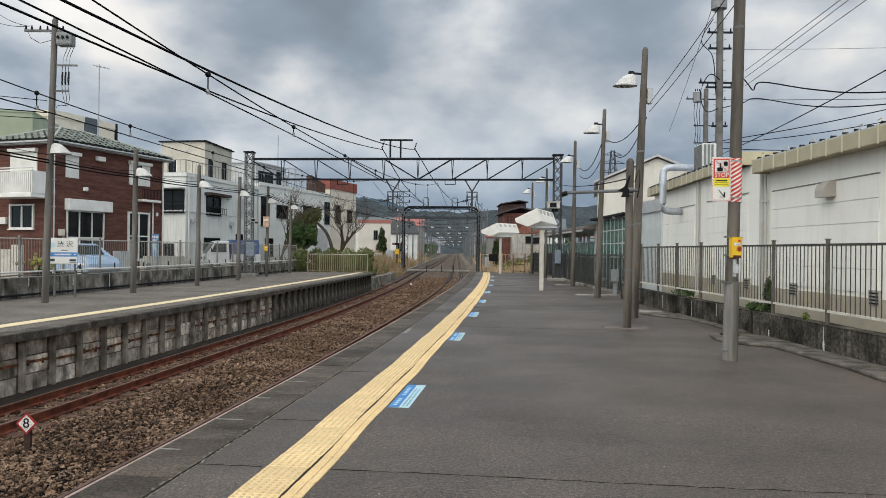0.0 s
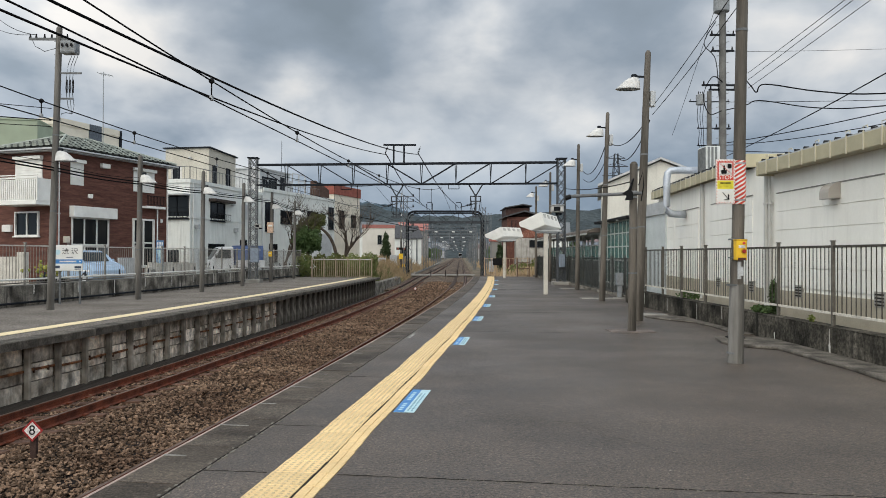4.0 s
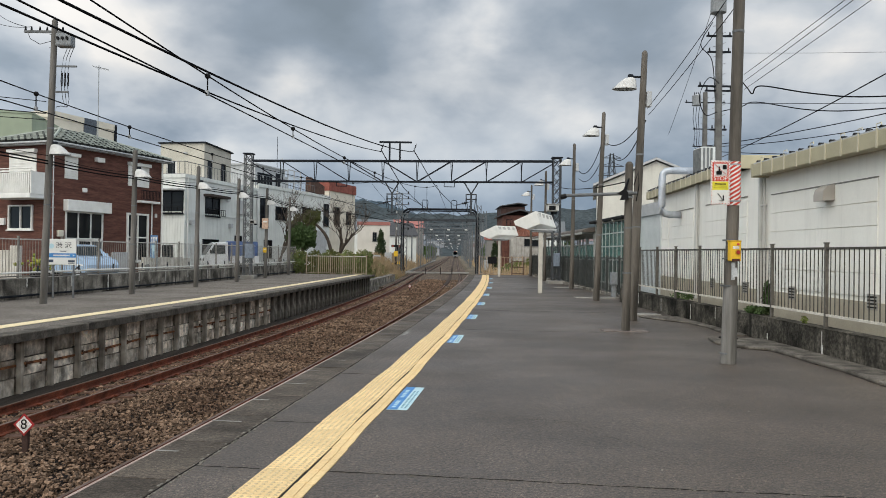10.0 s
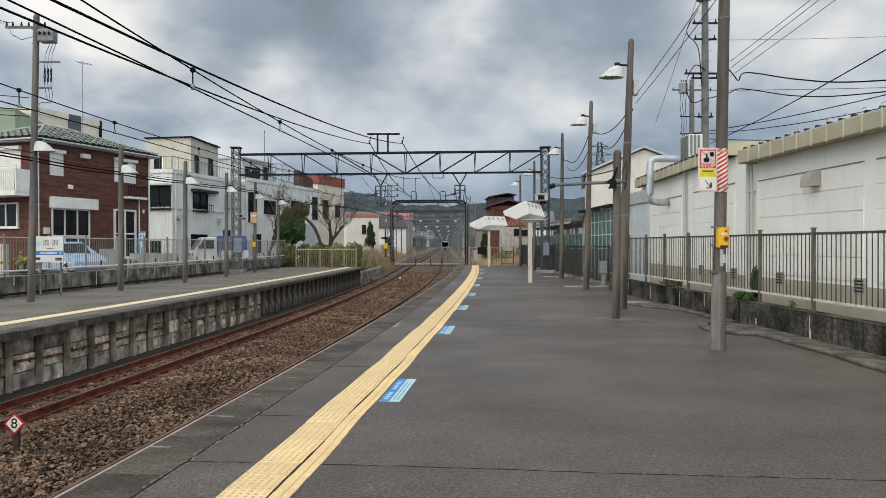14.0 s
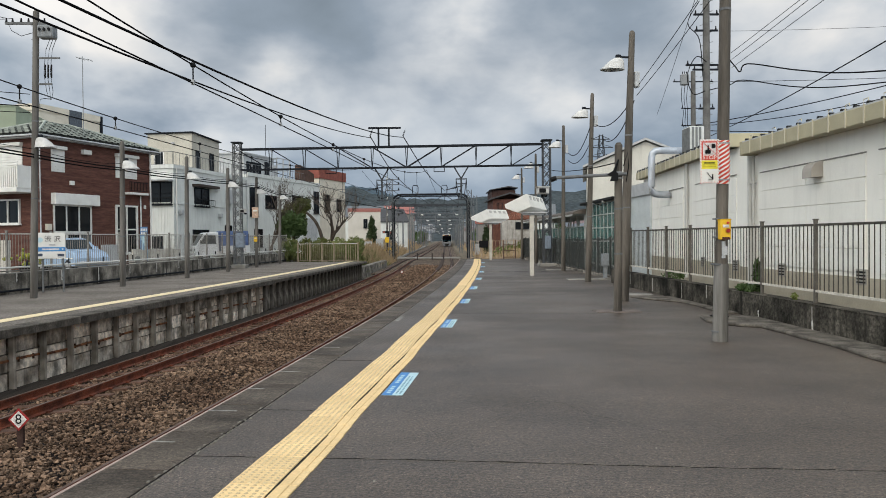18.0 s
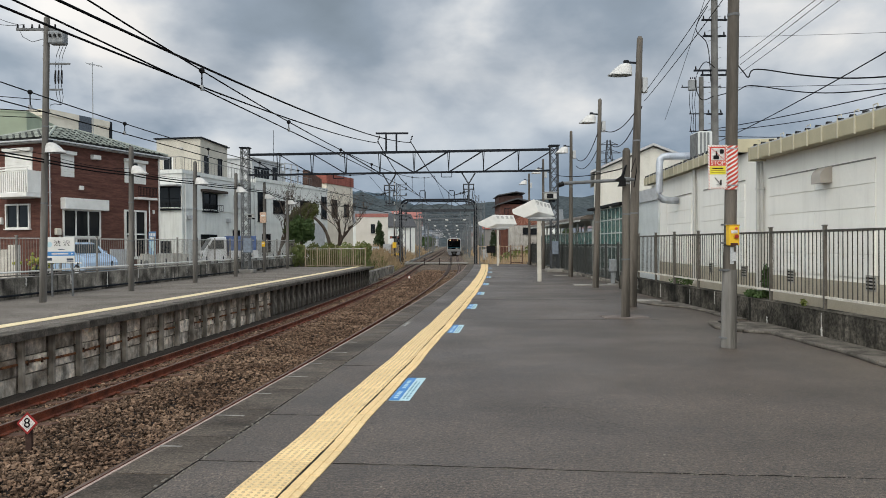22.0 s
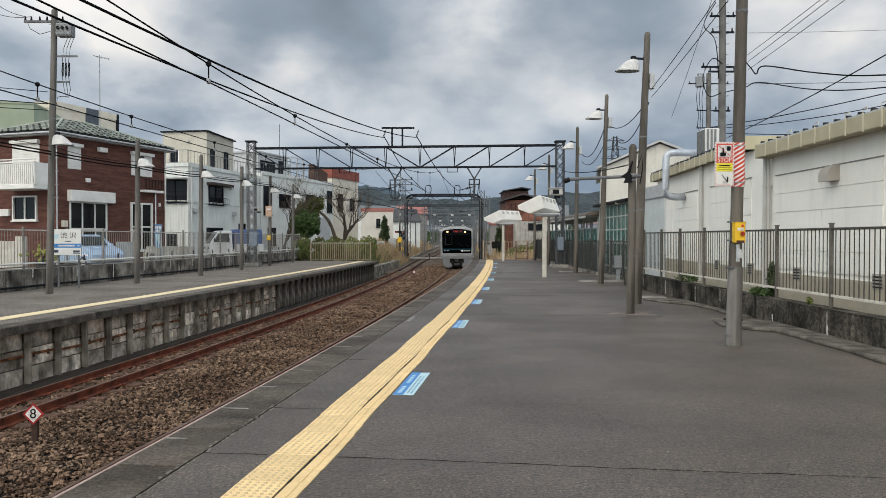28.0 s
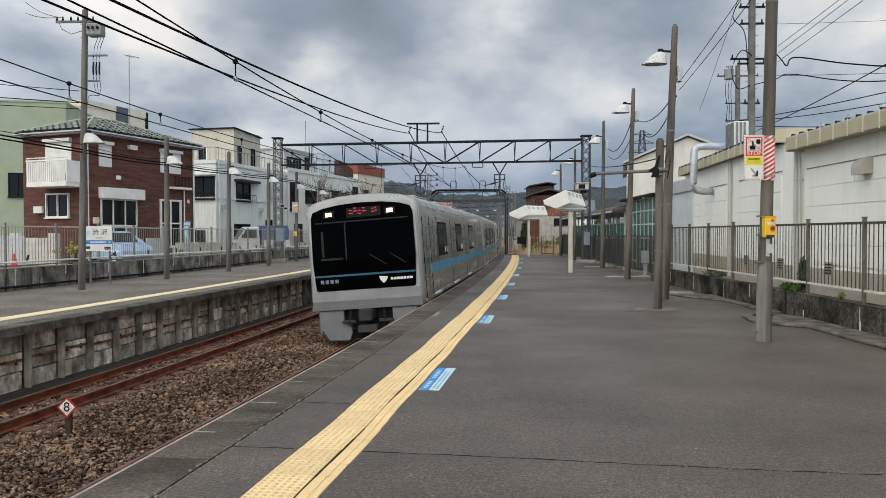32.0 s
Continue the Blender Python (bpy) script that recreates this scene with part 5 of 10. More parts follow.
def build_brown_house():
    h = thing("brown_house", "two-storey house clad in brown brick with grey roof tiles", "house", at=(-17.7, 34.0, 0), rz=90 - 19.6)
    # local x runs along the long face, y goes into the house
    W, D, Z0, Z1 = 7.25, 4.15, 0.3, 6.42
    wall = part("wall", box(BM(), 0, W, 0, D, Z0, Z1), BROWN, h, "brown brick cladding")
    # cladding courses on the two faces seen
    long_m, short_m = Matrix.Identity(4), rot_m(0, D, 0, -90)
    bm = BM()
    for i in range(40):
        z = Z0 + 0.15 + i * 0.15
        if z < Z1 - 0.05:
            face_box(bm, long_m, 0.0, W, z, z + 0.138, 0.0, 0.008)
            face_box(bm, short_m, 0.0, D, z, z + 0.138, 0.0, 0.008)
    part("cladding", bm, BROWN, h, kind="stuff")
    E, apex = 0.38, 7.6
    # hip roof
    bm = BM()
    c = [(-E, -E), (W + E, -E), (W + E, D + 0.1), (-E, D + 0.1)]
    v = [bm.verts.new((x, y, Z1 + 0.06)) for x, y in c] + [bm.verts.new((x, y, Z1 + 0.20)) for x, y in c]
    r0, r1 = bm.verts.new((2.35, D / 2, apex)), bm.verts.new((3.6, D / 2, apex))
    bm.faces.new(v[:4])
    for i in range(4):
        bm.faces.new((v[i], v[(i + 1) % 4], v[4 + (i + 1) % 4], v[4 + i]))
    bm.faces.new((v[4], v[5], r1, r0))
    bm.faces.new((v[5], v[6], r1))
    bm.faces.new((v[6], v[7], r0, r1))
    bm.faces.new((v[7], v[4], r0))
    roof = part("roof", bm, mat("roof_felt", (0.018, 0.020, 0.018)), h, "grey-green flat roof tiles")
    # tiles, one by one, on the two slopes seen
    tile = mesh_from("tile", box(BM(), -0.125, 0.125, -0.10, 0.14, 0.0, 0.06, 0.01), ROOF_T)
    # narrow dark pieces paint the shade between the light tiles
    shade_tile = mesh_from("tile", box(BM(), -0.072, 0.072, -0.10, 0.14, 0.0, 0.052, 0.008), mat("roof_gap_shade", (0.030, 0.034, 0.032), (0.02, 0.022, 0.02), 3.0, 0.8, 0.2, vary=0.3))
    rise = apex - Z1 - 0.20
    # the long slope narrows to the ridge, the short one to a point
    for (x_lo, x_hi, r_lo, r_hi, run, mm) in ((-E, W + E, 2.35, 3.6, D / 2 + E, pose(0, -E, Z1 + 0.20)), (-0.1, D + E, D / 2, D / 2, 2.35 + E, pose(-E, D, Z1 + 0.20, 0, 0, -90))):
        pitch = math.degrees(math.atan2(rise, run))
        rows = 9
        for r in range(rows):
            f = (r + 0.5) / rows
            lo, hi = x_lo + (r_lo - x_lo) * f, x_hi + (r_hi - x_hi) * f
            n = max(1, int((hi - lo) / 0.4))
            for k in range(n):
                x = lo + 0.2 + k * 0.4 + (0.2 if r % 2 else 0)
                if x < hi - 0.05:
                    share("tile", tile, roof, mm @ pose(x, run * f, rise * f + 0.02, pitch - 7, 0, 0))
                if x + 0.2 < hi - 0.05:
                    share("tile", shade_tile, roof, mm @ pose(x + 0.2, run * f, rise * f + 0.02, pitch - 7, 0, 0))
    # hip caps
    bm = BM()
    for a in (c[0], c[1], c[3]):
        tgt = (2.35, D / 2, apex + 0.05) if a[0] < 1 else (3.6, D / 2, apex + 0.05)
        tube(bm, [(a[0], a[1], Z1 + 0.24), tgt], 0.07, 6)
    part("ridge_cap", bm, ROOF_T, roof)
    part("gutter", tube(BM(), [(-E - 0.05, D + 0.1, Z1 + 0.1), (-E - 0.05, -E - 0.05, Z1 + 0.1), (W + E + 0.05, -E - 0.05, Z1 + 0.1)], 0.045, 8), GREY_L, h, "pale grey gutter")
    part("soffit", box(BM(), -E + 0.02, W + E - 0.02, -E + 0.02, D + 0.08, Z1 + 0.01, Z1 + 0.055), GREY_L, h)
    part("downpipe", tube(BM(), [(W - 0.06, -0.12, Z1), (W - 0.06, -0.12, 0.4)], 0.045, 8), WHITE_P, h)
    part("downpipe", tube(BM(), [(6.45, -0.09, 4.1), (6.45, -0.09, 0.4)], 0.035, 8), WHITE_P, h)
    # long face
    shutter(h, long_m, 0.66, 1.42, 4.95, 6.0, WHITE_P)
    shutter(h, long_m, 4.72, 6.25, 4.96, 6.05, WHITE_P)
    can = part("canopy", face_box(BM(), long_m, 0.62, 3.35, 3.42, 3.95, 0.0, 0.30, 0.015), WHITE_P, h, "white shutter box over the shop window")
    window(h, long_m, 0.72, 3.02, 2.1, 3.42, WHITE_P, 3, 0, 0.08, False, 0.06)
    dr = part("door", face_box(BM(), long_m, 0.72, 3.02, 0.35, 2.1, 0.0, 0.05), WHITE_P, h, "white framed glass door")
    for a, b in ((0.80, 1.42), (1.56, 2.20), (2.32, 2.94)):
        part("pane", face_box(BM(), long_m, a, b, 0.5, 2.02, 0.045, 0.06), PANE if a < 2.2 else PANE_L, dr)
    window(h, long_m, 4.65, 6.23, 1.0, 3.55, WHITE_P, 2, 1, 0.10, True, 0.09)
    bal = part("window_guard", face_box(BM(), long_m, 5.35, 6.8, 4.12, 4.24, 0.0, 0.35, 0.01), WHITE_P, h)
    railing(bal, long_m, 5.4, 6.75, 4.3, 4.8, 0.32, BLACK, 0.11)
    for a, b, z0, z1, d in ((2.45, 2.95, 5.93, 6.15, 0.22), (1.70, 1.95, 4.38, 4.58, 0.12), (6.75, 6.9, 3.4, 3.6, 0.08), (0.25, 0.55, 2.2, 2.5, 0.15)):
        bm = face_box(BM(), long_m, a, b, z0, z1, 0.0, d, 0.02)
        part("vent_hood", bm, WHITE_P if z0 > 3 else BEIGE, h)
    # short face: u counted from the far end, so the near corner is at u = D
    U = lambda u: D - u
    shutter(h, short_m, U(2.62), U(0.96), 4.6, 6.1, WHITE_P, 12)
    window(h, short_m, U(2.61), U(1.12), 2.5, 3.66, WHITE_P, 2, 0, 0.10, True, 0.07)
    part("meter_box", face_box(BM(), short_m, U(3.36), U(2.8), 2.72, 3.05, 0.0, 0.14, 0.01), WHITE_P, h)
    b = part("balcony", face_box(BM(), short_m, U(2.62), U(0.15), 3.9, 4.12, 0.0, 1.1, 0.02), WHITE_P, h, "white panelled balcony")
    for i in range(20):
        u = U(2.62) + 0.08 + i * 0.12
        part("slat", face_box(BM(), short_m, u - 0.044, u + 0.044, 4.12, 5.05, 1.03, 1.08, 0.01), WHITE_P, b)
    part("handrail", face_box(BM(), short_m, U(2.67), U(0.1), 5.08, 5.16, 1.0, 1.08, 0.01), WHITE_P, b)
    part("handrail", face_box(BM(), short_m, U(2.67), U(0.1), 5.22, 5.27, 1.0, 1.06, 0.01), WHITE_P, b)
    for u in (U(2.62), U(0.15)):
        part("balcony_side", face_box(BM(), short_m, u - 0.03, u + 0.03, 4.1, 5.1, 0.0, 1.05), WHITE_P, b)
    part("conduit", tube(BM(), [(-0.05, -0.1, 6.2), (-0.05, -0.1, 0.4)], 0.03, 6), GREY_L, h)
    return h


build_brown_house()


def build_white_house():
    h = thing("white_house", "white three-storey house with dark windows and a roof terrace", "house", at=(-16.4, 48.0, 0), rz=90 - 10.8)
    W, D, Z0, Z1 = 11.2, 9.0, 0.3, 6.5
    L, S = Matrix.Identity(4), rot_m(0, D, 0, -90)
    U = lambda u: D - u
    part("wall", box(BM(), 0, W, 0, D, Z0, Z1), WHITE_W, h, "white ribbed metal siding")
    bm = BM()
    for i in range(56):
        u = 0.1 + i * 0.2
        if u < W:
            face_box(bm, L, u, u + 0.03, Z0, 4.1, 0.0, 0.012)
    for i in range(44):
        u = 0.1 + i * 0.2
        if u < D:
            face_box(bm, S, u, u + 0.03, Z0, 4.1, 0.0, 0.012)
    part("siding_ribs", bm, WHITE_W, h, kind="stuff")
    part("band", face_box(face_box(BM(), L, -0.05, W, 4.05, 4.15, 0.0, 0.05), S, 0, D + 0.05, 4.05, 4.15, 0.0, 0.05), WHITE_W, h)
    part("parapet", face_box(face_box(BM(), L, -0.06, W, 6.35, 6.6, 0.0, 0.08), S, 0, D + 0.06, 6.35, 6.6, 0.0, 0.08), WHITE_W, h)
    # upper block on the terrace
    up = part("upper_block", prism(BM(), [(4.31, 1.0), (8.4, 1.0), (8.4, 4.4), (4.31, 4.4)], 6.5, 9.25, "z"), mat("upper_beige", (0.52, 0.485, 0.42), (0.46, 0.43, 0.37), 1.0, 0.85, 0.15), h, "beige rendered upper storey")
    bm = BM()
    vs = [(4.16, 0.85, 9.27), (8.55, 0.85, 9.05), (8.55, 4.55, 9.05), (4.16, 4.55, 9.27)]
    a = [bm.verts.new(q) for q in vs]
    b = [bm.verts.new((x, y, z + 0.08)) for x, y, z in vs]
    bm.faces.new(a)
    bm.faces.new(b[::-1])
    for i in range(4):
        bm.faces.new((a[i], a[(i + 1) % 4], b[(i + 1) % 4], b[i]))
    part("roof_edge", bm, DARK_STEEL, h, "dark roof edge")
    UL, US = rot_m(0, 1.0, 0, 0), rot_m(4.31, 4.4, 0, -90)
    for u in (4.8, 6.86):
        window(h, UL, u, u + 0.6, 6.7, 8.1, DARK_STEEL, 1, 0, 0.06, False)
    window(h, US, 0.6, 1.16, 6.8, 8.0, DARK_STEEL, 1, 0, 0.06)
    for u in (0.5, 1.2):
        part("shutter_leaf", face_box(BM(), US, u, u + 0.08, 6.8, 8.0, 0.0, 0.05), WHITE_P, h)
    part("wall_lamp", face_box(BM(), US, 1.9, 2.1, 8.5, 8.62, 0.0, 0.2, 0.02), GREY_L, h)
    railing(h, L, 0.0, W, 6.6, 7.45, -0.05, MID_STEEL, 0.45, "terrace_railing")
    railing(h, S, 0.0, D, 6.6, 7.45, -0.05, MID_STEEL, 0.45, "terrace_railing")
    # windows
    window(h, L, 2.66, 4.7, 4.0, 5.28, DARK_STEEL, 2, 0, 0.08)
    part("hood", face_box(BM(), L, 2.4, 5.4, 5.32, 5.5, 0.0, 0.55, 0.02), mat("brown_hood", (0.06, 0.045, 0.038)), h, "brown window hood")
    railing(h, L, 2.7, 5.2, 4.05, 4.5, 0.25, BLACK, 0.3, "window_guard")
    window(h, L, 2.37, 4.65, 1.3, 2.4, DARK_STEEL, 2)
    window(h, L, 7.12, 8.27, 1.3, 2.76, DARK_STEEL, 1)
    part("wall_unit", face_box(BM(), L, 7.28, 8.24, 4.38, 5.4, 0.0, 0.25, 0.02), GREY_L, h)
    window(h, S, U(1.75) - 2.5, U(0.09), 4.0, 5.47, DARK_STEEL, 5, 1, 0.08)
    part("hood", face_box(BM(), S, U(4.4), U(0.0), 5.5, 5.62, 0.0, 0.7, 0.02), GREY_L, h)
    railing(h, S, U(4.3), U(0.05), 4.05, 4.45, 0.3, BLACK, 0.3, "window_guard")
    window(h, S, U(2.6), U(0.8), 1.2, 1.95, DARK_STEEL, 2)
    for u, z in ((0.55, 3.35), (5.6, 5.2), (6.1, 3.3)):
        part("wall_light", face_box(BM(), L, u, u + 0.35, z, z + 0.3, 0.0, 0.25, 0.03), GREY_L, h)
    part("downpipe", tube(BM(), [(W - 0.3, -0.08, 6.4), (W - 0.3, -0.08, 0.4)], 0.05, 8), GREY_L, h)
    part("downpipe", tube(BM(), [(0.25, -0.08, 6.4), (0.25, -0.08, 0.4)], 0.04, 8), WHITE_P, h)
    return h


build_white_house()


def build_long_white():
    h = thing("apartment_building", "long white building with roof terraces and dark windows", "building", at=(-15.5, 64.0, 0), rz=90 - 17)
    L, S = Matrix.Identity(4), rot_m(0, 10, 0, -90)
    part("wall", box(BM(), 0, 14.4, 0, 10, -0.2, 7.35), WHITE_W, h, "white rendered wall with grey streaks")
    part("parapet", face_box(BM(), L, -0.05, 14.4, 7.2, 7.5, 0.0, 0.08), WHITE_W, h)
    for u0, u1, z0, z1 in ((0.3, 1.7, 3.7, 6.25), (3.0, 5.1, 4.5, 5.7), (8.2, 9.6, 4.5, 5.9), (12.9, 14.1, 4.3, 6.6), (1.0, 2.4, 1.0, 2.6), (5.5, 7.0, 1.0, 2.6)):
        window(h, L, u0, u1, z0, z1, DARK_STEEL, 2)
    part("garage_arch", face_box(BM(), L, 10.8, 13.6, 0.2, 3.8, 0.0, 0.1, 0.05), GREY_L, h, "pale arched doorway")
    part("roof_house", box(BM(), 1.9, 7.4, 1.5, 6, 7.35, 9.4), GREY_L, h, "grey roof house")
    part("roof_slab", box(BM(), 1.75, 7.6, 1.35, 6.2, 9.4, 9.52), GREY_L, h)
    window(h, rot_m(0, 1.5, 0, 0), 2.3, 4.9, 7.75, 8.75, DARK_STEEL, 3)
    part("door", box(BM(), 5.6, 6.4, 1.45, 1.5, 7.4, 9.0), DARK_STEEL, h)
    railing(h, L, 0, 11.0, 7.5, 8.3, -0.1, MID_STEEL, 0.5, "terrace_railing")
    for u in (7.9, 9.2, 10.5):
        part("frame_post", box(BM(), u - 0.05, u + 0.05, 1.4, 1.5, 7.4, 9.6), GREY_L, h)
    for z in (8.4, 9.0, 9.6):
        part("frame_rail", box(BM(), 7.9, 10.5, 1.42, 1.48, z - 0.04, z + 0.04), GREY_L, h)
    part("roof_wall", prism(BM(), [(11.2, 7.35), (14.35, 7.35), (14.35, 8.5), (11.2, 9.2)], 0.6, 1.2, "y"), mat("brown_boards", (0.10, 0.055, 0.04), (0.07, 0.04, 0.03), 3.0), h, "brown stepped roof wall")
    part("water_tank", cyl(BM(), (9.2, 3, 7.6), (9.2, 3, 9.0), 0.7, None, 16), GREY_L, h, "grey roof tank")
    part("dish", cyl(BM(), (7.0, 1.6, 10.3), (7.05, 1.5, 10.33), 0.35, 0.3, 14), GREY_L, h)
    part("antenna", cyl(BM(), (6.4, 1.8, 9.4), (6.4, 1.8, 12.6), 0.025, None, 6), DARK_STEEL, h)
    return h


build_long_white()


def simple_house(name, at, rz, w, d, z0, z1, wall_mat, label, roof=None, roof_mat=None, wins=(), frame_mat=None, overhang=0.3):
    """A plain house far off: wall, roof, windows on its front."""
    h = thing(name, label, "house", at=at, rz=rz)
    part("wall", box(BM(), 0, w, 0, d, z0, z1), wall_mat, h)
    o = overhang
    if roof == "gable":
        part("roof", prism(BM(), [(-o, z1 - 0.05), (d / 2, z1 + d * 0.26), (d + o, z1 - 0.05), (d + o, z1 + 0.1), (d / 2, z1 + d * 0.26 + 0.16), (-o, z1 + 0.1)], -o, w + o), roof_mat, h)
        part("gable", prism(BM(), [(0, z1), (d, z1), (d / 2, z1 + d * 0.25)], 0.02, w - 0.02), wall_mat, h)
    elif roof == "gable_front":
        part("roof", prism(BM(), [(-o, z1 - 0.05), (w / 2, z1 + w * 0.22), (w + o, z1 - 0.05), (w + o, z1 + 0.1), (w / 2, z1 + w * 0.22 + 0.16), (-o, z1 + 0.1)], -o, d + o, "y"), roof_mat, h)
        part("gable", prism(BM(), [(0, z1), (w, z1), (w / 2, z1 + w * 0.21)], 0.02, d - 0.02, "y"), wall_mat, h)
    elif roof == "flat":
        part("roof", box(BM(), -0.08, w + 0.08, -0.08, d + 0.08, z1 - 0.35, z1 + 0.15), roof_mat, h)
    elif roof == "shed":
        part("roof", prism(BM(), [(-o, z1 - 0.1), (d + o, z1 + 0.8), (d + o, z1 + 0.95), (-o, z1 + 0.05)], -o, w + o), roof_mat, h)
    for u0, u1, a, b in wins:
        window(h, Matrix.Identity(4), u0, u1, a, b, frame_mat or DARK_STEEL, 2, 0, 0.08)
    return h


# green block behind the brown house, with its grey-beige head
gh = simple_house("green_building", (-49.1, 44.0, 0), 12, 22.8, 6, 0, 10.5, GREEN_W, "pale green rendered building behind the brown house", None, None, ((19.2, 20.4, 4.2, 5.8), (14, 15.8, 5.4, 7.4)))
bm = BM()
part("roof_edge", box(bm, -0.05, 22.85, -0.05, 6.05, 10.5, 10.62), GREEN_W, gh)
gb = simple_house("beige_building", (-29.4, 56.3, 0), 72, 6.6, 8, 0, 11.98, BEIGE, "beige building with a grey panel behind the brown house", "flat", BEIGE, ((3.3, 4.1, 9.6, 10.4),), GREY_L)
part("dark_panel", box(BM(), 3.1, 4.4, -0.10, 0.0, 9.4, 12.13), mat("slate_panel", (0.10, 0.115, 0.14)), gb)
part("corner_strip", box(BM(), 6.45, 6.70, -0.10, 0.1, 6, 12.13), DARK_STEEL, gb)

# beige house with a red-brown parapet past the far platform
bh = simple_house("beige_house", (-11.7, 80.5, 0), 72, 6.7, 1.2, -0.5, 8.3, BEIGE, "beige rendered house with a red-brown parapet", None, None, ((1.2, 2.4, 4.6, 6.6), (4.3, 5.5, 4.8, 6.2)))
part("parapet", box(BM(), -0.1, 6.8, -0.1, 1.3, 8.3, 9.35), REDBROWN, bh, "red-brown parapet")

rr = simple_house("red_parapet_house", (-11.5, 107.5, 0), 6, 4.7, 9, -0.6, 5.9, mat("pale_wall", (0.62, 0.59, 0.54), (0.55, 0.52, 0.475), 0.8, 0.85, 0.1, grain=0.05), "pale house with a red flat roof edge", "flat", mat("faded_red_roof", (0.36, 0.15, 0.13), (0.30, 0.12, 0.105)), ((2.2, 2.8, 3.2, 4.5), (3.0, 4.2, 0.6, 2.0)))
simple_house("grey_roof_house", (-8.4, 132, 0), 14, 5.0, 9, -0.8, 4.6, WHITE_W, "white house with dark grey gabled roof", "gable", mat("dark_roof", (0.07, 0.07, 0.075), (0.05, 0.05, 0.055)), ((1.4, 2.4, 1.4, 2.6),))
simple_house("far_house", (-11.5, 205, 0), 6, 8.0, 9, -0.8, 8.4, mat("far_wall", (0.22, 0.21, 0.20), (0.17, 0.16, 0.155)), "far grey house with a red-brown roof", "gable", mat("faded_red_roof", (0.36, 0.15, 0.13)))
simple_house("far_house", (-18.4, 168, 0), 10, 9.0, 9, -0.8, 6.5, BEIGE, "far beige house with a grey roof", "gable", mat("grey_roof", (0.16, 0.17, 0.18), (0.12, 0.13, 0.14)))
simple_house("far_house", (-19.0, 150, 0), 5, 10.0, 9, -0.8, 6.0, WHITE_W, "far white house with a grey roof", "gable", mat("grey_roof", (0.16, 0.17, 0.18)))
simple_house("far_house", (-34, 140, 0), 15, 12.0, 9, -0.8, 7.0, WHITE_W, "far white house with a brown roof", "gable", REDBROWN)
simple_house("far_house", (16, 150, 0), -8, 10.0, 9, -0.8, 6.0, WHITE_W, "far white house with a grey roof", "gable", mat("grey_roof", (0.16, 0.17, 0.18)))
simple_house("far_house", (14, 210, 0), -4, 12.0, 9, -0.8, 5.5, mat("far_wall", (0.22, 0.21, 0.20), (0.17, 0.16, 0.155)), "far beige house with a red-brown roof", "gable", REDBROWN)
simple_house("far_house", (-16, 230, 0), 4, 12.0, 9, -0.8, 7.0, BEIGE, "far beige house with a brown roof", "gable", REDBROWN)

# brown wooden house past the platform's end
WOOD_D = mat("dark_timber", (0.150, 0.062, 0.046), (0.100, 0.044, 0.034), 3.0, 0.8, 0.2, streak=0.3)
wh = simple_house("timber_house", (7.75, 86, 0), 0, 4.5, 8, -0.6, 6.15, WOOD_D, "old two-storey house of red-brown boards with a dark roof", None, None, ((0.45, 1.15, 4.35, 5.7), (2.4, 3.3, 4.4, 5.5)), None, 0.7)
dark_roof = mat("dark_roof", (0.07, 0.07, 0.075))
for k in range(14):
    part("board", box(BM(), 0.02 + k * 0.32, 0.30 + k * 0.32, -0.03, -0.001, 3.6, 6.1), WOOD_D, wh)
part("roof", prism(BM(), [(-0.35, 6.05), (2.0, 6.72), (4.95, 5.95), (4.95, 6.10), (2.0, 6.90), (-0.35, 6.20)], -0.6, 8.4, "y"), dark_roof, wh, "dark low roof")
part("attic", box(BM(), -0.1, 2.7, 0.6, 6.5, 6.3, 7.2), mat("dark_boards", (0.055, 0.028, 0.023), (0.04, 0.02, 0.017), 3.0), wh, "dark boarded attic")
part("attic_roof", prism(BM(), [(-0.3, 7.18), (1.9, 7.55), (2.95, 7.40), (2.95, 7.50), (1.9, 7.68), (-0.3, 7.28)], 0.2, 7.0, "y"), dark_roof, wh, "dark upper roof")
part("lower_roof", prism(BM(), [(0.75, 3.78), (2.5, 4.72), (4.65, 3.85), (4.65, 3.72), (0.75, 3.65)], -1.6, 0.0, "y"), mat("red_tin", (0.27, 0.105, 0.070), (0.17, 0.066, 0.048), 2.0, streak=0.4), wh, "rusty red tin lean-to roof")
for k in range(9):
    part("roof_batten", bar(BM(), (0.95 + k * 0.42, -1.62, 3.80), (1.75 + k * 0.2, -1.62, 4.30 - 0.04 * abs(k - 4)), 0.05), mat("red_tin_pale", (0.36, 0.19, 0.14)), wh)
part("balcony_rail", box(BM(), 0.2, 1.4, -0.5, -0.42, 4.0, 4.6), mat("dark_rail", (0.05, 0.03, 0.025)), wh)
TIN = mat("grey_tin", (0.44, 0.42, 0.39), (0.32, 0.30, 0.275), 2.0, 0.7, 0.2, streak=0.4)
sh = simple_house("tin_shed", (8.6, 84.3, 0), 0, 3.7, 2, -0.6, 3.62, TIN, "grey corrugated shed with a dark window under a rusty roof", None, None, ((1.55, 3.4, 2.62, 3.38),))
for k in range(18):
    part("corrugation", box(BM(), k * 0.2, k * 0.2 + 0.08, -0.03, -0.001, -0.6, 2.5), TIN, sh)


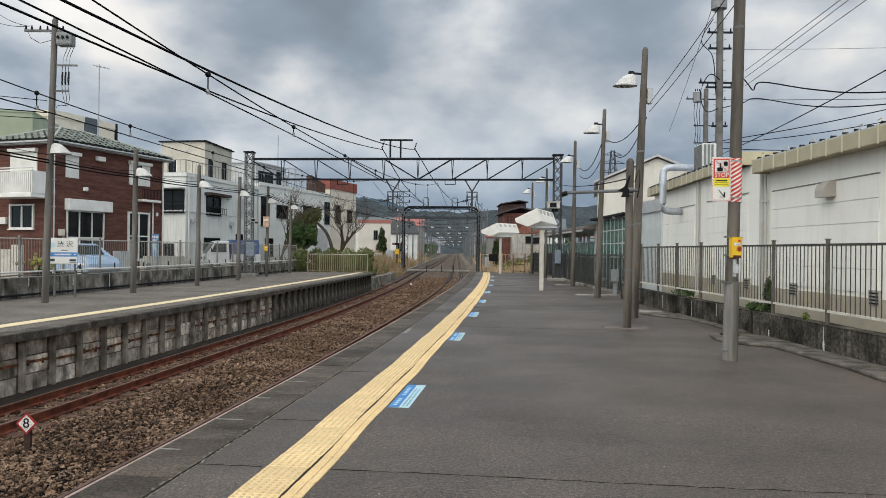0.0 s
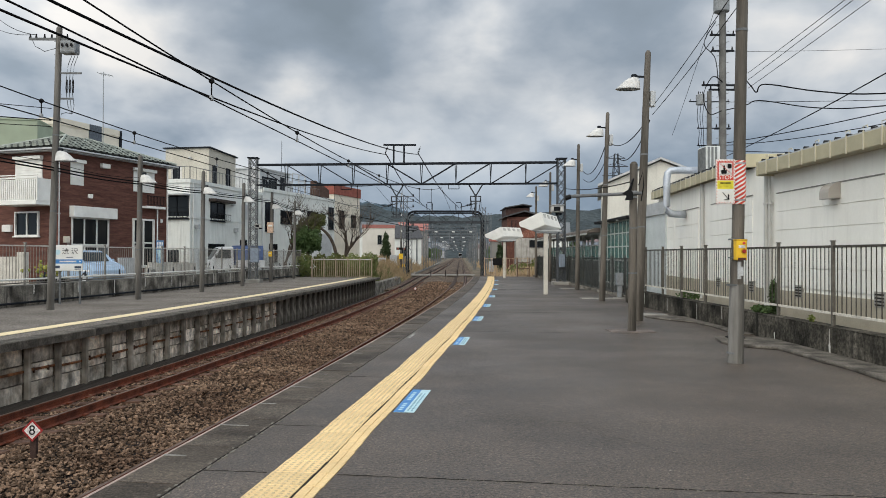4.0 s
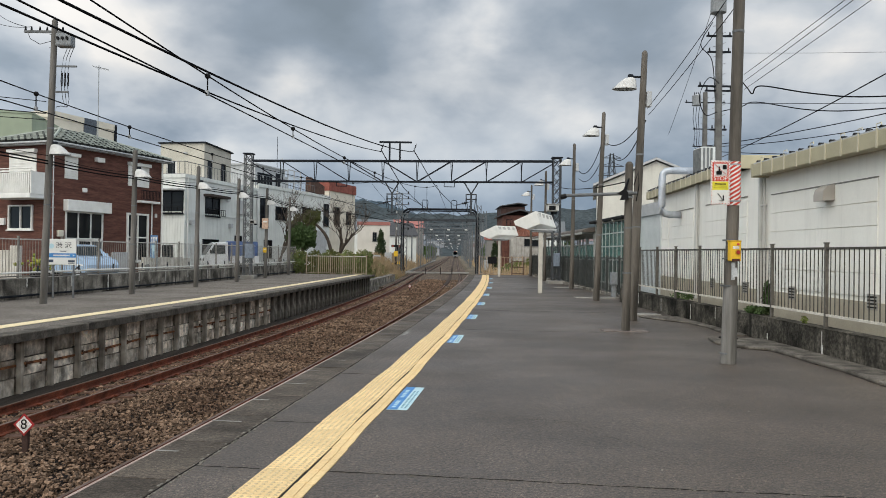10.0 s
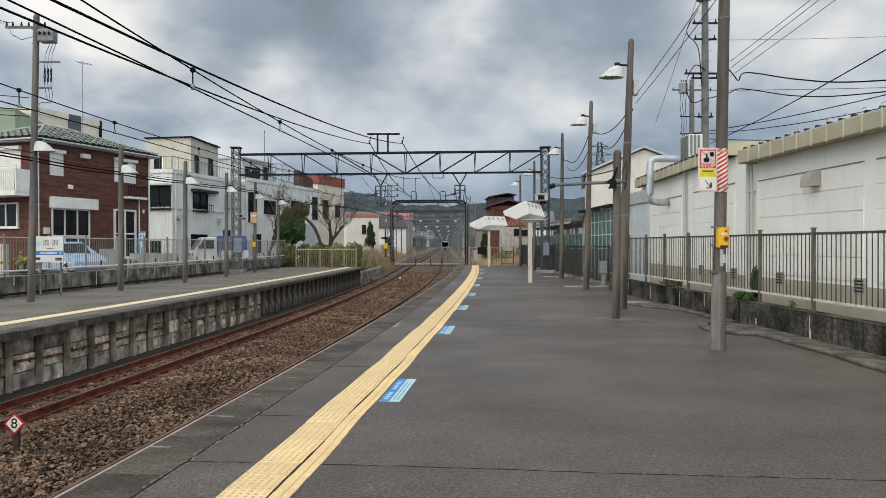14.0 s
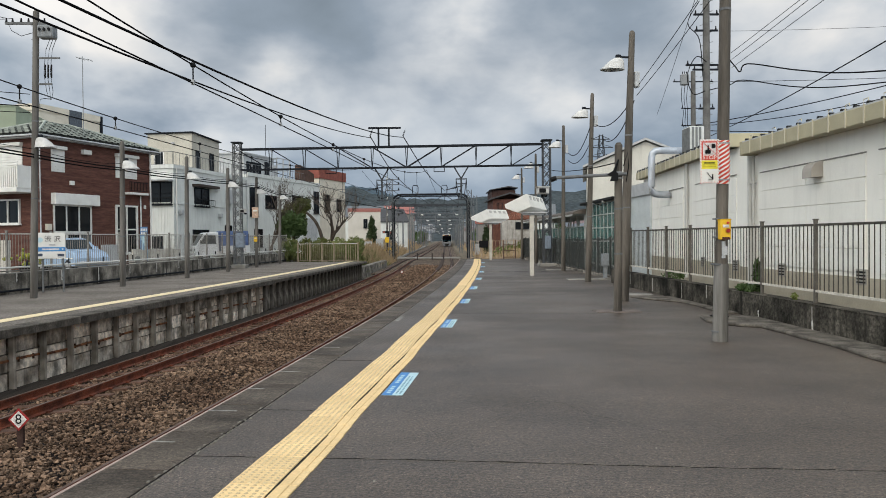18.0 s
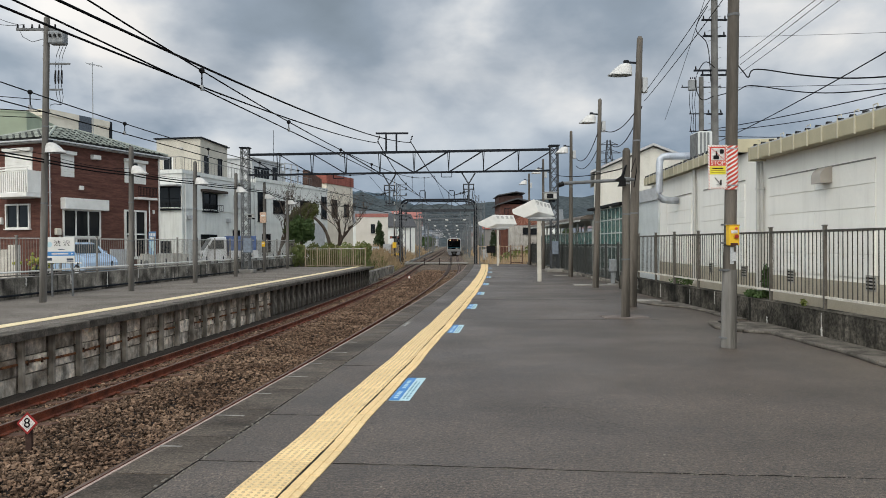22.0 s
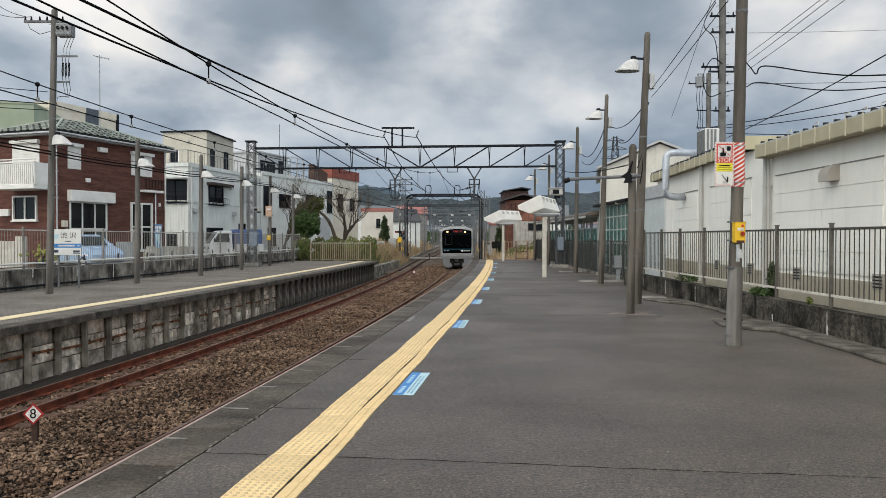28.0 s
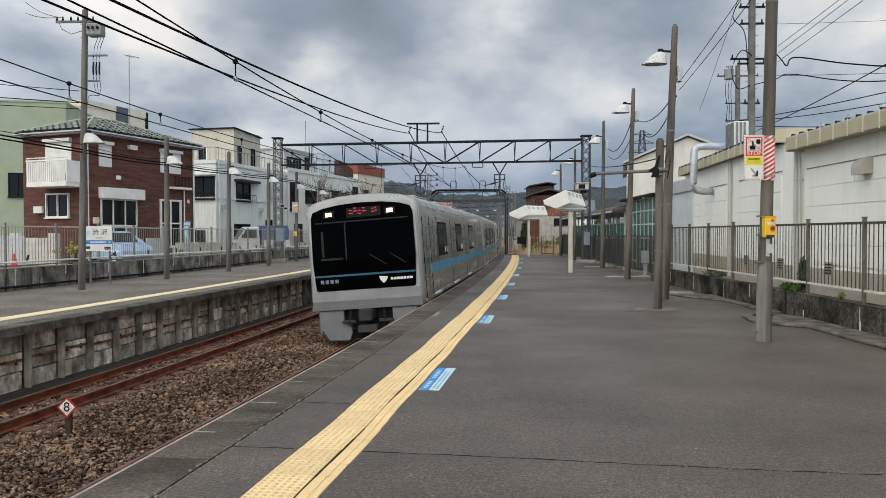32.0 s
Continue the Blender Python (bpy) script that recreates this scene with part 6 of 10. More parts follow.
def build_shed():
    f = thing("station_shed", "long cream panel-clad building with a beige roof fascia", "building", at=(8.3, 29.0, 0), rz=-90)
    # local x runs towards the camera along the wall, y goes into the building; the far half stands at a slight angle
    N_, F_ = Matrix.Identity(4), pose(-1.6, 0.78, 0, 0, 0, -3.8)
    plinth = mat("plinth_beige", (0.45, 0.40, 0.31), (0.39, 0.345, 0.27), 2.0, 0.85, 0.15, grain=0.08)
    part("wall", box(BM(), 9.66, 36, 0, 9, -0.4, 3.9), SIDING, f, "cream wall panels")
    part("wall", box(BM(), 0, 11.27, 0.0, 8, -0.4, 4.12, m=F_), SIDING, f, "cream wall panels")
    part("plinth", face_box(BM(), N_, 9.7, 36, -0.4, 0.86, 0.0, 0.04), plinth, f, "beige plinth")
    part("plinth", face_box(BM(), F_, 0, 11.2, -0.4, 0.90, 0.0, 0.04), plinth, f, "beige plinth")
    rng = random.Random(3)
    bays = [(F_, 0.35, 2.6, 3.3), (F_, 2.8, 5.9, 3.3), (F_, 7.3, 11.0, 3.3), (N_, 10.9, 15.3, 3.22), (N_, 15.7, 20.4, 3.22), (N_, 20.9, 25.6, 3.22), (N_, 26.1, 31.0, 3.22)]
    for m, a, b, top in bays:
        z, r = 0.95, 0
        while z < top - 0.1:
            z2 = min(z + 0.455, top)
            cuts = [a, b] if r % 2 else [a, (a + b) / 2, b]
            for c0, c1 in zip(cuts, cuts[1:]):
                part("wall_panel", face_box(BM(), m, c0 + 0.006, c1 - 0.006, z + 0.007, z2 - 0.007, 0.0, 0.022 + rng.uniform(0, 0.003), 0.004), SIDING, f)
            z, r = z2, r + 1
        # grey strip paints the shadow line of the reveal over each bay
        part("reveal", face_box(BM(), m, a, b, top + 0.002, top + 0.028, 0.0, 0.026), mat("reveal_shadow", (0.28, 0.265, 0.235)), f)
    CLIP = mat("clip_beige", (0.58, 0.54, 0.42), (0.55, 0.51, 0.39), 2.0, 0.5, 0.0, grain=0.03)
    part("fascia", face_box(BM(), F_, -0.3, 11.1, 4.04, 4.34, 0.1, 0.25, 0.01), FASCIA, f, "beige metal fascia")
    part("fascia", face_box(BM(), N_, 10.75, 36, 3.70, 4.00, 0.30, 0.42, 0.01), FASCIA, f, "beige metal fascia")
    part("fascia_return", face_box(BM(), N_, 10.64, 10.74, 3.68, 4.03, 0.0, 0.42, 0.01), FASCIA, f)
    part("fascia_return", face_box(BM(), F_, 10.2, 11.2, 4.04, 4.40, -1.2, 0.26, 0.01), FASCIA, f)
    part("eave", face_box(BM(), N_, 10.75, 36, 3.72, 3.78, 0.0, 0.3), FASCIA, f)
    part("eave", face_box(BM(), F_, -0.3, 11.1, 4.04, 4.09, 0.0, 0.2), FASCIA, f)
    for i in range(40):
        u = 11.24 + i * 0.585
        part("fascia_clip", face_box(BM(), N_, u - 0.016, u + 0.016, 3.68, 4.03, 0.42, 0.440), CLIP, f)
        if i % 2 == 0 or i > 6:
            part("roof_loop", tube(BM(), [(u, -0.43, 4.01), (u, -0.43, 4.11), (u + 0.12, -0.42, 4.12), (u + 0.13, -0.42, 4.07)], 0.010, 6), CLIP, f)
    for i in range(18):
        u = 0.2 + i * 0.62
        part("fascia_clip", face_box(BM(), F_, u - 0.016, u + 0.016, 4.02, 4.38, 0.25, 0.268), CLIP, f)
    part("roof", prism(BM(), [(-0.40, 3.98), (9.2, 4.9), (9.2, 4.98), (-0.40, 4.03)], 10.75, 36), GREY_L, f, "ribbed metal roof")
    bm = BM()
    prism(bm, [(-0.24, 4.30), (8.0, 4.85), (8.0, 4.92), (-0.24, 4.36)], -0.3, 10.2)
    bmesh.ops.transform(bm, matrix=F_, verts=bm.verts[:])
    part("roof", bm, GREY_L, f, "ribbed metal roof")
    rib = mat("rib_end", (0.022, 0.023, 0.025))
    for i in range(60):
        u = 10.95 + i * 0.42
        part("roof_rib", cyl(BM(), (u, -0.40, 4.03), (u, -0.30, 4.04), 0.050, 0.040, 8), rib, f)
    for i in range(24):
        u = 0.0 + i * 0.42
        part("roof_rib", cyl(BM(), F_ @ Vector((u, -0.25, 4.37)), F_ @ Vector((u, -0.12, 4.38)), 0.055, 0.045, 8), rib, f)
    pipe = mat("cream_pipe", (0.52, 0.51, 0.48), (0.46, 0.45, 0.42), 1.5, 0.5, 0.05, grain=0.04)
    for m, u, top in ((F_, 6.55, 4.05), (N_, 10.48, 3.8), (N_, 10.68, 3.8)):
        bm = tube(BM(), [m @ Vector((u, -0.09, top)), m @ Vector((u, -0.09, 0.3))], 0.06 if u != 10.68 else 0.04, 8)
        for z in (3.0, 1.9):
            c = m @ Vector((u, -0.09, z))
            cyl(bm, c - Vector((0, 0, 0.02)), c + Vector((0, 0, 0.02)), 0.075, None, 8)
        part("downpipe", bm, pipe, f)
    bm = prism(BM(), [(0, 2.90), (-0.28, 2.88), (-0.28, 3.02)] + [(-0.28 * math.cos(q), 3.02 + 0.22 * math.sin(q)) for q in (0.3, 0.6, 0.9, 1.2, 1.57)], 13.44, 13.82)
    bmesh.ops.bevel(bm, geom=bm.edges[:], offset=0.006, segments=1, affect="EDGES", profile=0.5)
    part("vent_hood", bm, mat("hood_grey", (0.44, 0.40, 0.355), (0.40, 0.365, 0.32), 2.0, 0.4, 0.0, grain=0.03), f, "grey hooded wall vent")
    for m, u in ((F_, 8.15), (F_, 11.0), (N_, 12.05), (N_, 15.2), (N_, 19.0)):
        v = part("louvre", face_box(BM(), m, u - 0.17, u + 0.17, 0.72, 1.02, 0.0, 0.05), mat("louvre_frame", (0.40, 0.38, 0.34)), f)
        for k in range(4):
            part("slot", face_box(BM(), m, u - 0.14, u + 0.14, 0.755 + k * 0.065, 0.785 + k * 0.065, 0.045, 0.056), BLACK, v)
    # fat duct: out of the wall, up, and back over the roof
    u, zt, zb, o = 2.8, 4.74, 3.16, -0.24
    pts = [(u, 0.42, zb), (u, o + 0.32, zb), (u, o + 0.12, zb + 0.03), (u, o + 0.03, zb + 0.12), (u, o, zb + 0.3), (u, o, zt - 0.3), (u, o + 0.03, zt - 0.12), (u, o + 0.12, zt - 0.03), (u, o + 0.32, zt), (u, o + 1.25, zt)]
    part("duct", tube(BM(), pts, 0.125, 12), mat("duct_silver", (0.50, 0.53, 0.58), (0.42, 0.45, 0.50), 5.0, 0.4, 0.05, metal=0.4), f, "fat silver duct", smooth=True)
    return f


build_shed()

ac = thing("roof_unit", "grey ribbed air-conditioning unit standing on the shed roof", "air conditioner", at=(8.50, 24.2, 4.34))
part("casing", box(BM(), 0.1, 0.56, -0.4, 0.35, 0.05, 0.92, 0.02), mat("unit_white", (0.62, 0.63, 0.62), (0.55, 0.56, 0.55), 3.0, 0.5, 0.05), ac)
for k in range(7):
    part("fin", box(BM(), 0.07, 0.1, -0.36 + k * 0.10, -0.30 + k * 0.10, 0.1, 0.88), mat("fin_dark", (0.20, 0.21, 0.21)), ac)
for k in range(3):
    part("fin", box(BM(), 0.15 + k * 0.12, 0.21 + k * 0.12, -0.43, -0.4, 0.1, 0.88), mat("fin_dark", (0.20, 0.21, 0.21)), ac)
part("foot", box(BM(), 0.08, 0.58, -0.34, -0.26, 0.0, 0.06), DARK_STEEL, ac)
part("foot", box(BM(), 0.08, 0.58, 0.2, 0.28, 0.0, 0.06), DARK_STEEL, ac)

# white hall behind the shelter
hall = simple_house("white_hall", (11.4, 52, 0), -12, 8.0, 14, -0.4, 6.6, mat("hall_cream", (0.66, 0.64, 0.58), (0.58, 0.56, 0.51), 0.8, 0.8, 0.1, streak=0.2, streak_col=(0.35, 0.33, 0.3)), "cream hall with a low gabled roof", "gable_front", GREY_L, ())
part("downpipe", tube(BM(), [(0.2, -0.1, 6.4), (0.2, -0.1, 0)], 0.06, 8), GREY_L, hall)
grey_wall = simple_house("grey_annex", (8.9, 33.5, 0), -90, 4.4, 5, -0.4, 3.7, mat("annex_grey", (0.60, 0.63, 0.63), (0.53, 0.56, 0.56), 1.5, 0.6), "pale blue-grey panelled annex beside the shed", "flat", GREY_L)


def build_shelter():
    """The covered way behind the platform: a tall glazed end bay, then panes under a low curved roof."""
    s = thing("covered_walkway", "covered walkway with green-tinted glass panes and a brown roof", "shelter")
    gm = clear("green_glass", (0.16, 0.33, 0.31), 0.60)
    bar_m = mat("walkway_post", (0.50, 0.51, 0.49), (0.40, 0.41, 0.39), 3.0, 0.6, 0.1)
    dado = mat("dado_dark", (0.075, 0.085, 0.080), (0.05, 0.058, 0.055), 3.0, 0.5)
    x0 = 8.3
    # tall end bay
    ya, yb, top = 32.0, 38.0, 3.3
    for k in range(9):
        y = ya + (yb - ya) * k / 8
        part("post", box(BM(), x0 - 0.035, x0 + 0.035, y - 0.03, y + 0.03, -0.4, top), bar_m, s)
        if k < 8:
            for z0, z1 in ((0.4, 1.42), (1.5, 2.06), (2.12, 2.68), (2.74, 3.24)):
                ob = part("glass_pane", box(BM(), x0 - 0.012, x0, y + 0.04, y + 0.71, z0, z1), gm, s)
                ob.visible_shadow = False
    for z in (0.35, 1.46, 2.09, 2.71, 3.27):
        part("glazing_bar", box(BM(), x0 - 0.03, x0 + 0.03, ya, yb, z - 0.025, z + 0.025), bar_m, s)
    part("dado", box(BM(), x0 - 0.02, x0 + 0.02, ya, yb, -0.4, 0.32), dado, s)
    head = part("head_beam", box(BM(), x0 - 0.25, x0 + 2.6, ya - 0.1, yb + 0.6, top, top + 0.13, 0.02), BLACK, s, "dark head beam")
    for y in (33.6, 35.7):
        part("lamp", cyl(BM(), (x0 - 0.2, y, top - 0.04), (x0 - 0.2, y, top + 0.02), 0.07, None, 10), LAMP_W, head)
    for k in range(5):
        a = x0 + 0.05 + k * 0.5
        ob = part("glass_pane", box(BM(), a, a + 0.44, ya - 0.012, ya, 0.4, 3.24), gm, s)
        ob.visible_shadow = False
        part("glazing_bar", box(BM(), a + 0.44, a + 0.5, ya - 0.03, ya + 0.03, -0.3, 3.3), bar_m, s)
    # long low part
    y0, y1, eave = 38.4, 58.0, 2.82
    roof_m = mat("walkway_roof", (0.150, 0.125, 0.105), (0.095, 0.080, 0.068), 2.0, streak=0.3)
    part("roof", prism(BM(), [(x0 - 0.75, eave), (x0 - 0.68, eave + 0.14), (x0 - 0.35, eave + 0.27), (x0 + 0.6, eave + 0.36), (x0 + 2.6, eave + 0.3), (x0 + 2.8, eave), (x0 + 2.6, eave + 0.05), (x0 - 0.6, eave + 0.05)], y0 - 0.3, y1, "y"), roof_m, s, "low curved brown roof")
    part("eave_trim", box(BM(), x0 - 0.78, x0 - 0.72, y0 - 0.3, y1, eave - 0.07, eave + 0.02), bar_m, s)
    ys = steps(y0, y1, 1.95)
    for a in ys:
        part("post", box(BM(), x0 - 0.05, x0 + 0.05, a - 0.05, a + 0.05, -0.4, eave + 0.04), bar_m, s)
        part("rafter", box(BM(), x0 - 0.7, x0 + 2.6, a - 0.03, a + 0.03, eave - 0.05, eave + 0.05), bar_m, s)
    for a, b in zip(ys, ys[1:]):
        m = (a + b) / 2
        for c0, c1 in ((a + 0.06, m - 0.03), (m + 0.03, b - 0.06)):
            ob = part("glass_pane", box(BM(), x0 - 0.012, x0, c0, c1, 1.45, 2.2), gm, s)
            ob.visible_shadow = False
        part("glazing_bar", box(BM(), x0 - 0.025, x0 + 0.025, m - 0.025, m + 0.025, 1.4, 2.22), bar_m, s)
        for z in (1.42, 2.22):
            part("glazing_bar", box(BM(), x0 - 0.03, x0 + 0.03, a + 0.05, b - 0.05, z - 0.025, z + 0.025), bar_m, s)
        part("dado", box(BM(), x0 - 0.02, x0 + 0.02, a + 0.05, b - 0.05, -0.4, 1.39), dado, s)
        part("back_post", box(BM(), x0 + 2.5, x0 + 2.58, a - 0.04, a + 0.04, -0.4, eave + 0.04), bar_m, s)
    part("back_wall", box(BM(), x0 + 2.5, x0 + 2.58, ya, y1, -0.4, 1.35), dado, s)
    part("floor", box(BM(), x0 - 0.2, x0 + 2.7, ya, y1, -0.45, -0.38), CONCRETE, s)
    return s


build_shelter()
# dark mesh fence between platform and walkway
picket_fence("mesh_fence", [(7.35, y, 0) for y in steps(27.2, 57.0, 2.1)], 0.12, 1.6, "dark steel fence between the platform and the covered walkway", mat("dark_fence", (0.060, 0.063, 0.060), (0.04, 0.043, 0.041), 4.0, 0.5, 0.1), 0.13, 0.08)
tagged(part("wall_right_far", box(BM(), 7.22, 7.48, 26.6, 57.4, -0.3, 0.12, 0.015), OLD_WALL, None), "low stained concrete kerb wall under the dark fence", "wall", kind="structure")

# ---- overhead wires ----
def smooth_line(pts):
    """Rounds the corners of a short line of points."""
    pts = [Vector(p) for p in pts]
    if not 3 <= len(pts) <= 10:
        return pts
    out = []
    for i in range(len(pts) - 1):
        p0, p1, p2, p3 = pts[max(i - 1, 0)], pts[i], pts[i + 1], pts[min(i + 2, len(pts) - 1)]
        for k in range(6):
            t = k / 6
            out.append(0.5 * (2 * p1 + (p2 - p0) * t + (2 * p0 - 5 * p1 + 4 * p2 - p3) * t * t + (3 * p1 - p0 - 3 * p2 + p3) * t ** 3))
    return out + [pts[-1]]


def wire(pts, r, label="black cable strung between street poles", cat="overhead wire", group="", n=5, name="overhead_wire"):
    return tagged(part(name, tube(BM(), smooth_line(pts), r, n), WIRE, None), label, cat, group)


def along(off, y0, y1, zf, d=1.5):
    return [line(off, y, zf(y)) for y in steps(y0, y1, d)]


wire(along(-2.83, 3.0, 42.6, lambda y: 4.706 + 0.0017 * y + 0.001525 * y * y), 0.022, "thick black feeder cable above the tracks", group="feeders")
wire(along(-4.74, 3.0, 42.9, lambda y: 5.185 - 0.0011 * y + 0.00133 * y * y), 0.022, "thick black feeder cable above the tracks", group="feeders")
for off, lift, ways in ((TRACK_NEAR, 0.0, (10.4, 14.3, 18.5, 22.5, 27, 32, 37)), (TRACK_FAR, 0.12, (12.0, 15.0, 19.2, 23.2, 27.5, 32, 37))):
    MESS = lambda y: 4.07 + lift * 1.5 + 0.0024 * (y - 17.5) ** 2
    wire(along(off, 1.0, 42.8, MESS), 0.011, "messenger wire of the overhead line", group="messenger wires")
    wire(along(off, 1.0, 95.0, lambda y: 3.93 + lift, 3.0), 0.011, "contact wire over the track", group="contact wires")
    wire(along(off, 42.8, 90.0, lambda y: 4.3 + 0.0024 * (y - 66.4) ** 2), 0.011, "messenger wire of the overhead line", group="messenger wires")
    for a in range(6):
        y0 = 90 + a * 50
        wire(along(off, y0, y0 + 50, lambda y: 4.5 + 0.002 * (y - y0 - 25) ** 2, 5), 0.014, "messenger wire of the overhead line", group="messenger wires")
        wire(along(off, y0, y0 + 50, lambda y: 3.95, 10), 0.014, "contact wire over the track", group="contact wires")
    for y in ways:
        d = thing("dropper", "wire dropper with a round clamp on the overhead line", "dropper", "droppers of the overhead line", at=line(off, y, 3.93 + lift))
        h = MESS(y) - 3.93 - lift
        part("rod", cyl(BM(), (0, 0, 0), (0, 0, h), 0.010, None, 6), WIRE, d)
        bm = BM()
        bmesh.ops.create_uvsphere(bm, u_segments=10, v_segments=6, radius=0.042, matrix=Matrix.Translation((0, 0, h)))
        part("clamp", bm, BLACK, d)
        part("clip", box(BM(), -0.02, 0.02, -0.03, 0.03, -0.02, 0.05), GALV, d)
# feeders drop from the gantry's head to the next portal
for x0, x1 in ((-3.26, -1.75), (-1.35, 2.2)):
    wire([(x0, 43.0, 7.62), (x0 + (x1 - x0) * 0.4, 60, 6.9), (x1, 89, 7.35)], 0.03, "thick black feeder cable above the tracks", group="feeders")
    d = thing("insulator", "brown string insulator hanging from the gantry head", "insulator", "insulators", at=(x0, 42.9, 7.62))
    for k in range(4):
        part("disc", cyl(BM(), (0.03 * k, 0, 0.09 * k), (0.03 * k, 0, 0.09 * k + 0.05), 0.055, 0.035, 10), BLACK, d)
    part("link", tube(BM(), [(0, 0, 0), (0.14, 0, 0.42)], 0.012, 5), GALV, d)

# cables along the far platform's lamp poles
POLES_L = [Vector((-12.4, 2, 4.07)), Vector((-11.77, 22.18, 4.28)), Vector((-11.33, 27.35, 4.37)), Vector((-10.80, 32.88, 4.50)), Vector((-10.50, 38.88, 4.72)), Vector((-10.27, 44.58, 4.90)), Vector((-10.15, 50.97, 4.80)), Vector((-6.3, 57.5, 4.6))]
for dz, r, sag in ((0.0, 0.022, 0.03), (-0.08, 0.022, 0.05), (0.16, 0.009, 0.12)):
    for a, b in zip(POLES_L, POLES_L[1:]):
        wire(wire_pts(a + Vector((0.12, 0, dz)), b + Vector((0.12, 0, dz)), sag), r, "black cable strung between the far platform's poles", group="platform cables")
wire([(-6.3, 57.5, 4.6), (-2.5, 75, 4.3), (-4.2, 90, 4.6)], 0.03, "black cable strung between the far platform's poles", group="platform cables")
for a, b, sag, r in (((-18.13, 30.0, 11.3), (-12.42, 22.2, 8.33), 0.1, 0.010), ((-18.13, 30.0, 10.85), (-12.24, 22.2, 8.33), 0.1, 0.010), ((-36.0, 22.6, 8.4), (-11.84, 22.3, 5.74), 0.25, 0.016),
                     ((-36.0, 22.6, 8.0), (-11.84, 22.3, 5.55), 0.3, 0.012), ((-36.0, 22.6, 9.0), (-11.84, 22.3, 6.1), 0.2, 0.012)):
    wire(wire_pts(a, b, sag), r, "thin black service cable to the pole", group="service cables")

# lamp pole with transformer on the far platform
tr = thing("pole_transformer", "grey pole transformer with insulators and cables on the tall pole", "transformer", at=(-11.56, 22.18, 7.9))
part("tank", box(BM(), 0.14, 0.78, -0.22, 0.22, -0.18, 0.20, 0.04), mat("tank_grey", (0.27, 0.28, 0.29), (0.2, 0.21, 0.22)), tr)
for k in range(3):
    part("bushing", cyl(BM(), (0.26 + k * 0.19, -0.23, 0.05), (0.26 + k * 0.19, -0.28, 0.05), 0.05, None, 10), BLACK, tr)
part("cross_arm", box(BM(), -1.25, 0.45, -0.04, 0.04, 0.24, 0.31), MID_STEEL, tr)
part("cross_arm", box(BM(), 0.0, 0.95, -0.03, 0.03, -0.78, -0.73), MID_STEEL, tr)
part("cross_arm", box(BM(), -0.1, 0.62, -0.03, 0.03, -1.55, -1.50), MID_STEEL, tr)
for x in (-1.2, -0.95, -0.6, -0.3, 0.1, 0.35):
    part("insulator", cyl(BM(), (x, 0, 0.31), (x, 0, 0.43), 0.05, 0.025, 8), BLACK, tr)
for k in range(3):
    x = 0.34 + k * 0.13
    part("cable", tube(BM(), [(x + 0.2, 0, -0.22), (x + 0.05, 0, -0.5), (x, 0, -0.78), (x - 0.05, 0, -1.2), (x, 0, -1.5), (x + 0.05, 0, -1.75), (0.5 + 0.04 * k, 0, -1.98), (0.3, 0, -1.95), (0.12, 0, -1.98), (0.06, 0, -2.2)], 0.011, 5), WIRE, tr)
    part("fuse", cyl(BM(), (x, 0, -1.35), (x + 0.01, 0, -0.95), 0.03, None, 6), BLACK, tr)
part("loop", tube(BM(), [(-1.2, 0, 0.38), (-1.0, 0, 0.06), (-0.6, 0, -0.10), (-0.1, 0, 0.0)], 0.010, 5), WIRE, tr)
for k in range(14):
    part("step_bolt", cyl(BM(), (-0.2, 0, 0.2 - k * 0.4), (0.12, 0, 0.2 - k * 0.4), 0.012, None, 5), GALV, tr)

tr.scale = (0.72, 0.72, 1.0)
ant = thing("tv_antenna", "thin aerial mast on the roof of the brown house", "antenna", at=(-17.5, 38.0, 7.2))
part("mast", cyl(BM(), (0, 0, 0), (0, 0, 3.9), 0.022, None, 6), GALV, ant)
part("boom", tube(BM(), [(-0.3, 0, 3.85), (0.5, 0, 3.7)], 0.015, 5), GALV, ant)
for k in range(4):
    part("element", tube(BM(), [(-0.2 + k * 0.2, -0.3, 3.82 - k * 0.04), (-0.2 + k * 0.2, 0.3, 3.82 - k * 0.04)], 0.01, 5), GALV, ant)


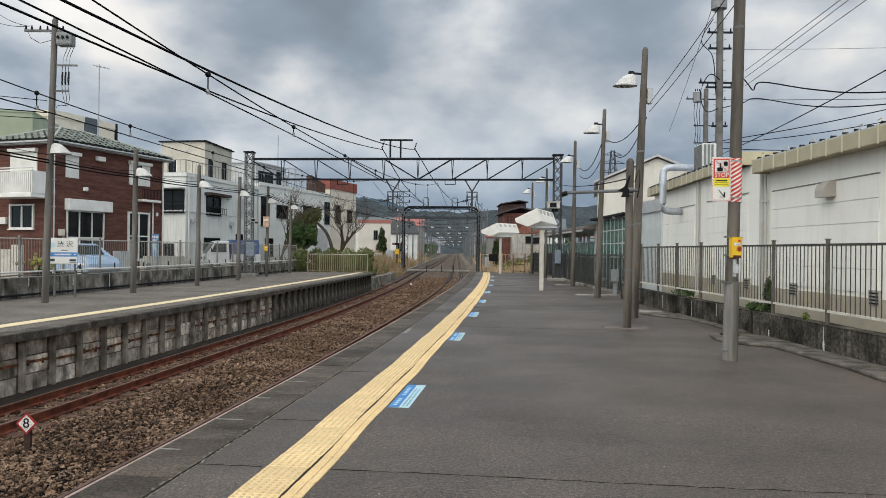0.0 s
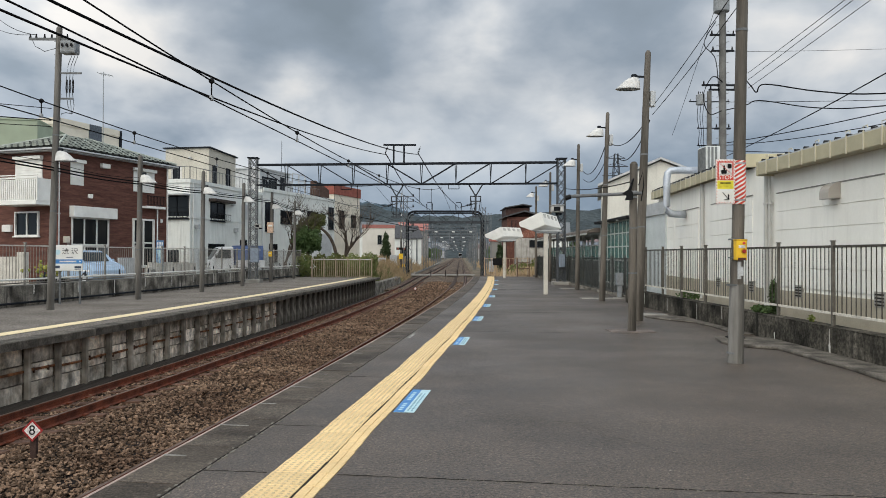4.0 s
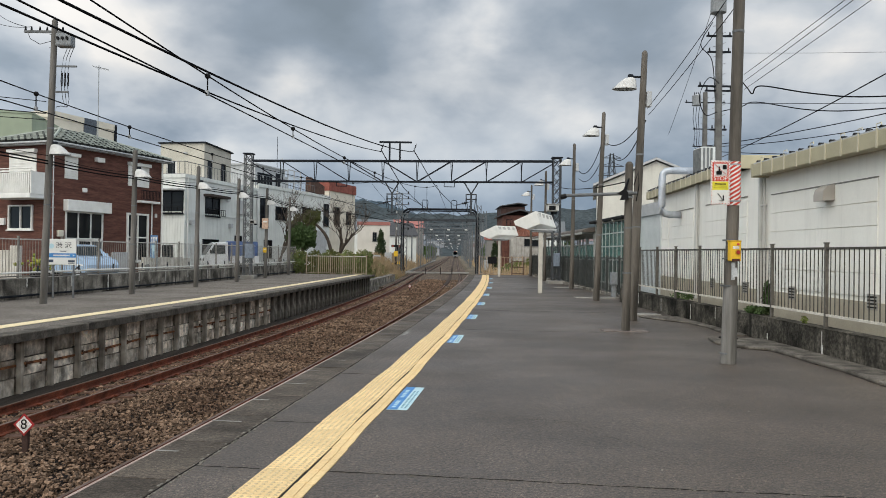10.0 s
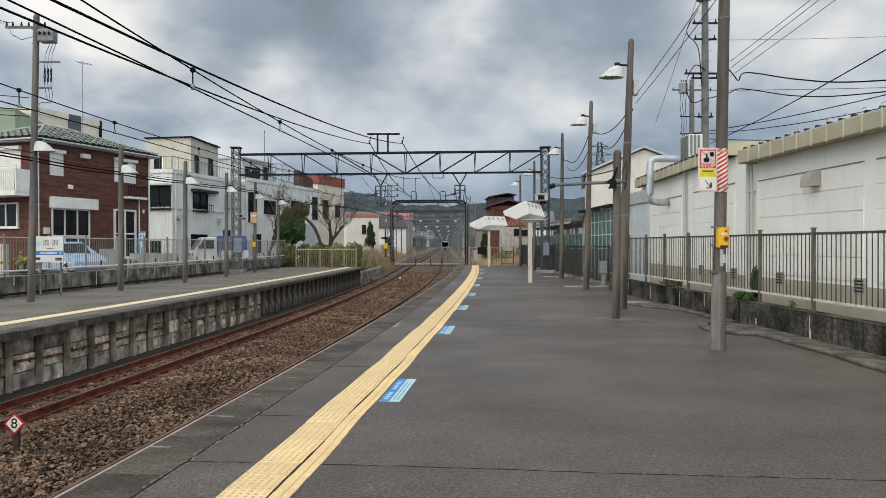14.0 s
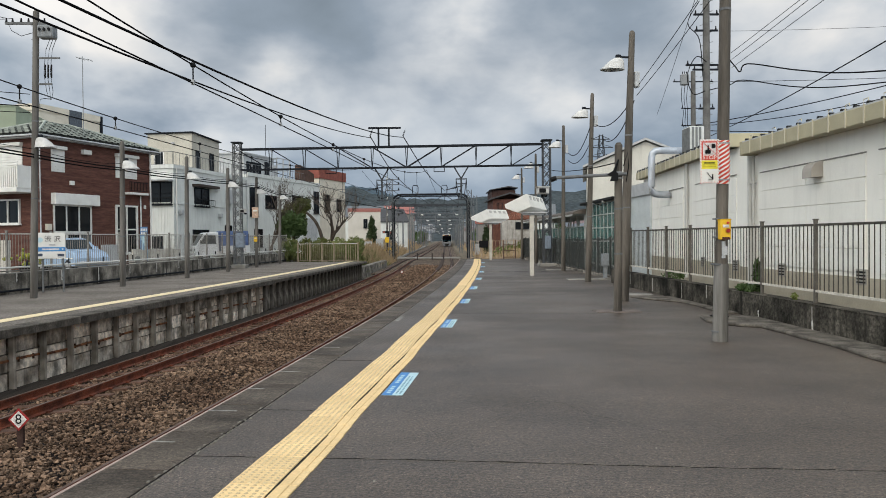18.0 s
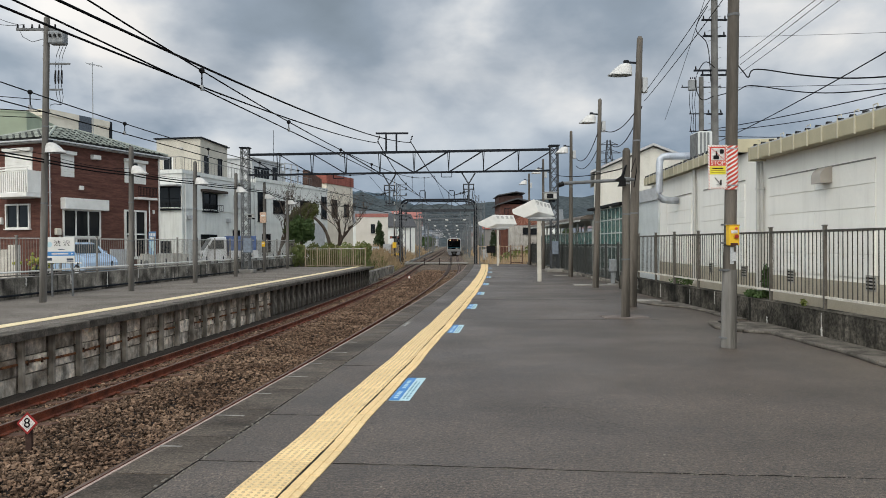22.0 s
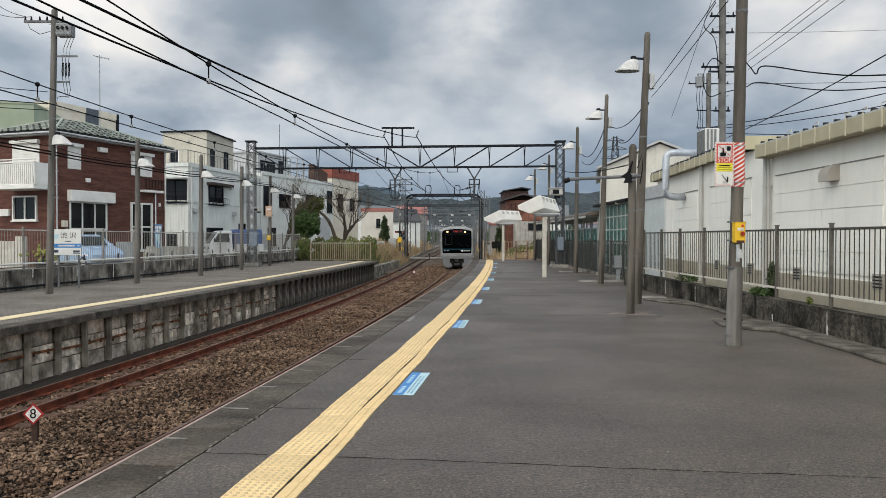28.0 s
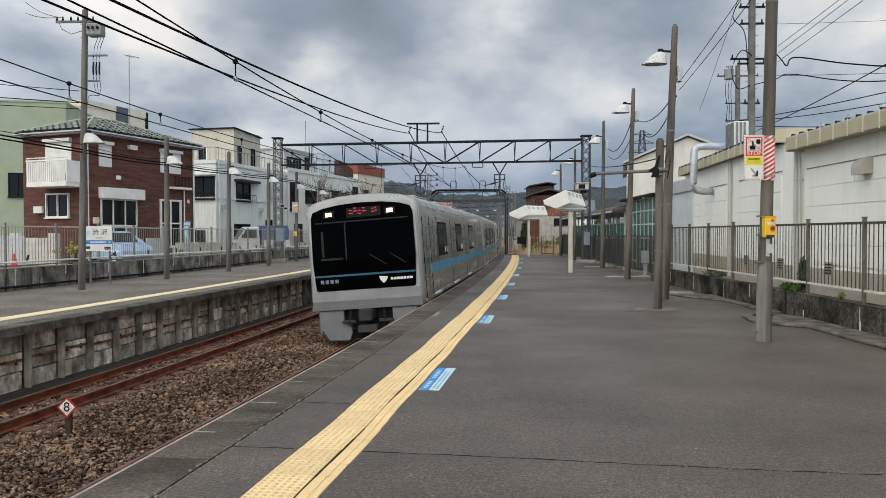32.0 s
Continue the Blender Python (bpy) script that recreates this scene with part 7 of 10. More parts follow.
# ---- utility poles beyond the shed ----
def utility_pole(at, top, r, tanks, arms, label):
    u = thing("utility_pole", label, "utility pole", "utility poles", at=at)
    h = top - at[2]
    part("pole", cyl(BM(), (0, 0, 0), (0, 0, h), r * 1.15, r * 0.85, 14), mat("concrete_pole", (0.165, 0.160, 0.152), (0.10, 0.097, 0.092), 2.0, 0.85, 0.15), u)
    for z, w in arms:
        a = part("cross_arm", box(BM(), -w, w, -0.05, 0.05, z - at[2], z - at[2] + 0.07), DARK_STEEL, u)
        for x in (-w + 0.08, w - 0.08):
            part("insulator", cyl(BM(), (x, 0, z - at[2] + 0.09), (x, 0, z - at[2] + 0.22), 0.04, 0.025, 8), BLACK, a)
    for z, x in tanks:
        t = part("transformer", cyl(BM(), (x, 0, z - at[2]), (x, 0, z - at[2] + 0.72), 0.33, None, 16), mat("tank_grey", (0.27, 0.28, 0.29), (0.2, 0.21, 0.22)), u, "grey pole transformer")
        part("lid", cyl(BM(), (x, 0, z - at[2] + 0.72), (x, 0, z - at[2] + 0.80), 0.35, 0.2, 16), GREY_L, t)
        for k in range(3):
            part("bushing", cyl(BM(), (x - 0.15 + k * 0.15, 0, z - at[2] + 0.77), (x - 0.15 + k * 0.15, 0, z - at[2] + 0.99), 0.05, 0.03, 8), BLACK, t)
    for k in range(int(h / 0.45)):
        part("step_bolt", cyl(BM(), (-r - 0.12, 0, 1.8 + k * 0.45), (r + 0.12, 0, 2.0 + k * 0.45), 0.014, None, 5), GALV, u) if 2.0 + k * 0.45 < h - 0.2 else None
    return u


utility_pole((12.28, 32.0, -0.4), 13.6, 0.16, ((12.35, -0.05),), ((9.1, 0.9), (10.6, 0.5), (11.3, 0.55), (8.9, 0.6), (7.2, 0.35)), "grey concrete utility pole with transformer, cross arms and step bolts")
utility_pole((20.1, 55.0, -0.5), 14.0, 0.20, ((13.0, -0.65),), ((13.2, 1.5), (11.2, 0.9), (9.9, 0.9)), "far concrete utility pole with a transformer")
for k in range(3):
    wire([(19.2 + 0.22 * k, 54.8, 13.0), (19.1 + 0.2 * k, 54.7, 12.0), (19.25 + 0.16 * k, 54.7, 10.9), (19.2 + 0.18 * k, 54.7, 10.0), (19.6 + 0.1 * k, 54.7, 9.3), (20.0, 54.8, 9.9)], 0.02, group="street cables")
wire([(13.09, 31.9, 9.54), (12.95, 30.6, 8.75), (12.91, 30.0, 8.39), (12.81, 29.0, 8.48), (13.6, 26.5, 7.65), (14.44, 24.0, 7.02), (16.0, 18.0, 6.1)], 0.026, group="street cables")
wire([(12.3, 31.9, 8.0), (13.09, 31.5, 8.16), (12.85, 29.5, 7.94), (13.8, 27.0, 7.15), (14.44, 24.0, 6.61), (16.0, 18.0, 6.0)], 0.021, group="street cables")
wire([(12.3, 31.9, 9.2), (11.7, 31.6, 9.4), (11.3, 31.6, 8.6), (11.55, 31.6, 7.8), (12.2, 31.9, 8.0)], 0.02, group="street cables")
wire([(11.95, 31.9, 11.9), (11.4, 31.8, 10.9), (11.9, 31.8, 10.2), (12.05, 31.8, 8.6)], 0.02, group="street cables")
for a, b in (((12.97, 31.0, 9.42), (11.82, 22.0, 9.19)), ((12.98, 31.0, 9.13), (12.07, 22.0, 9.19)), ((12.98, 31.0, 8.78), (12.58, 22.0, 9.19))):
    a, b = Vector(a), Vector(b)
    wire(wire_pts(a, b + (b - a) * 0.8, 0.03), 0.011, group="street cables")
for a, b, sag, r in (((20.1, 55.0, 8.6), (16.84, 24.0, 9.0), 0.25, 0.026), ((20.1, 55.0, 9.95), (26.0, 38.0, 9.9), 0.2, 0.03), ((20.1, 55.0, 9.9), (24.9, 38.0, 8.96), 0.3, 0.026), ((20.1, 55.0, 9.6), (40.0, 50.0, 9.8), 0.5, 0.03),
                     ((20.1, 55, 13.2), (60, 48, 13.5), 0.4, 0.02), ((18.91, 60.0, 11.54), (14.0, 36.0, 15.6), 0.2, 0.014), ((12.28, 32.0, 10.6), (30.0, 28.0, 10.4), 0.2, 0.008),
                     ((5.44, 19.0, 5.51), (4.95, 11.6, 6.35), 0.05, 0.008), ((5.47, 19.0, 5.34), (4.95, 11.6, 6.0), 0.05, 0.008), ((6.25, 27.0, 5.80), (5.33, 19.0, 5.22), 0.30, 0.014), ((6.5, 27.0, 5.28), (5.4, 19.0, 5.2), 0.45, 0.014),
                     ((6.94, 35.8, 5.76), (6.02, 27.0, 5.66), 0.45, 0.016), ((6.94, 35.8, 5.4), (6.1, 27.0, 5.3), 0.45, 0.014), ((4.3, 16.3, 3.35), (6.9, 46, 6.2), 0.3, 0.014)):
    wire(wire_pts(a, b, sag), r, "black cable strung between poles", group="street cables")

# far pylon
py = thing("pylon", "far lattice steel transmission tower", "pylon", at=(95.4, 400, -1))
for sx in (-1, 1):
    for sy in (-1, 1):
        part("leg", bar(BM(), (sx * 5, sy * 5, 0), (sx * 0.8, sy * 0.8, 58), 0.35), FAR_STEEL, py)
for k in range(12):
    z0, z1 = 4.6 * k, 4.6 * (k + 1)
    w0, w1 = 5 - 4.2 * z0 / 58, 5 - 4.2 * z1 / 58
    part("brace", bar(BM(), (-w0, -w0, z0), (w1, -w1, z1), 0.25), FAR_STEEL, py)
    part("brace", bar(BM(), (w0, -w0, z0), (-w1, -w1, z1), 0.25), FAR_STEEL, py)
for z, w in ((46, 7.5), (51, 6.5), (55.5, 5.0)):
    part("cross_arm", bar(BM(), (-w, 0, z), (w, 0, z), 0.4), FAR_STEEL, py)
    for s in (-1, 1):
        part("brace", bar(BM(), (s * w, 0, z), (0, 0, z + 2), 0.25), FAR_STEEL, py)


# ---- things on the platform ----
def build_warning_sign():
    s = thing("warning_sign", "red, yellow and white warning sign with striped border on the pole", "sign", at=(4.72, 11.44, 2.85))
    # flat sheet beside the pole, faces the camera
    part("board", box(BM(), -0.44, -0.14, -0.012, 0.0, -0.345, 0.345, 0.003), WHITE_P, s)
    part("red_field", box(BM(), -0.415, -0.165, -0.016, -0.012, 0.02, 0.315), RED_P, s)
    part("pictogram", box(BM(), -0.395, -0.185, -0.019, -0.016, 0.105, 0.295), mat("sign_white", (0.75, 0.72, 0.70)), s)
    part("yellow_field", box(BM(), -0.415, -0.165, -0.016, -0.012, -0.115, 0.015), SIGN_Y, s)
    bm = BM()
    box(bm, -0.26, -0.20, -0.022, -0.019, 0.205, 0.275, 0.01)
    part("train_symbol", bm, BLACK, s)
    bm = box(BM(), -0.36, -0.275, -0.022, -0.019, 0.12, 0.18, 0.008)
    box(bm, -0.325, -0.30, -0.022, -0.019, 0.17, 0.25, 0.004)
    part("pointing_shape", bm, BLACK, s)
    part("slash", bar(BM(), (-0.385, -0.023, 0.285), (-0.195, -0.023, 0.115), 0.018, 0.003), RED_P, s)
    text_part("stop_word", "STOP", 0.092, WHITE_P, s, pose(-0.29, -0.018, 0.062, 90, 0, 0))
    for k, z in enumerate((-0.02, -0.055, -0.085)):
        part("text_bar", box(BM(), -0.395 + 0.02 * (k == 0), -0.185 - 0.02 * (k == 0), -0.018, -0.016, z - (0.012 if k == 0 else 0.004), z + 0.006), BLACK if k == 0 else mat("text_olive", (0.35, 0.30, 0.03)), s)
    # arrow down to the right
    bm = bar(BM(), (-0.335, -0.018, -0.165), (-0.255, -0.018, -0.265), 0.022, 0.004)
    bar(bm, (-0.243, -0.018, -0.20), (-0.243, -0.018, -0.285), 0.022, 0.004)
    bar(bm, (-0.315, -0.018, -0.278), (-0.235, -0.018, -0.278), 0.022, 0.004)
    part("arrow", bm, BLACK, s)
    for k in range(15):
        z = -0.33 + k * 0.047
        for x0, x1 in ((-0.438, -0.418), (-0.162, -0.142)):
            part("stripe", bar(BM(), (x0, -0.0145, z), (x1, -0.0145, z - 0.022), 0.018, 0.003), RED_P, s)
    for k in range(6):
        for z in (0.328, -0.328):
            x = -0.40 + k * 0.045
            part("stripe", bar(BM(), (x, -0.0145, z + 0.012), (x + 0.02, -0.0145, z - 0.012), 0.018, 0.003), RED_P, s)
    # striped sleeve round the pole
    bm = BM()
    r, n = 0.104, 20
    lo = [bm.verts.new((-0.006 + r * math.sin(a), 0.17 - r * math.cos(a), -0.345)) for a in (math.pi * (k / n - 0.5) * 1.15 for k in range(n + 1))]
    hi = [bm.verts.new((-0.006 + r * math.sin(a), 0.17 - r * math.cos(a), 0.345)) for a in (math.pi * (k / n - 0.5) * 1.15 for k in range(n + 1))]
    for k in range(n):
        bm.faces.new((lo[k], lo[k + 1], hi[k + 1], hi[k]))
    part("sleeve", bm, WHITE_P, s, "white sleeve with red slanting stripes")
    r = 0.1055
    for q in range(11):
        z0 = -0.345 + q * 0.069
        bm = BM()
        a0, a1, m = -0.5 * math.pi, 0.5 * math.pi, 12
        L, H = [], []
        for k in range(m + 1):
            a = a0 + (a1 - a0) * k / m
            zc = z0 + 0.20 * (k / m)
            for row, dz in ((L, 0.0), (H, 0.038)):
                zz = min(0.345, max(-0.345, zc + dz - 0.10))
                row.append(bm.verts.new((-0.006 + r * math.sin(a), 0.17 - r * math.cos(a), zz)))
        for k in range(m):
            if abs(L[k].co.z - H[k].co.z) + abs(L[k + 1].co.z - H[k + 1].co.z) > 1e-4:
                bm.faces.new((L[k], L[k + 1], H[k + 1], H[k]))
        part("stripe", bm, RED_P, s)
    for z in (-0.28, 0.30):
        part("strap", cyl(BM(), (-0.006, 0.17, z - 0.012), (-0.006, 0.17, z + 0.012), 0.108, None, 20), GALV, s)


build_warning_sign()

bx = thing("emergency_button_box", "yellow emergency stop button box strapped to the pole", "button box", at=(4.655, 11.42, 1.784))
part("case", box(BM(), -0.082, 0.082, -0.07, 0.06, -0.16, 0.16, 0.012), YELLOW_P, bx)
part("lamp", cyl(BM(), (0.03, -0.07, 0.105), (0.03, -0.10, 0.105), 0.020, 0.014, 12), RED_P, bx, "small red lamp")
part("lid_edge", box(BM(), -0.086, 0.086, -0.075, 0.06, 0.145, 0.165, 0.004), mat("box_amber", (0.62, 0.36, 0.02)), bx)
part("button_ring", cyl(BM(), (0.03, -0.069, -0.02), (0.03, -0.078, -0.02), 0.044, None, 16), mat("box_amber", (0.62, 0.36, 0.02)), bx)
part("button", cyl(BM(), (0.03, -0.07, -0.02), (0.03, -0.095, -0.02), 0.030, None, 16), mat("button_red", (0.36, 0.03, 0.02)), bx, "dark red push button")
part("label_plate", box(BM(), -0.05, 0.05, -0.074, -0.07, 0.03, 0.075), mat("sign_white", (0.75, 0.72, 0.70)), bx)
part("lower_label", box(BM(), -0.06, 0.06, -0.074, -0.07, -0.16, -0.12), mat("dark_brown", (0.08, 0.03, 0.02)), bx)
part("conduit", tube(BM(), [(-0.01, 0.0, -0.18), (-0.01, 0.0, -0.45)], 0.03, 8), GREY_L, bx)
part("tag", box(BM(), -0.045, 0.035, -0.04, -0.03, -0.40, -0.26), GREY_L, bx)
for z in (0.17, -0.12, -0.55, -1.62):
    part("strap", cyl(BM(), (0.0 - 0.03 * (z < -0.5), 0.19, z - 0.012), (0.0 - 0.03 * (z < -0.5), 0.19, z + 0.012), 0.105, None, 18), MID_STEEL, bx)

# cross arm on the short pole
ca = thing("pole_cross_arm", "galvanised pipe arm with a dark speaker bracket on the short pole", "arm", at=(4.28, 16.34, 3.05))
part("pipe", tube(BM(), [(0.15, -0.13, 0.02), (-1.5, -0.13, -0.06)], 0.038, 10), MID_STEEL, ca)
part("pipe_end", tube(BM(), [(-1.42, -0.13, -0.06), (-1.54, -0.13, -0.10)], 0.055, 8), BLACK, ca)
part("bracket", prism(BM(), [(-0.30, 0.0), (-0.14, 0.10), (-0.05, 0.34), (-0.02, 0.34), (-0.09, 0.07), (-0.05, 0.03), (-0.05, -0.13), (-0.22, -0.14), (-0.18, -0.04)], -0.17, -0.10, "y"), BLACK, ca, "dark angular bracket")
for z in (0.06, -0.06):
    part("strap", cyl(BM(), (0, 0, z - 0.02), (0, 0, z + 0.02), 0.098, None, 14), GALV, ca)
part("cable", tube(BM(), [(0.1, -0.05, 0.2), (0.2, -0.05, 0.5), (0.22, -0.05, 0.2), (0.16, -0.05, -0.15)], 0.012, 5), WIRE, ca)
tagged(part("pole_footing", box(BM(), 3.75, 4.75, 16.15, 16.75, -0.05, 0.015, 0.006), mat("pinkish_concrete", (0.185, 0.152, 0.138), (0.125, 0.105, 0.095), 3.0, 0.9, 0.3), None), "pinkish concrete patch round the pole foot", "footing", kind="structure")
for x, y, w, d in ((5.95, 20.9, 0.9, 0.5), (6.25, 28.6, 1.6, 0.5), (6.7, 37.0, 1.4, 0.6)):
    tagged(part("drain_cover", box(BM(), x - w / 2, x + w / 2, y - d / 2, y + d / 2, -0.05, 0.03, 0.01), CONCRETE, None), "pale concrete drain slab at the platform's back edge", "drain cover", kind="structure")

cab = thing("relay_cabinet", "small grey metal relay cabinet on a post", "cabinet", at=(7.05, 29.0, 0))
part("case", box(BM(), -0.13, 0.13, -0.12, 0.12, 0.5, 1.0, 0.015), mat("cabinet_grey", (0.26, 0.275, 0.29)), cab)
part("door", box(BM(), -0.11, 0.11, -0.135, -0.12, 0.53, 0.97, 0.005), mat("cabinet_grey", (0.26, 0.275, 0.29)), cab)
part("post", box(BM(), -0.07, 0.07, -0.07, 0.07, 0.0, 0.5), mat("cabinet_grey", (0.26, 0.275, 0.29)), cab)
part("base", box(BM(), -0.2, 0.2, -0.18, 0.18, 0.0, 0.04), CONCRETE, cab)


def monitor_hood(at, s, label, post_mat, push_to=(0.80, 0.75, -0.14)):
    """A tilted white hood that shades the monitors for the train crew, on a post."""
    h = thing("monitor_hood", label, "monitor hood", "monitor hoods", at=at)
    part("post", box(BM(), -0.085, 0.085, -0.085, 0.085, 0, 2.72, 0.01), post_mat, h)
    part("bracket", box(BM(), -0.40 * s, 0.5 * s, -0.12, 0.12, 2.62, 2.70, 0.01), GALV, h)
    # hood: a deep box pushed back at a slant, visor towards the rails
    prof = [(-1.21, 3.08), (-0.27, 3.53), (-0.06, 2.98), (-0.67, 2.73), (-1.16, 2.91)]
    push = Vector(push_to) * s
    bm = BM()
    f0 = [bm.verts.new((x * s, -0.35 * s, 2.72 + (z - 2.72) * s)) for x, z in prof]
    f1 = [bm.verts.new(v.co + push) for v in f0]
    bm.faces.new(f0)
    bm.faces.new(f1[::-1])
    for i in range(5):
        bm.faces.new((f0[i], f0[(i + 1) % 5], f1[(i + 1) % 5], f1[i]))
    bmesh.ops.bevel(bm, geom=bm.edges[:], offset=0.015, segments=1, affect="EDGES", profile=0.5)
    hood = part("hood", bm, WHITE_P, h, "white painted sheet hood")
    hi, lo = Vector((-0.27 * s, -0.35 * s, 2.72 + 0.81 * s)), Vector((-0.06 * s, -0.35 * s, 2.72 + 0.26 * s))
    nrm = push.cross(lo - hi).normalized()
    if nrm.y > 0:
        nrm = -nrm
    for k in range(4):
        a, b = 0.10 + k * 0.23, 0.21 + k * 0.23
        q = [hi + push * a + (lo - hi) * 0.14, hi + push * b + (lo - hi) * 0.14, hi + push * b + (lo - hi) * 0.42, hi + push * a + (lo - hi) * 0.42]
        bm = BM()
        v0 = [bm.verts.new(p + nrm * 0.002) for p in q]
        v1 = [bm.verts.new(p + nrm * (0.05 if i < 2 else 0.012)) for i, p in enumerate(q)]
        bm.faces.new(v1)
        bm.faces.new(v0[::-1])
        for i in range(4):
            bm.faces.new((v0[i], v0[(i + 1) % 4], v1[(i + 1) % 4], v1[i]))
        part("louvre", bm, mat("louvre_grey", (0.58, 0.575, 0.56)), hood)
    part("tray", box(BM(), -0.45 * s, 0.65 * s, -0.2 * s, 0.35 * s, 2.70, 2.76), GREY_L, h)
    return h


monitor_hood((4.5, 31.56, 0), 1.0, "white sheet-metal monitor hood on a cream post", mat("cream_post", (0.56, 0.53, 0.47), (0.47, 0.44, 0.39), 3.0, 0.7))
monitor_hood((4.61, 53.4, 0), 1.22, "white sheet-metal monitor hood on a cream post", mat("cream_post", (0.56, 0.53, 0.47)), (1.22, 0.4, -0.03))
tagged(part("notice_panel", box(BM(), 4.05, 4.75, 57.22, 57.30, 0.88, 1.42, 0.01), BLACK, None), "black notice panel on the end fence", "panel")

# surveillance cameras on the gantry's columns
for at, sgn, lab in (((6.55, 41.6, 4.3), -1, "white box camera on the gantry column"), ((-10.7, 43.2, 3.35), 1, "white round camera on the gantry column")):
    c = thing("surveillance_camera", lab, "camera housing", "gantry cameras", at=at)
    c.scale = (1, 1, 1) if sgn < 0 else (0.55, 0.55, 0.55)
    part("housing", box(BM(), -0.32, 0.32, -0.55, 0.2, -0.2, 0.18, 0.04), LAMP_W, c)
    part("lens_window", box(BM(), -0.25, 0.12, -0.57, -0.55, -0.14, 0.10), BLACK, c)
    part("hood", box(BM(), -0.36, 0.36, -0.62, 0.22, 0.18, 0.21), LAMP_W, c)
    part("bracket", box(BM(), -0.04, 0.3, 0.1, 0.18, -0.35, -0.18), DARK_STEEL, c)
jb = thing("junction_box", "blue-grey junction box on the gantry column", "box", at=(-10.95, 43.25, 1.6))
part("case", box(BM(), -0.24, 0.24, -0.15, 0.12, -0.40, 0.45, 0.02), mat("blue_grey", (0.22, 0.26, 0.32)), jb)
part("door", box(BM(), -0.21, 0.21, -0.165, -0.15, -0.36, 0.41, 0.005), mat("blue_grey", (0.22, 0.26, 0.32)), jb)
jb2 = thing("junction_box", "blue-grey junction box on the gantry column", "box", at=(6.9, 41.55, 1.35))
part("case", box(BM(), -0.22, 0.12, -0.1, 0.12, -0.35, 0.4, 0.02), mat("blue_grey", (0.22, 0.26, 0.32)), jb2)
part("door", box(BM(), -0.19, 0.09, -0.115, -0.1, -0.32, 0.37, 0.005), mat("blue_grey", (0.22, 0.26, 0.32)), jb2)


def end_fence(name, pts, z1, label, material, pitch):
    picket_fence(name, pts, 0.05, z1, label, material, pitch, 0.09, True, (0.05, -0.03), 0.03, RAIL_W if "yellow" in label else None)


CREAM_OLD = mat("rusty_cream", (0.50, 0.41, 0.31), (0.30, 0.21, 0.14), 4.0, 0.8, 0.2, streak=0.5, streak_col=(0.12, 0.06, 0.03))
end_fence("end_fence", [(3.4 + k * 0.84, 57.35, 0) for k in range(6)], 1.42, "rusty cream timber fence closing the platform's end", CREAM_OLD, 0.26)
gt = thing("end_gate", "brown rusty gate with a slanting brace in the end fence", "gate", at=(5.95, 57.22, 0))
GATE_M = mat("gate_rust", (0.16, 0.10, 0.07), (0.10, 0.06, 0.045), 5.0, 0.85)
for x in (0.0, 0.92):
    part("gate_post", box(BM(), x - 0.04, x + 0.04, -0.03, 0.03, 0.0, 1.45, 0.006), GATE_M, gt)
for z in (0.12, 0.62, 1.08):
    part("gate_rail", box(BM(), 0.04, 0.88, -0.02, 0.02, z - 0.03, z + 0.03), GATE_M, gt)
part("brace", bar(BM(), (-0.75, 0.0, 0.45), (0.0, 0.0, 1.05), 0.05), GATE_M, gt)
gp = [line(-11.7 + k * 0.88, 53.0) for k in range(6)]
end_fence("end_fence", gp, 1.35, "weathered yellow railing closing the far platform's end", mat("faded_yellow", (0.36, 0.30, 0.21), (0.25, 0.20, 0.14), 4.0, 0.7, 0.1, streak=0.3), 0.16)


# ---- markers in the ballast ----
def diamond_marker(at, s, digit, label):
    d = thing("stop_marker", label, "marker", "stop markers", at=at)
    part("post", box(BM(), -0.045 * s, 0.045 * s, -0.03, 0.03, -0.35, 0.50 * s, 0.006), mat("marker_post", (0.055, 0.030, 0.024), (0.035, 0.02, 0.016), 6.0, 0.85), d)
    zc = 0.52 * s
    red = part("plate", prism(BM(), [(-0.155 * s, zc), (0, zc - 0.165 * s), (0.155 * s, zc), (0, zc + 0.165 * s)], -0.05, -0.04, "y"), mat("marker_red", (0.34, 0.030, 0.030), (0.28, 0.025, 0.025)), d, "white diamond plate with a red border")
    part("white_field", prism(BM(), [(-0.118 * s, zc), (0, zc - 0.126 * s), (0.118 * s, zc), (0, zc + 0.126 * s)], -0.054, -0.05, "y"), mat("sign_white", (0.75, 0.72, 0.70)), d)
    if digit:
        text_part("digit", digit, 0.20 * s, BLACK, d, pose(0, -0.056, zc, 90, 0, 0))


diamond_marker((-5.60, 10.16, -1.22), 0.94, "8", "red-edged white diamond marker with the number eight")
diamond_marker((-1.85, 53.0, -1.2), 0.85, "", "small white diamond marker in the ballast")

# ---- station sign and banner on the far side ----
sg = thing("station_sign", "white station name board with a blue band on two posts", "sign", at=(-12.52, 24.7, 0), rz=20)
part("board", box(BM(), -0.44, 0.44, -0.03, 0.03, 1.12, 1.98, 0.008), WHITE_P, sg)
part("band", box(BM(), -0.44, 0.44, -0.034, -0.03, 1.36, 1.50), BLUE_P, sg, "blue band with a white arrow strip")
part("band_strip", box(BM(), -0.25, 0.25, -0.037, -0.034, 1.405, 1.455), mat("sign_white", (0.75, 0.72, 0.70)), sg)
part("arrow", prism(BM(), [(0.34, 1.40), (0.40, 1.43), (0.34, 1.46)], -0.037, -0.034, "y"), WHITE_P, sg)
text_part("name_characters", "渋 沢", 0.215, BLACK, sg, pose(0.06, -0.034, 1.76, 90, 0, 0))
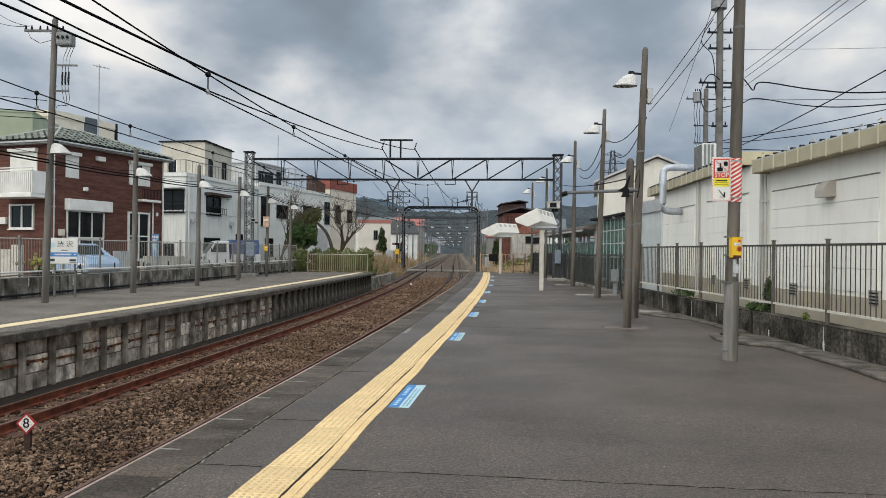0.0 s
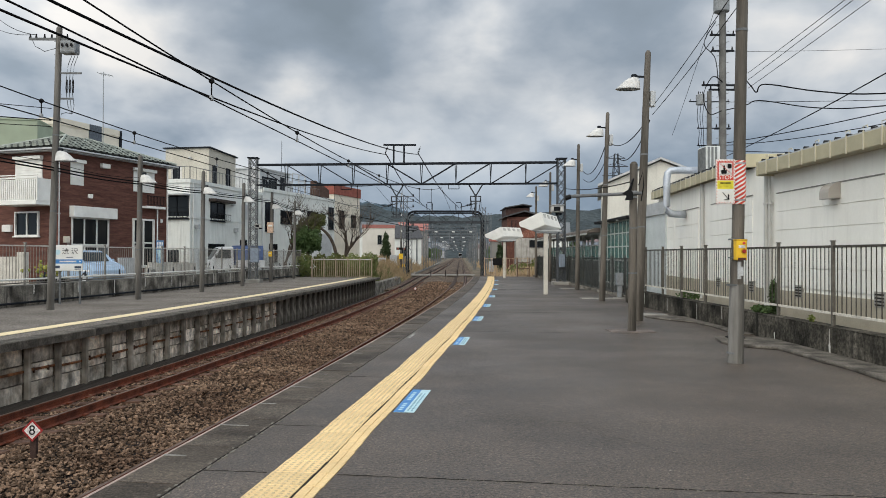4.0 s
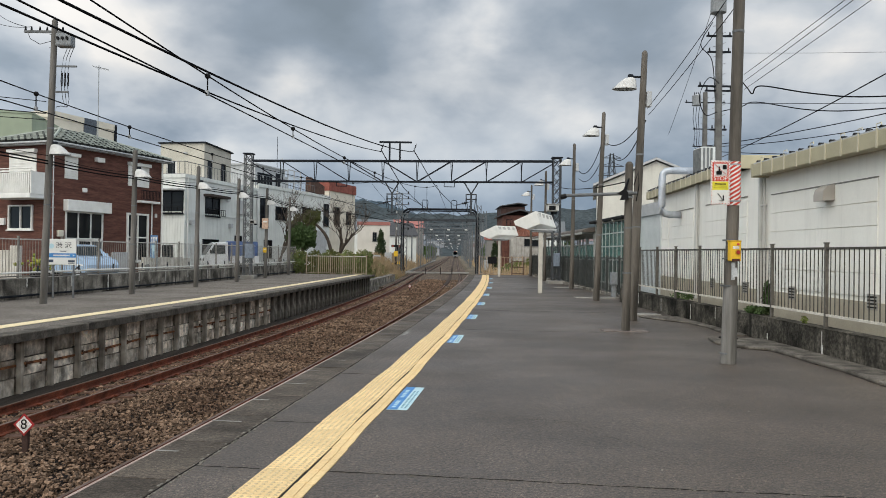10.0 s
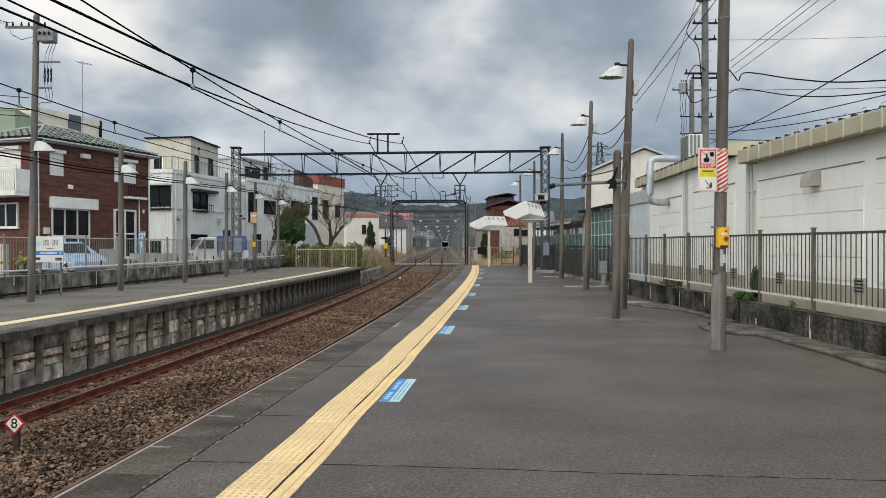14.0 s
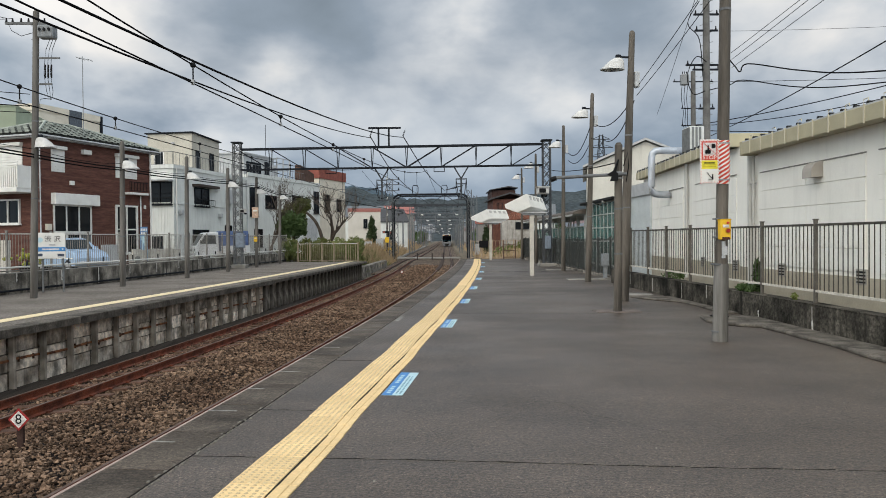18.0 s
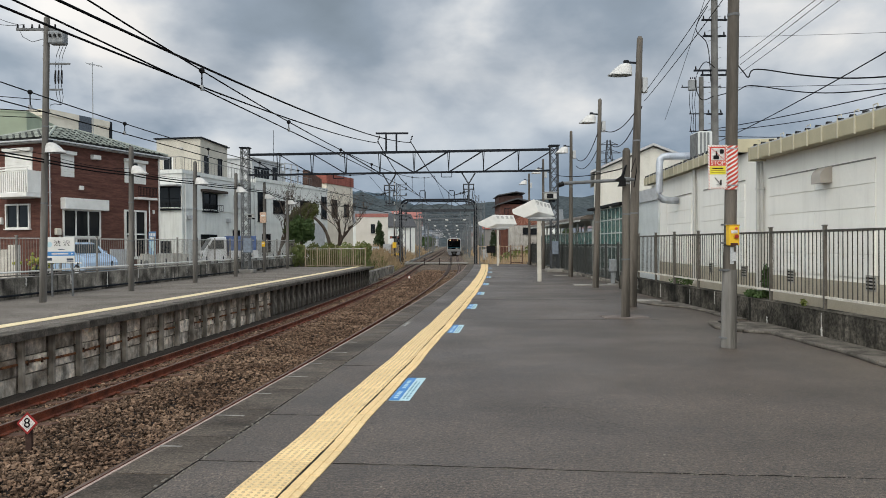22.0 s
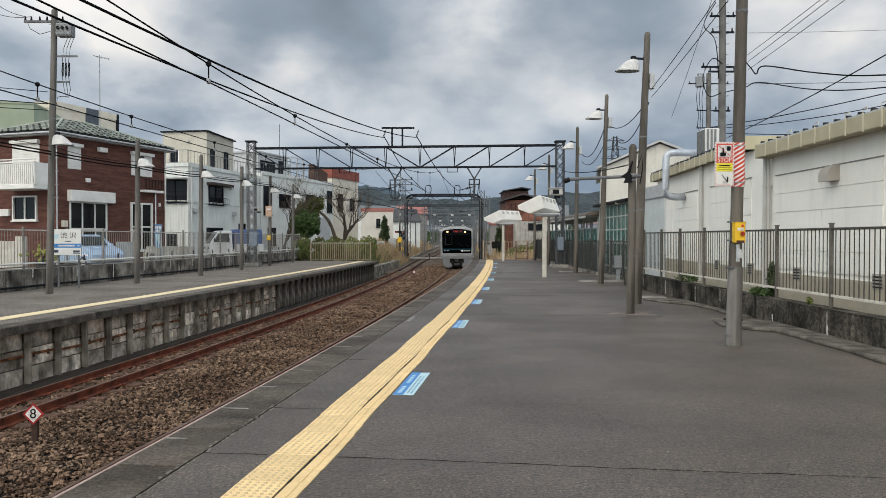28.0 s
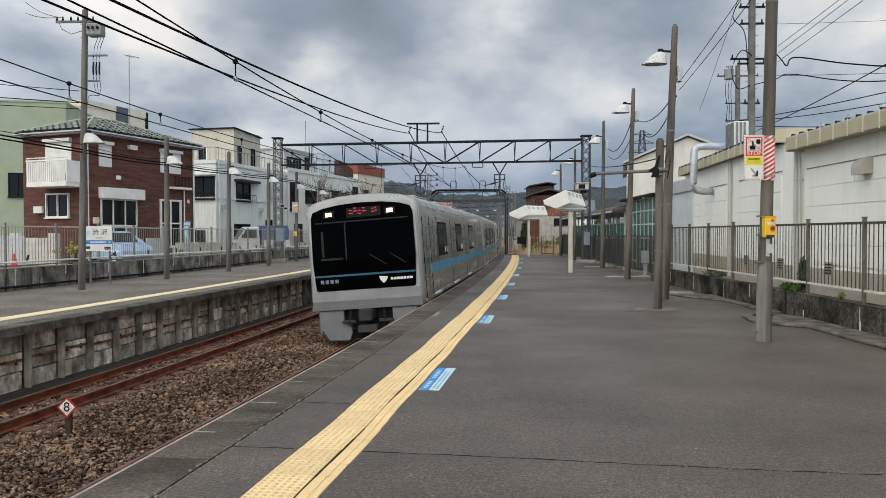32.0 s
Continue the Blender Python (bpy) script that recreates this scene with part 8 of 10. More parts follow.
part("round_mark", cyl(BM(), (-0.31, -0.031, 1.74), (-0.31, -0.035, 1.74), 0.085, None, 20), PALE_BLUE, sg)
for x0, x1, z0, z1 in ((-0.05, 0.14, 1.56, 1.585), (-0.42, -0.24, 1.20, 1.29), (0.20, 0.40, 1.20, 1.27), (0.20, 0.40, 1.16, 1.18)):
    part("text_bar", box(BM(), x0, x1, -0.034, -0.03, z0, z1), mat("text_dark", (0.06, 0.08, 0.12)), sg)
for x in (-0.25, 0.36):
    part("post", box(BM(), x - 0.03, x + 0.03, 0.03, 0.09, 0.0, 1.9, 0.006), MID_STEEL, sg)

bn = thing("banner_stand", "blue printed banner on a slanting stand behind the fence", "banner", at=(-14.72, 38.5, 0.3), rz=24)
part("sheet", box(BM(), -0.30, 0.30, -0.015, 0.015, 0.3, 2.1, 0.005), mat("banner_blue", (0.13, 0.24, 0.42), (0.11, 0.2, 0.36)), bn)
for k, (w, z) in enumerate(((0.26, 1.94), (0.24, 1.76))):
    for q in range(4):
        part("letter_bar", box(BM(), -w + q * w / 2 + 0.02, -w + (q + 1) * w / 2 - 0.02, -0.02, -0.015, z - 0.07, z + 0.07), WHITE_P, bn)
part("print_field", box(BM(), -0.26, 0.26, -0.02, -0.015, 0.4, 1.6), PALE_BLUE, bn)
for q in range(4):
    part("print_shape", box(BM(), -0.24 + 0.13 * q, -0.16 + 0.13 * q, -0.025, -0.02, 0.7 + 0.1 * (q % 2), 1.4 - 0.15 * (q % 3)), mat("banner_blue", (0.13, 0.24, 0.42), (0.11, 0.2, 0.36)), bn)
part("stand", box(BM(), -0.3, 0.3, -0.25, 0.25, 0.0, 0.06), BLACK, bn)
part("pole", box(BM(), -0.02, 0.02, 0.02, 0.06, 0.0, 2.05), GREY_L, bn)
bn.scale = (0.6, 1.0, 1.0)


# ---- vehicles ----
TYRE = mat("tyre", (0.02, 0.02, 0.02), None, 10.0, 0.85, 0.1)


def wheel(parent, x, y, r, w):
    o = part("wheel", cyl(BM(), (x - w / 2, y, r), (x + w / 2, y, r), r, None, 20), TYRE, parent)
    part("tyre", cyl(BM(), (x - w / 2 - 0.004, y, r), (x + w / 2 + 0.004, y, r), r * 0.93, None, 20), TYRE, o)
    part("rim", cyl(BM(), (x - w / 2 - 0.012, y, r), (x + w / 2 + 0.012, y, r), r * 0.6, None, 16), GREY_L, o)


def shell(bm, prof, w, tumble=0.12, belt=0.95, z_roof=1.45):
    """A side profile of (y, z) made into a body whose sides lean in above the belt."""
    def half(z):
        return w / 2 - tumble * max(0.0, z - belt) / (z_roof - belt) - 0.05 * max(0.0, 0.45 - z)
    a = [bm.verts.new((-half(z), y, z)) for y, z in prof]
    b = [bm.verts.new((half(z), y, z)) for y, z in prof]
    n = len(prof)
    bm.faces.new(a)
    bm.faces.new(b[::-1])
    for i in range(n):
        bm.faces.new((a[i], a[(i + 1) % n], b[(i + 1) % n], b[i]))
    es = [e for e in bm.edges if abs(e.verts[0].co.x) > 0.3 and e.verts[0].co.x * e.verts[1].co.x > 0]
    bmesh.ops.bevel(bm, geom=es, offset=0.06, segments=2, affect="EDGES", profile=0.5)
    return bm


def blue_car():
    c = thing("blue_car", "pale blue compact car parked behind the fence", "car", at=(-15.45, 32.2, 0.365), rz=-126)
    paint = mat("pale_blue_paint", (0.33, 0.44, 0.585), (0.31, 0.42, 0.56), 2.0, 0.25, 0.0, grain=0.02)
    # nose points away along the street (+y)
    prof = [(-1.72, 0.35), (-1.78, 0.62), (-1.72, 0.88), (-1.45, 1.05), (-1.10, 1.36), (-0.75, 1.46), (-0.1, 1.47), (0.25, 1.38), (0.72, 0.98), (1.2, 0.93), (1.55, 0.82), (1.74, 0.62), (1.75, 0.35), (1.6, 0.24), (-1.6, 0.24)]
    part("body", shell(BM(), prof, 1.5), paint, c, "pale blue paintwork", smooth=False)
    for s in (-1, 1):
        for a, b in (((-1.12, 0.98), (-0.42, 0.98)), ((-0.34, 0.98), (0.55, 0.98))):
            y0, y1 = a[0], b[0]
            t0, t1 = (y0 + 0.22 if y0 < -1 else y0), (y1 - 0.38 if y1 > 0.4 else y1)
            bm = BM()
            pts = [(y0, 0.98), (y1, 0.98), (t1, 1.36), (t0, 1.36)]
            va = [bm.verts.new((s * (0.762 - 0.12 * max(0, z - 0.95) / 0.5), y, z)) for y, z in pts]
            vb = [bm.verts.new((s * (0.740 - 0.12 * max(0, z - 0.95) / 0.5), y, z)) for y, z in pts]
            bm.faces.new(va)
            bm.faces.new(vb[::-1])
            for i in range(4):
                bm.faces.new((va[i], va[(i + 1) % 4], vb[(i + 1) % 4], vb[i]))
            part("side_window", bm, VGLASS, c)
        part("trim", box(BM(), min(s * 0.75, s * 0.765), max(s * 0.75, s * 0.765), -1.5, 1.5, 0.58, 0.63), WHITE_P, c, "white side trim")
        part("mirror", box(BM(), min(s * 0.76, s * 0.92), max(s * 0.76, s * 0.92), 0.42, 0.52, 0.98, 1.1, 0.02), paint, c)
        part("tail_lamp", box(BM(), min(s * 0.5, s * 0.66), max(s * 0.5, s * 0.66), -1.80, -1.74, 0.62, 0.80, 0.02), RED_P, c)
        for y in (-1.08, 1.1):
            wheel(c, s * 0.66, y, 0.28, 0.17)
    part("rear_window", prism(BM(), [(-1.45, 1.075), (-1.12, 1.37), (-1.10, 1.36), (-1.43, 1.06)], -0.52, 0.52), VGLASS, c)
    part("windscreen", prism(BM(), [(0.29, 1.39), (0.72, 1.01), (0.70, 0.99), (0.27, 1.37)], -0.55, 0.55), VGLASS, c)
    part("bumper", box(BM(), -0.72, 0.72, -1.84, -1.74, 0.38, 0.50, 0.02), GREY_L, c)
    part("bumper", box(BM(), -0.72, 0.72, 1.72, 1.80, 0.36, 0.48, 0.02), GREY_L, c)


blue_car()


def white_truck():
    c = thing("white_truck", "white light truck with a grey cargo bed parked on the street", "truck", at=line(-14.75, 45.4, 0.365), rz=-62)
    wp = mat("truck_white", (0.66, 0.67, 0.68), (0.60, 0.61, 0.62), 2.0, 0.3, 0.0, grain=0.02)
    # nose points towards the camera (-y)
    prof = [(-1.65, 0.35), (-1.68, 0.85), (-1.55, 1.0), (-1.15, 1.72), (-0.95, 1.78), (-0.25, 1.78), (-0.2, 0.35)]
    part("cab", shell(BM(), prof, 1.46, 0.1, 1.0, 1.78), wp, c, "white cab")
    part("windscreen", prism(BM(), [(-1.60, 1.00), (-1.20, 1.70), (-1.17, 1.66), (-1.52, 0.98)], -0.6, 0.6), VGLASS, c)
    for s in (-1, 1):
        bm = BM()
        pts = [(-1.36, 1.08), (-0.42, 1.08), (-0.42, 1.62), (-1.08, 1.62)]
        va = [bm.verts.new((s * (0.738 - 0.1 * max(0, z - 1.0) / 0.78), y, z)) for y, z in pts]
        vb = [bm.verts.new((s * (0.720 - 0.1 * max(0, z - 1.0) / 0.78), y, z)) for y, z in pts]
        bm.faces.new(va)
        bm.faces.new(vb[::-1])
        for i in range(4):
            bm.faces.new((va[i], va[(i + 1) % 4], vb[(i + 1) % 4], vb[i]))
        part("side_window", bm, VGLASS, c)
        part("headlight", box(BM(), min(s * 0.42, s * 0.66), max(s * 0.42, s * 0.66), -1.70, -1.66, 0.62, 0.78, 0.02), PANE_L, c)
        part("mirror", box(BM(), min(s * 0.74, s * 0.90), max(s * 0.74, s * 0.90), -1.38, -1.32, 1.12, 1.32, 0.02), BLACK, c)
        for y in (-1.05, 0.95):
            wheel(c, s * 0.62, y, 0.27, 0.15)
        part("bed_side", box(BM(), min(s * 0.70, s * 0.73), max(s * 0.70, s * 0.73), -0.12, 1.7, 0.62, 0.95, 0.01), wp, c)
    part("bed_floor", box(BM(), -0.72, 0.72, -0.15, 1.7, 0.5, 0.62), wp, c)
    part("cargo_box", box(BM(), -0.66, 0.66, -0.1, 1.6, 0.63, 1.86, 0.03), mat("cargo_blue", (0.11, 0.165, 0.33), (0.08, 0.12, 0.25), 3.0), c, "blue covered load")
    part("bumper", box(BM(), -0.7, 0.7, -1.74, -1.66, 0.35, 0.52, 0.02), GREY_L, c)
    part("grille", box(BM(), -0.36, 0.36, -1.695, -1.67, 0.62, 0.74), GREY_L, c)


white_truck()

# small things behind the far fence
for p, col, lab in ((line(-14.4, 25.5, 0.35), SIGN_Y, "yellow cluster of potted flowers behind the fence"),):
    f = thing("flower_pot", lab, "flower pot", at=p)
    part("pot", cyl(BM(), (0, 0, 0), (0, 0, 0.5), 0.28, 0.36, 14), BLACK, f)
    bm = BM()
    rng = random.Random(2)
    for k in range(60):
        c = Vector((rng.gauss(0, 0.24), rng.gauss(0, 0.24), 0.75 + rng.gauss(0, 0.13)))
        bmesh.ops.create_icosphere(bm, subdivisions=1, radius=rng.uniform(0.04, 0.08), matrix=Matrix.Translation(c))
    part("bloom", bm, mat("yellow_flowers", (0.34, 0.32, 0.05), (0.12, 0.16, 0.04), 6.0), f, kind="stuff")
for k in range(2):
    cn = thing("traffic_cone", "red traffic cone behind the far fence", "traffic cone", "traffic cones", at=line(-15.0, 22.0 + 0.9 * k, 0.35))
    part("cone", cyl(BM(), (0, 0, 0.03), (0, 0, 0.7), 0.16, 0.03, 14), RED_P, cn)
    part("foot", box(BM(), -0.19, 0.19, -0.19, 0.19, 0, 0.03, 0.005), RED_P, cn)
gw = thing("front_wall", "pale concrete wall with dark gaps in front of the house", "wall", at=(-16.9, 34.9, 0.3), rz=90 - 19.6)
for k in range(6):
    part("wall_block", box(BM(), 3.3 + k * 0.62, 3.88 + k * 0.62, -0.9, -0.75, 0, 0.95 - 0.05 * (k % 2), 0.01), mat("pale_block", (0.56, 0.53, 0.48), (0.45, 0.425, 0.38), 3.0, 0.9, 0.2), gw)
sw = thing("side_wall", "pale grey block wall beside the brown house", "wall", at=(-22.2, 32.6, 0.3), rz=-14)
for k in range(9):
    part("wall_block", box(BM(), k * 0.52, k * 0.52 + 0.50, -0.08, 0.08, 0, 1.25 if k % 4 else 1.45, 0.01), mat("pale_block", (0.52, 0.49, 0.44)), sw)
part("gate", box(BM(), 1.6, 2.9, -0.14, -0.09, 0.05, 1.35, 0.01), GREY_L, sw)
lw = thing("garden_wall", "low grey block wall with a gate in front of the brown house", "wall", at=line(-17.2, 31.0, 0.3), rz=90 - 19.6)
part("wall", box(BM(), 0, 3.0, 0, 0.15, 0, 1.1, 0.01), CONCRETE, lw)
part("gate", box(BM(), 3.2, 4.6, 0, 0.08, 0, 1.2, 0.01), GREY_L, lw)
for k in range(4):
    un = thing("condenser_unit", "cream outdoor condenser unit against the house wall", "condenser", "condenser units", at=line(-15.9, 36.5 + k * 4.1, 0.35), rz=75)
    part("case", box(BM(), -0.4, 0.4, -0.15, 0.15, 0.05, 0.65, 0.02), mat("cream_case", (0.55, 0.53, 0.48)), un)
    part("fan_grille", cyl(BM(), (-0.1, -0.155, 0.35), (-0.1, -0.165, 0.35), 0.22, None, 18), mat("grille_grey", (0.22, 0.22, 0.21)), un)
    part("feet", box(BM(), -0.35, 0.35, -0.12, 0.12, 0.0, 0.05), BLACK, un)

# signs on the far platform's poles
for at, mt, lab, h in (((-10.31, 44.4, 3.3), mat("orange_white_sign", (0.66, 0.46, 0.34)), "orange and white notice plate on a lamp pole", 0.32), ((-10.31, 44.4, 1.7), YELLOW_P, "yellow emergency button box on a lamp pole", 0.15)):
    pl = thing("pole_notice", lab, "notice", "pole notices", at=at)
    part("plate", box(BM(), -0.5 * h - 0.03, 0.5 * h + 0.03, -0.06, -0.02, -h, h, 0.01), mt, pl)
    part("text_bar", box(BM(), -0.4 * h, 0.4 * h, -0.065, -0.06, h * 0.2, h * 0.5), WHITE_P, pl)

# ---- plants ----
def quads_mesh(name, centers, axes_u, axes_v, material):
    """Many small flat leaves or blades in one mesh."""
    n = len(centers)
    c, u, v = centers, axes_u, axes_v
    co = np.stack([c - u - v, c + u - v, c + u * 0.35 + v, c - u * 0.35 + v], 1).reshape(-1, 3)
    me = bpy.data.meshes.new(name)
    me.vertices.add(4 * n)
    me.vertices.foreach_set("co", co.reshape(-1))
    me.loops.add(4 * n)
    me.loops.foreach_set("vertex_index", np.arange(4 * n, dtype=np.int32))
    me.polygons.add(n)
    me.polygons.foreach_set("loop_start", np.arange(0, 4 * n, 4, dtype=np.int32))
    me.polygons.foreach_set("loop_total", np.full(n, 4, dtype=np.int32))
    me.update()
    me.materials.append(material)
    return me


def grass(name, label, n, place, h0, h1, w, material, seed):
    """Blades that stand on place(rng, n) -> points, leaning at random."""
    rng = np.random.default_rng(seed)
    p = place(rng, n)
    h = rng.uniform(h0, h1, n)
    a = rng.uniform(0, 2 * np.pi, n)
    lean = rng.normal(0, 0.35, (n, 2))
    v = np.stack([lean[:, 0], lean[:, 1], np.ones(n)], 1) * (h / 2)[:, None]
    u = np.stack([np.cos(a), np.sin(a), np.zeros(n)], 1) * (w * rng.uniform(0.5, 1.3, n))[:, None]
    me = quads_mesh(name, p + v, u, v, material)
    return tagged(new(name, me), label, "grass", kind="stuff")


def leaf_cloud(rng, n, blobs, size):
    """Leaves scattered through overlapping uneven clumps."""
    cs = []
    for (x, y, z, rx, ry, rz), k in blobs:
        m = int(n * k)
        d = rng.normal(size=(m, 3))
        d /= np.linalg.norm(d, axis=1, keepdims=True)
        r = rng.uniform(0.35, 1.0, m) ** 0.45 * (1 + 0.22 * np.sin(5 * d[:, 0] + 3 * d[:, 1]) * np.cos(4 * d[:, 2]))
        cs.append(np.array([x, y, z]) + d * r[:, None] * np.array([rx, ry, rz]))
    c = np.concatenate(cs)
    m = len(c)
    a = rng.normal(size=(m, 3))
    a /= np.linalg.norm(a, axis=1, keepdims=True)
    b = np.cross(a, rng.normal(size=(m, 3)))
    b /= np.linalg.norm(b, axis=1, keepdims=True)
    s = size * rng.uniform(0.6, 1.4, m)
    return c, a * s[:, None] * 0.5, b * s[:, None]


def bush(name, label, at, n, blobs, size, material, seed, trunk=0.0, cat="bush"):
    b = thing(name, label, cat, at=at)
    rng = np.random.default_rng(seed)
    me = quads_mesh("crown", *leaf_cloud(rng, n, blobs, size), material)
    o = new("crown", me)
    o.parent = b
    if trunk:
        top = max(q[0][2] for q in blobs)
        part("trunk", tube(BM(), [(0, 0, 0), (0.05, 0.02, top * 0.5), (0.0, 0.05, top)], trunk, 8, trunk * 0.4), BARK, b)
    return b


def smooth_arc(pts):
    """Points along a bent stem, rounded by halving its corners twice."""
    pts = [Vector(p) for p in pts]
    for _ in range(2):
        out = [pts[0]]
        for a, b in zip(pts, pts[1:]):
            out += [a.lerp(b, 0.25), a.lerp(b, 0.75)]
        pts = out + [pts[-1]]
    return pts


def bare_tree(label, at, h, seed, spread=0.55, r=0.16):
    t = thing("bare_tree", label, "tree", "bare street trees", at=at)
    rng = random.Random(seed)
    trunk, limbs, twigs = BM(), [], BM()
    def grow(p, d, L, rad, depth):
        pts = [p]
        q = p.copy()
        for k in range(3):
            d = (d + Vector((rng.gauss(0, 0.16), rng.gauss(0, 0.16), rng.gauss(0.04, 0.10)))).normalized()
            q = q + d * L / 3
            pts.append(q.copy())
        if depth == 0:
            tube(trunk, pts, rad, 8, rad * 0.7)
        elif depth == 1:
            limbs.append((pts, rad))
        else:
            tube(twigs, pts, max(0.008, rad * 0.7), 3, max(0.006, rad * 0.35))
        if depth < 5:
            for k in range(4 if depth < 2 else 3 if depth < 4 else 2):
                a = rng.uniform(0, 6.283)
                nd = (d * (1 - spread) + Vector((math.cos(a), math.sin(a), 0.55)) * spread).normalized()
                grow(pts[-1] if k < 2 else pts[-2], nd, L * rng.uniform(0.6, 0.85), rad * 0.58, depth + 1)
    grow(Vector((0, 0, 0)), Vector((0.1, 0, 1)), h * 0.36, r, 0)
    part("trunk", trunk, BARK, t)
    for pts, rad in limbs:
        part("limb", tube(BM(), pts, rad, 6, rad * 0.7), BARK, t)
    part("twig", twigs, BARK, t, kind="stuff")
    return t


bare_tree("bare pruned street tree with knotted branches", (-12.4, 58.0, 0.2), 6.0, 3, 0.42, 0.17)
bare_tree("bare pruned street tree with knotted branches", (-9.1, 66.0, -0.2), 7.2, 8, 0.42, 0.21)
arch = thing("bare_tree", "bare tree trunk bowed over like an arch", "tree", "bare street trees", at=(-10.7, 65.5, -0.2))
part("trunk", tube(BM(), smooth_arc([(1.5, 0, 0.0), (1.45, 0, 1.6), (1.0, 0, 3.2), (0.2, 0, 4.1), (-0.6, 0, 4.6)]), 0.19, 8, 0.09), BARK, arch)
bush("evergreen_tree", "dense dark green evergreen behind the far fence", (-10.7, 58.5, 0.1), 7000, (((0, 0, 2.8, 1.05, 1.0, 1.0), 0.5), ((0.45, 0.2, 2.5, 0.75, 0.8, 0.8), 0.25), ((-0.5, 0, 2.6, 0.7, 0.75, 0.85), 0.25)), 0.085, LEAF, 4, 0.12, "tree")
bush("yellow_conifer", "yellow-green loose shrub rising behind the evergreen", (-11.1, 61.5, 0.1), 3200, (((0, 0, 3.6, 1.2, 0.9, 1.0), 0.6), ((0.7, 0, 4.4, 0.8, 0.7, 0.7), 0.4)), 0.085, LEAF_Y, 5, 0.10, "tree")
for k in range(7):
    bush("hedge_bush", "straggling green and yellow bush behind the end railing", tuple(line(-13.0 + k * 0.85, 55.0 + (k % 3) * 1.2, 0.0)), 1500, (((0, 0, 0.7, 0.75, 0.8, 0.75), 0.7), ((0.3, 0.2, 1.2, 0.5, 0.5, 0.6), 0.3)), 0.075, LEAF_Y if k % 2 else GRASS_G, 30 + k)
bush("cypress", "dark slim cypress beside the small white house", (-7.8, 104, -0.6), 2600, (((0, 0, 2.2, 0.7, 0.7, 2.2), 0.7), ((0, 0, 4.0, 0.4, 0.4, 1.4), 0.3)), 0.12, LEAF, 9, 0.1, "tree")
bush("side_hedge", "narrow dark green hedge past the platform's end", (6.5, 80, -0.6), 1600, (((0, 0, 2.0, 0.45, 0.4, 1.5), 1.0),), 0.09, LEAF, 71)
bush("wall_weed", "green weed growing on top of the concrete wall", (7.02, 15.45, 0.3), 620, (((0, 0, 0.52, 0.07, 0.13, 0.32), 0.8), ((-0.2, 0.15, 0.26, 0.10, 0.38, 0.07), 0.5)), 0.045, LEAF, 12)
bush("wall_weed", "small dry weed on top of the concrete wall", (6.8, 13.45, 0.47), 40, (((0, 0, 0.07, 0.05, 0.07, 0.06), 1.0),), 0.035, LEAF_Y, 14)
bush("wall_weed", "small green weed on top of the concrete wall", (7.1, 21.0, 0.4), 260, (((0, 0, 0.16, 0.3, 0.4, 0.14), 1.0),), 0.04, LEAF, 13)
for k, (x, y, s) in enumerate(((10.2, 76, 1.0), (12.0, 77, 1.3), (8.6, 75, 0.8), (7.3, 72, 0.7))):
    bush("bush", "brown-green bush past the platform's end", (x, y, -0.6), 1500, (((0, 0, 0.9 * s, 1.2 * s, 1.0, 0.9 * s), 1.0),), 0.10, GRASS_G if k % 2 else LEAF_Y, 50 + k)
for k in range(22):
    rng = random.Random(k + 100)
    side = -1 if k % 2 else 1
    y = 120 + k * 14
    x = edge_x(y) + (-12 - rng.uniform(0, 22) if side < 0 else 6 + rng.uniform(0, 20))
    bush("far_tree", "far rounded tree beside the line", (x, y, -0.8), 900, (((0, 0, 2.6, 2.0, 2.0, 2.2), 0.6), ((0.8, 0.3, 4.0, 1.4, 1.4, 1.5), 0.4)), 0.30, LEAF if k % 3 else GRASS_G, 200 + k, 0.2, "tree")


# banks beside the rails past the platforms
def bank(o0, o1, y0, y1, z0, z1, label, material, seed):
    bm = BM()
    rows = []
    rng = random.Random(seed)
    for y in steps(y0, y1, 2.0):
        row = []
        for k in range(9):
            f = k / 8
            e = min(1, (y - y0) / 3.0, (y1 - y) / 3.0)
            z = z0 + (z1 - z0) * math.sin(math.pi * min(1.0, f * 1.1 + 0.05)) ** 0.7 * e + rng.uniform(-0.06, 0.06) if 0 < k < 8 else z0
            row.append(bm.verts.new(line(o0 + (o1 - o0) * f, y, z)))
        rows.append(row)
    for u, v in zip(rows, rows[1:]):
        for k in range(8):
            bm.faces.new((u[k], u[k + 1], v[k + 1], v[k]))
    tagged(part("bank", bm, material, None), label, "bank", kind="structure")


bank(-13.5, -7.6, 54.2, 92, -1.4, 0.15, "grassy bank past the far platform", mat("grassy_soil", (0.20, 0.19, 0.09), (0.27, 0.22, 0.13), 1.2, 0.95, 0.2), 1)
bank(-16, -8.6, 98, 210, -1.4, -0.1, "dry grass bank beside the line", SOIL, 2)
bank(1.8, 9.0, 58.5, 92, -1.4, -0.25, "bare bank past the platform's end", SOIL, 3)
tagged(part("bank_wall", sweep(BM(), [(-7.9, -1.4), (-7.4, -1.4), (-7.5, -0.55), (-7.9, -0.5)], steps(53.6, 74, 2.0)), OLD_WALL, None), "low mossy stone wall at the bank's foot", "wall", kind="structure")


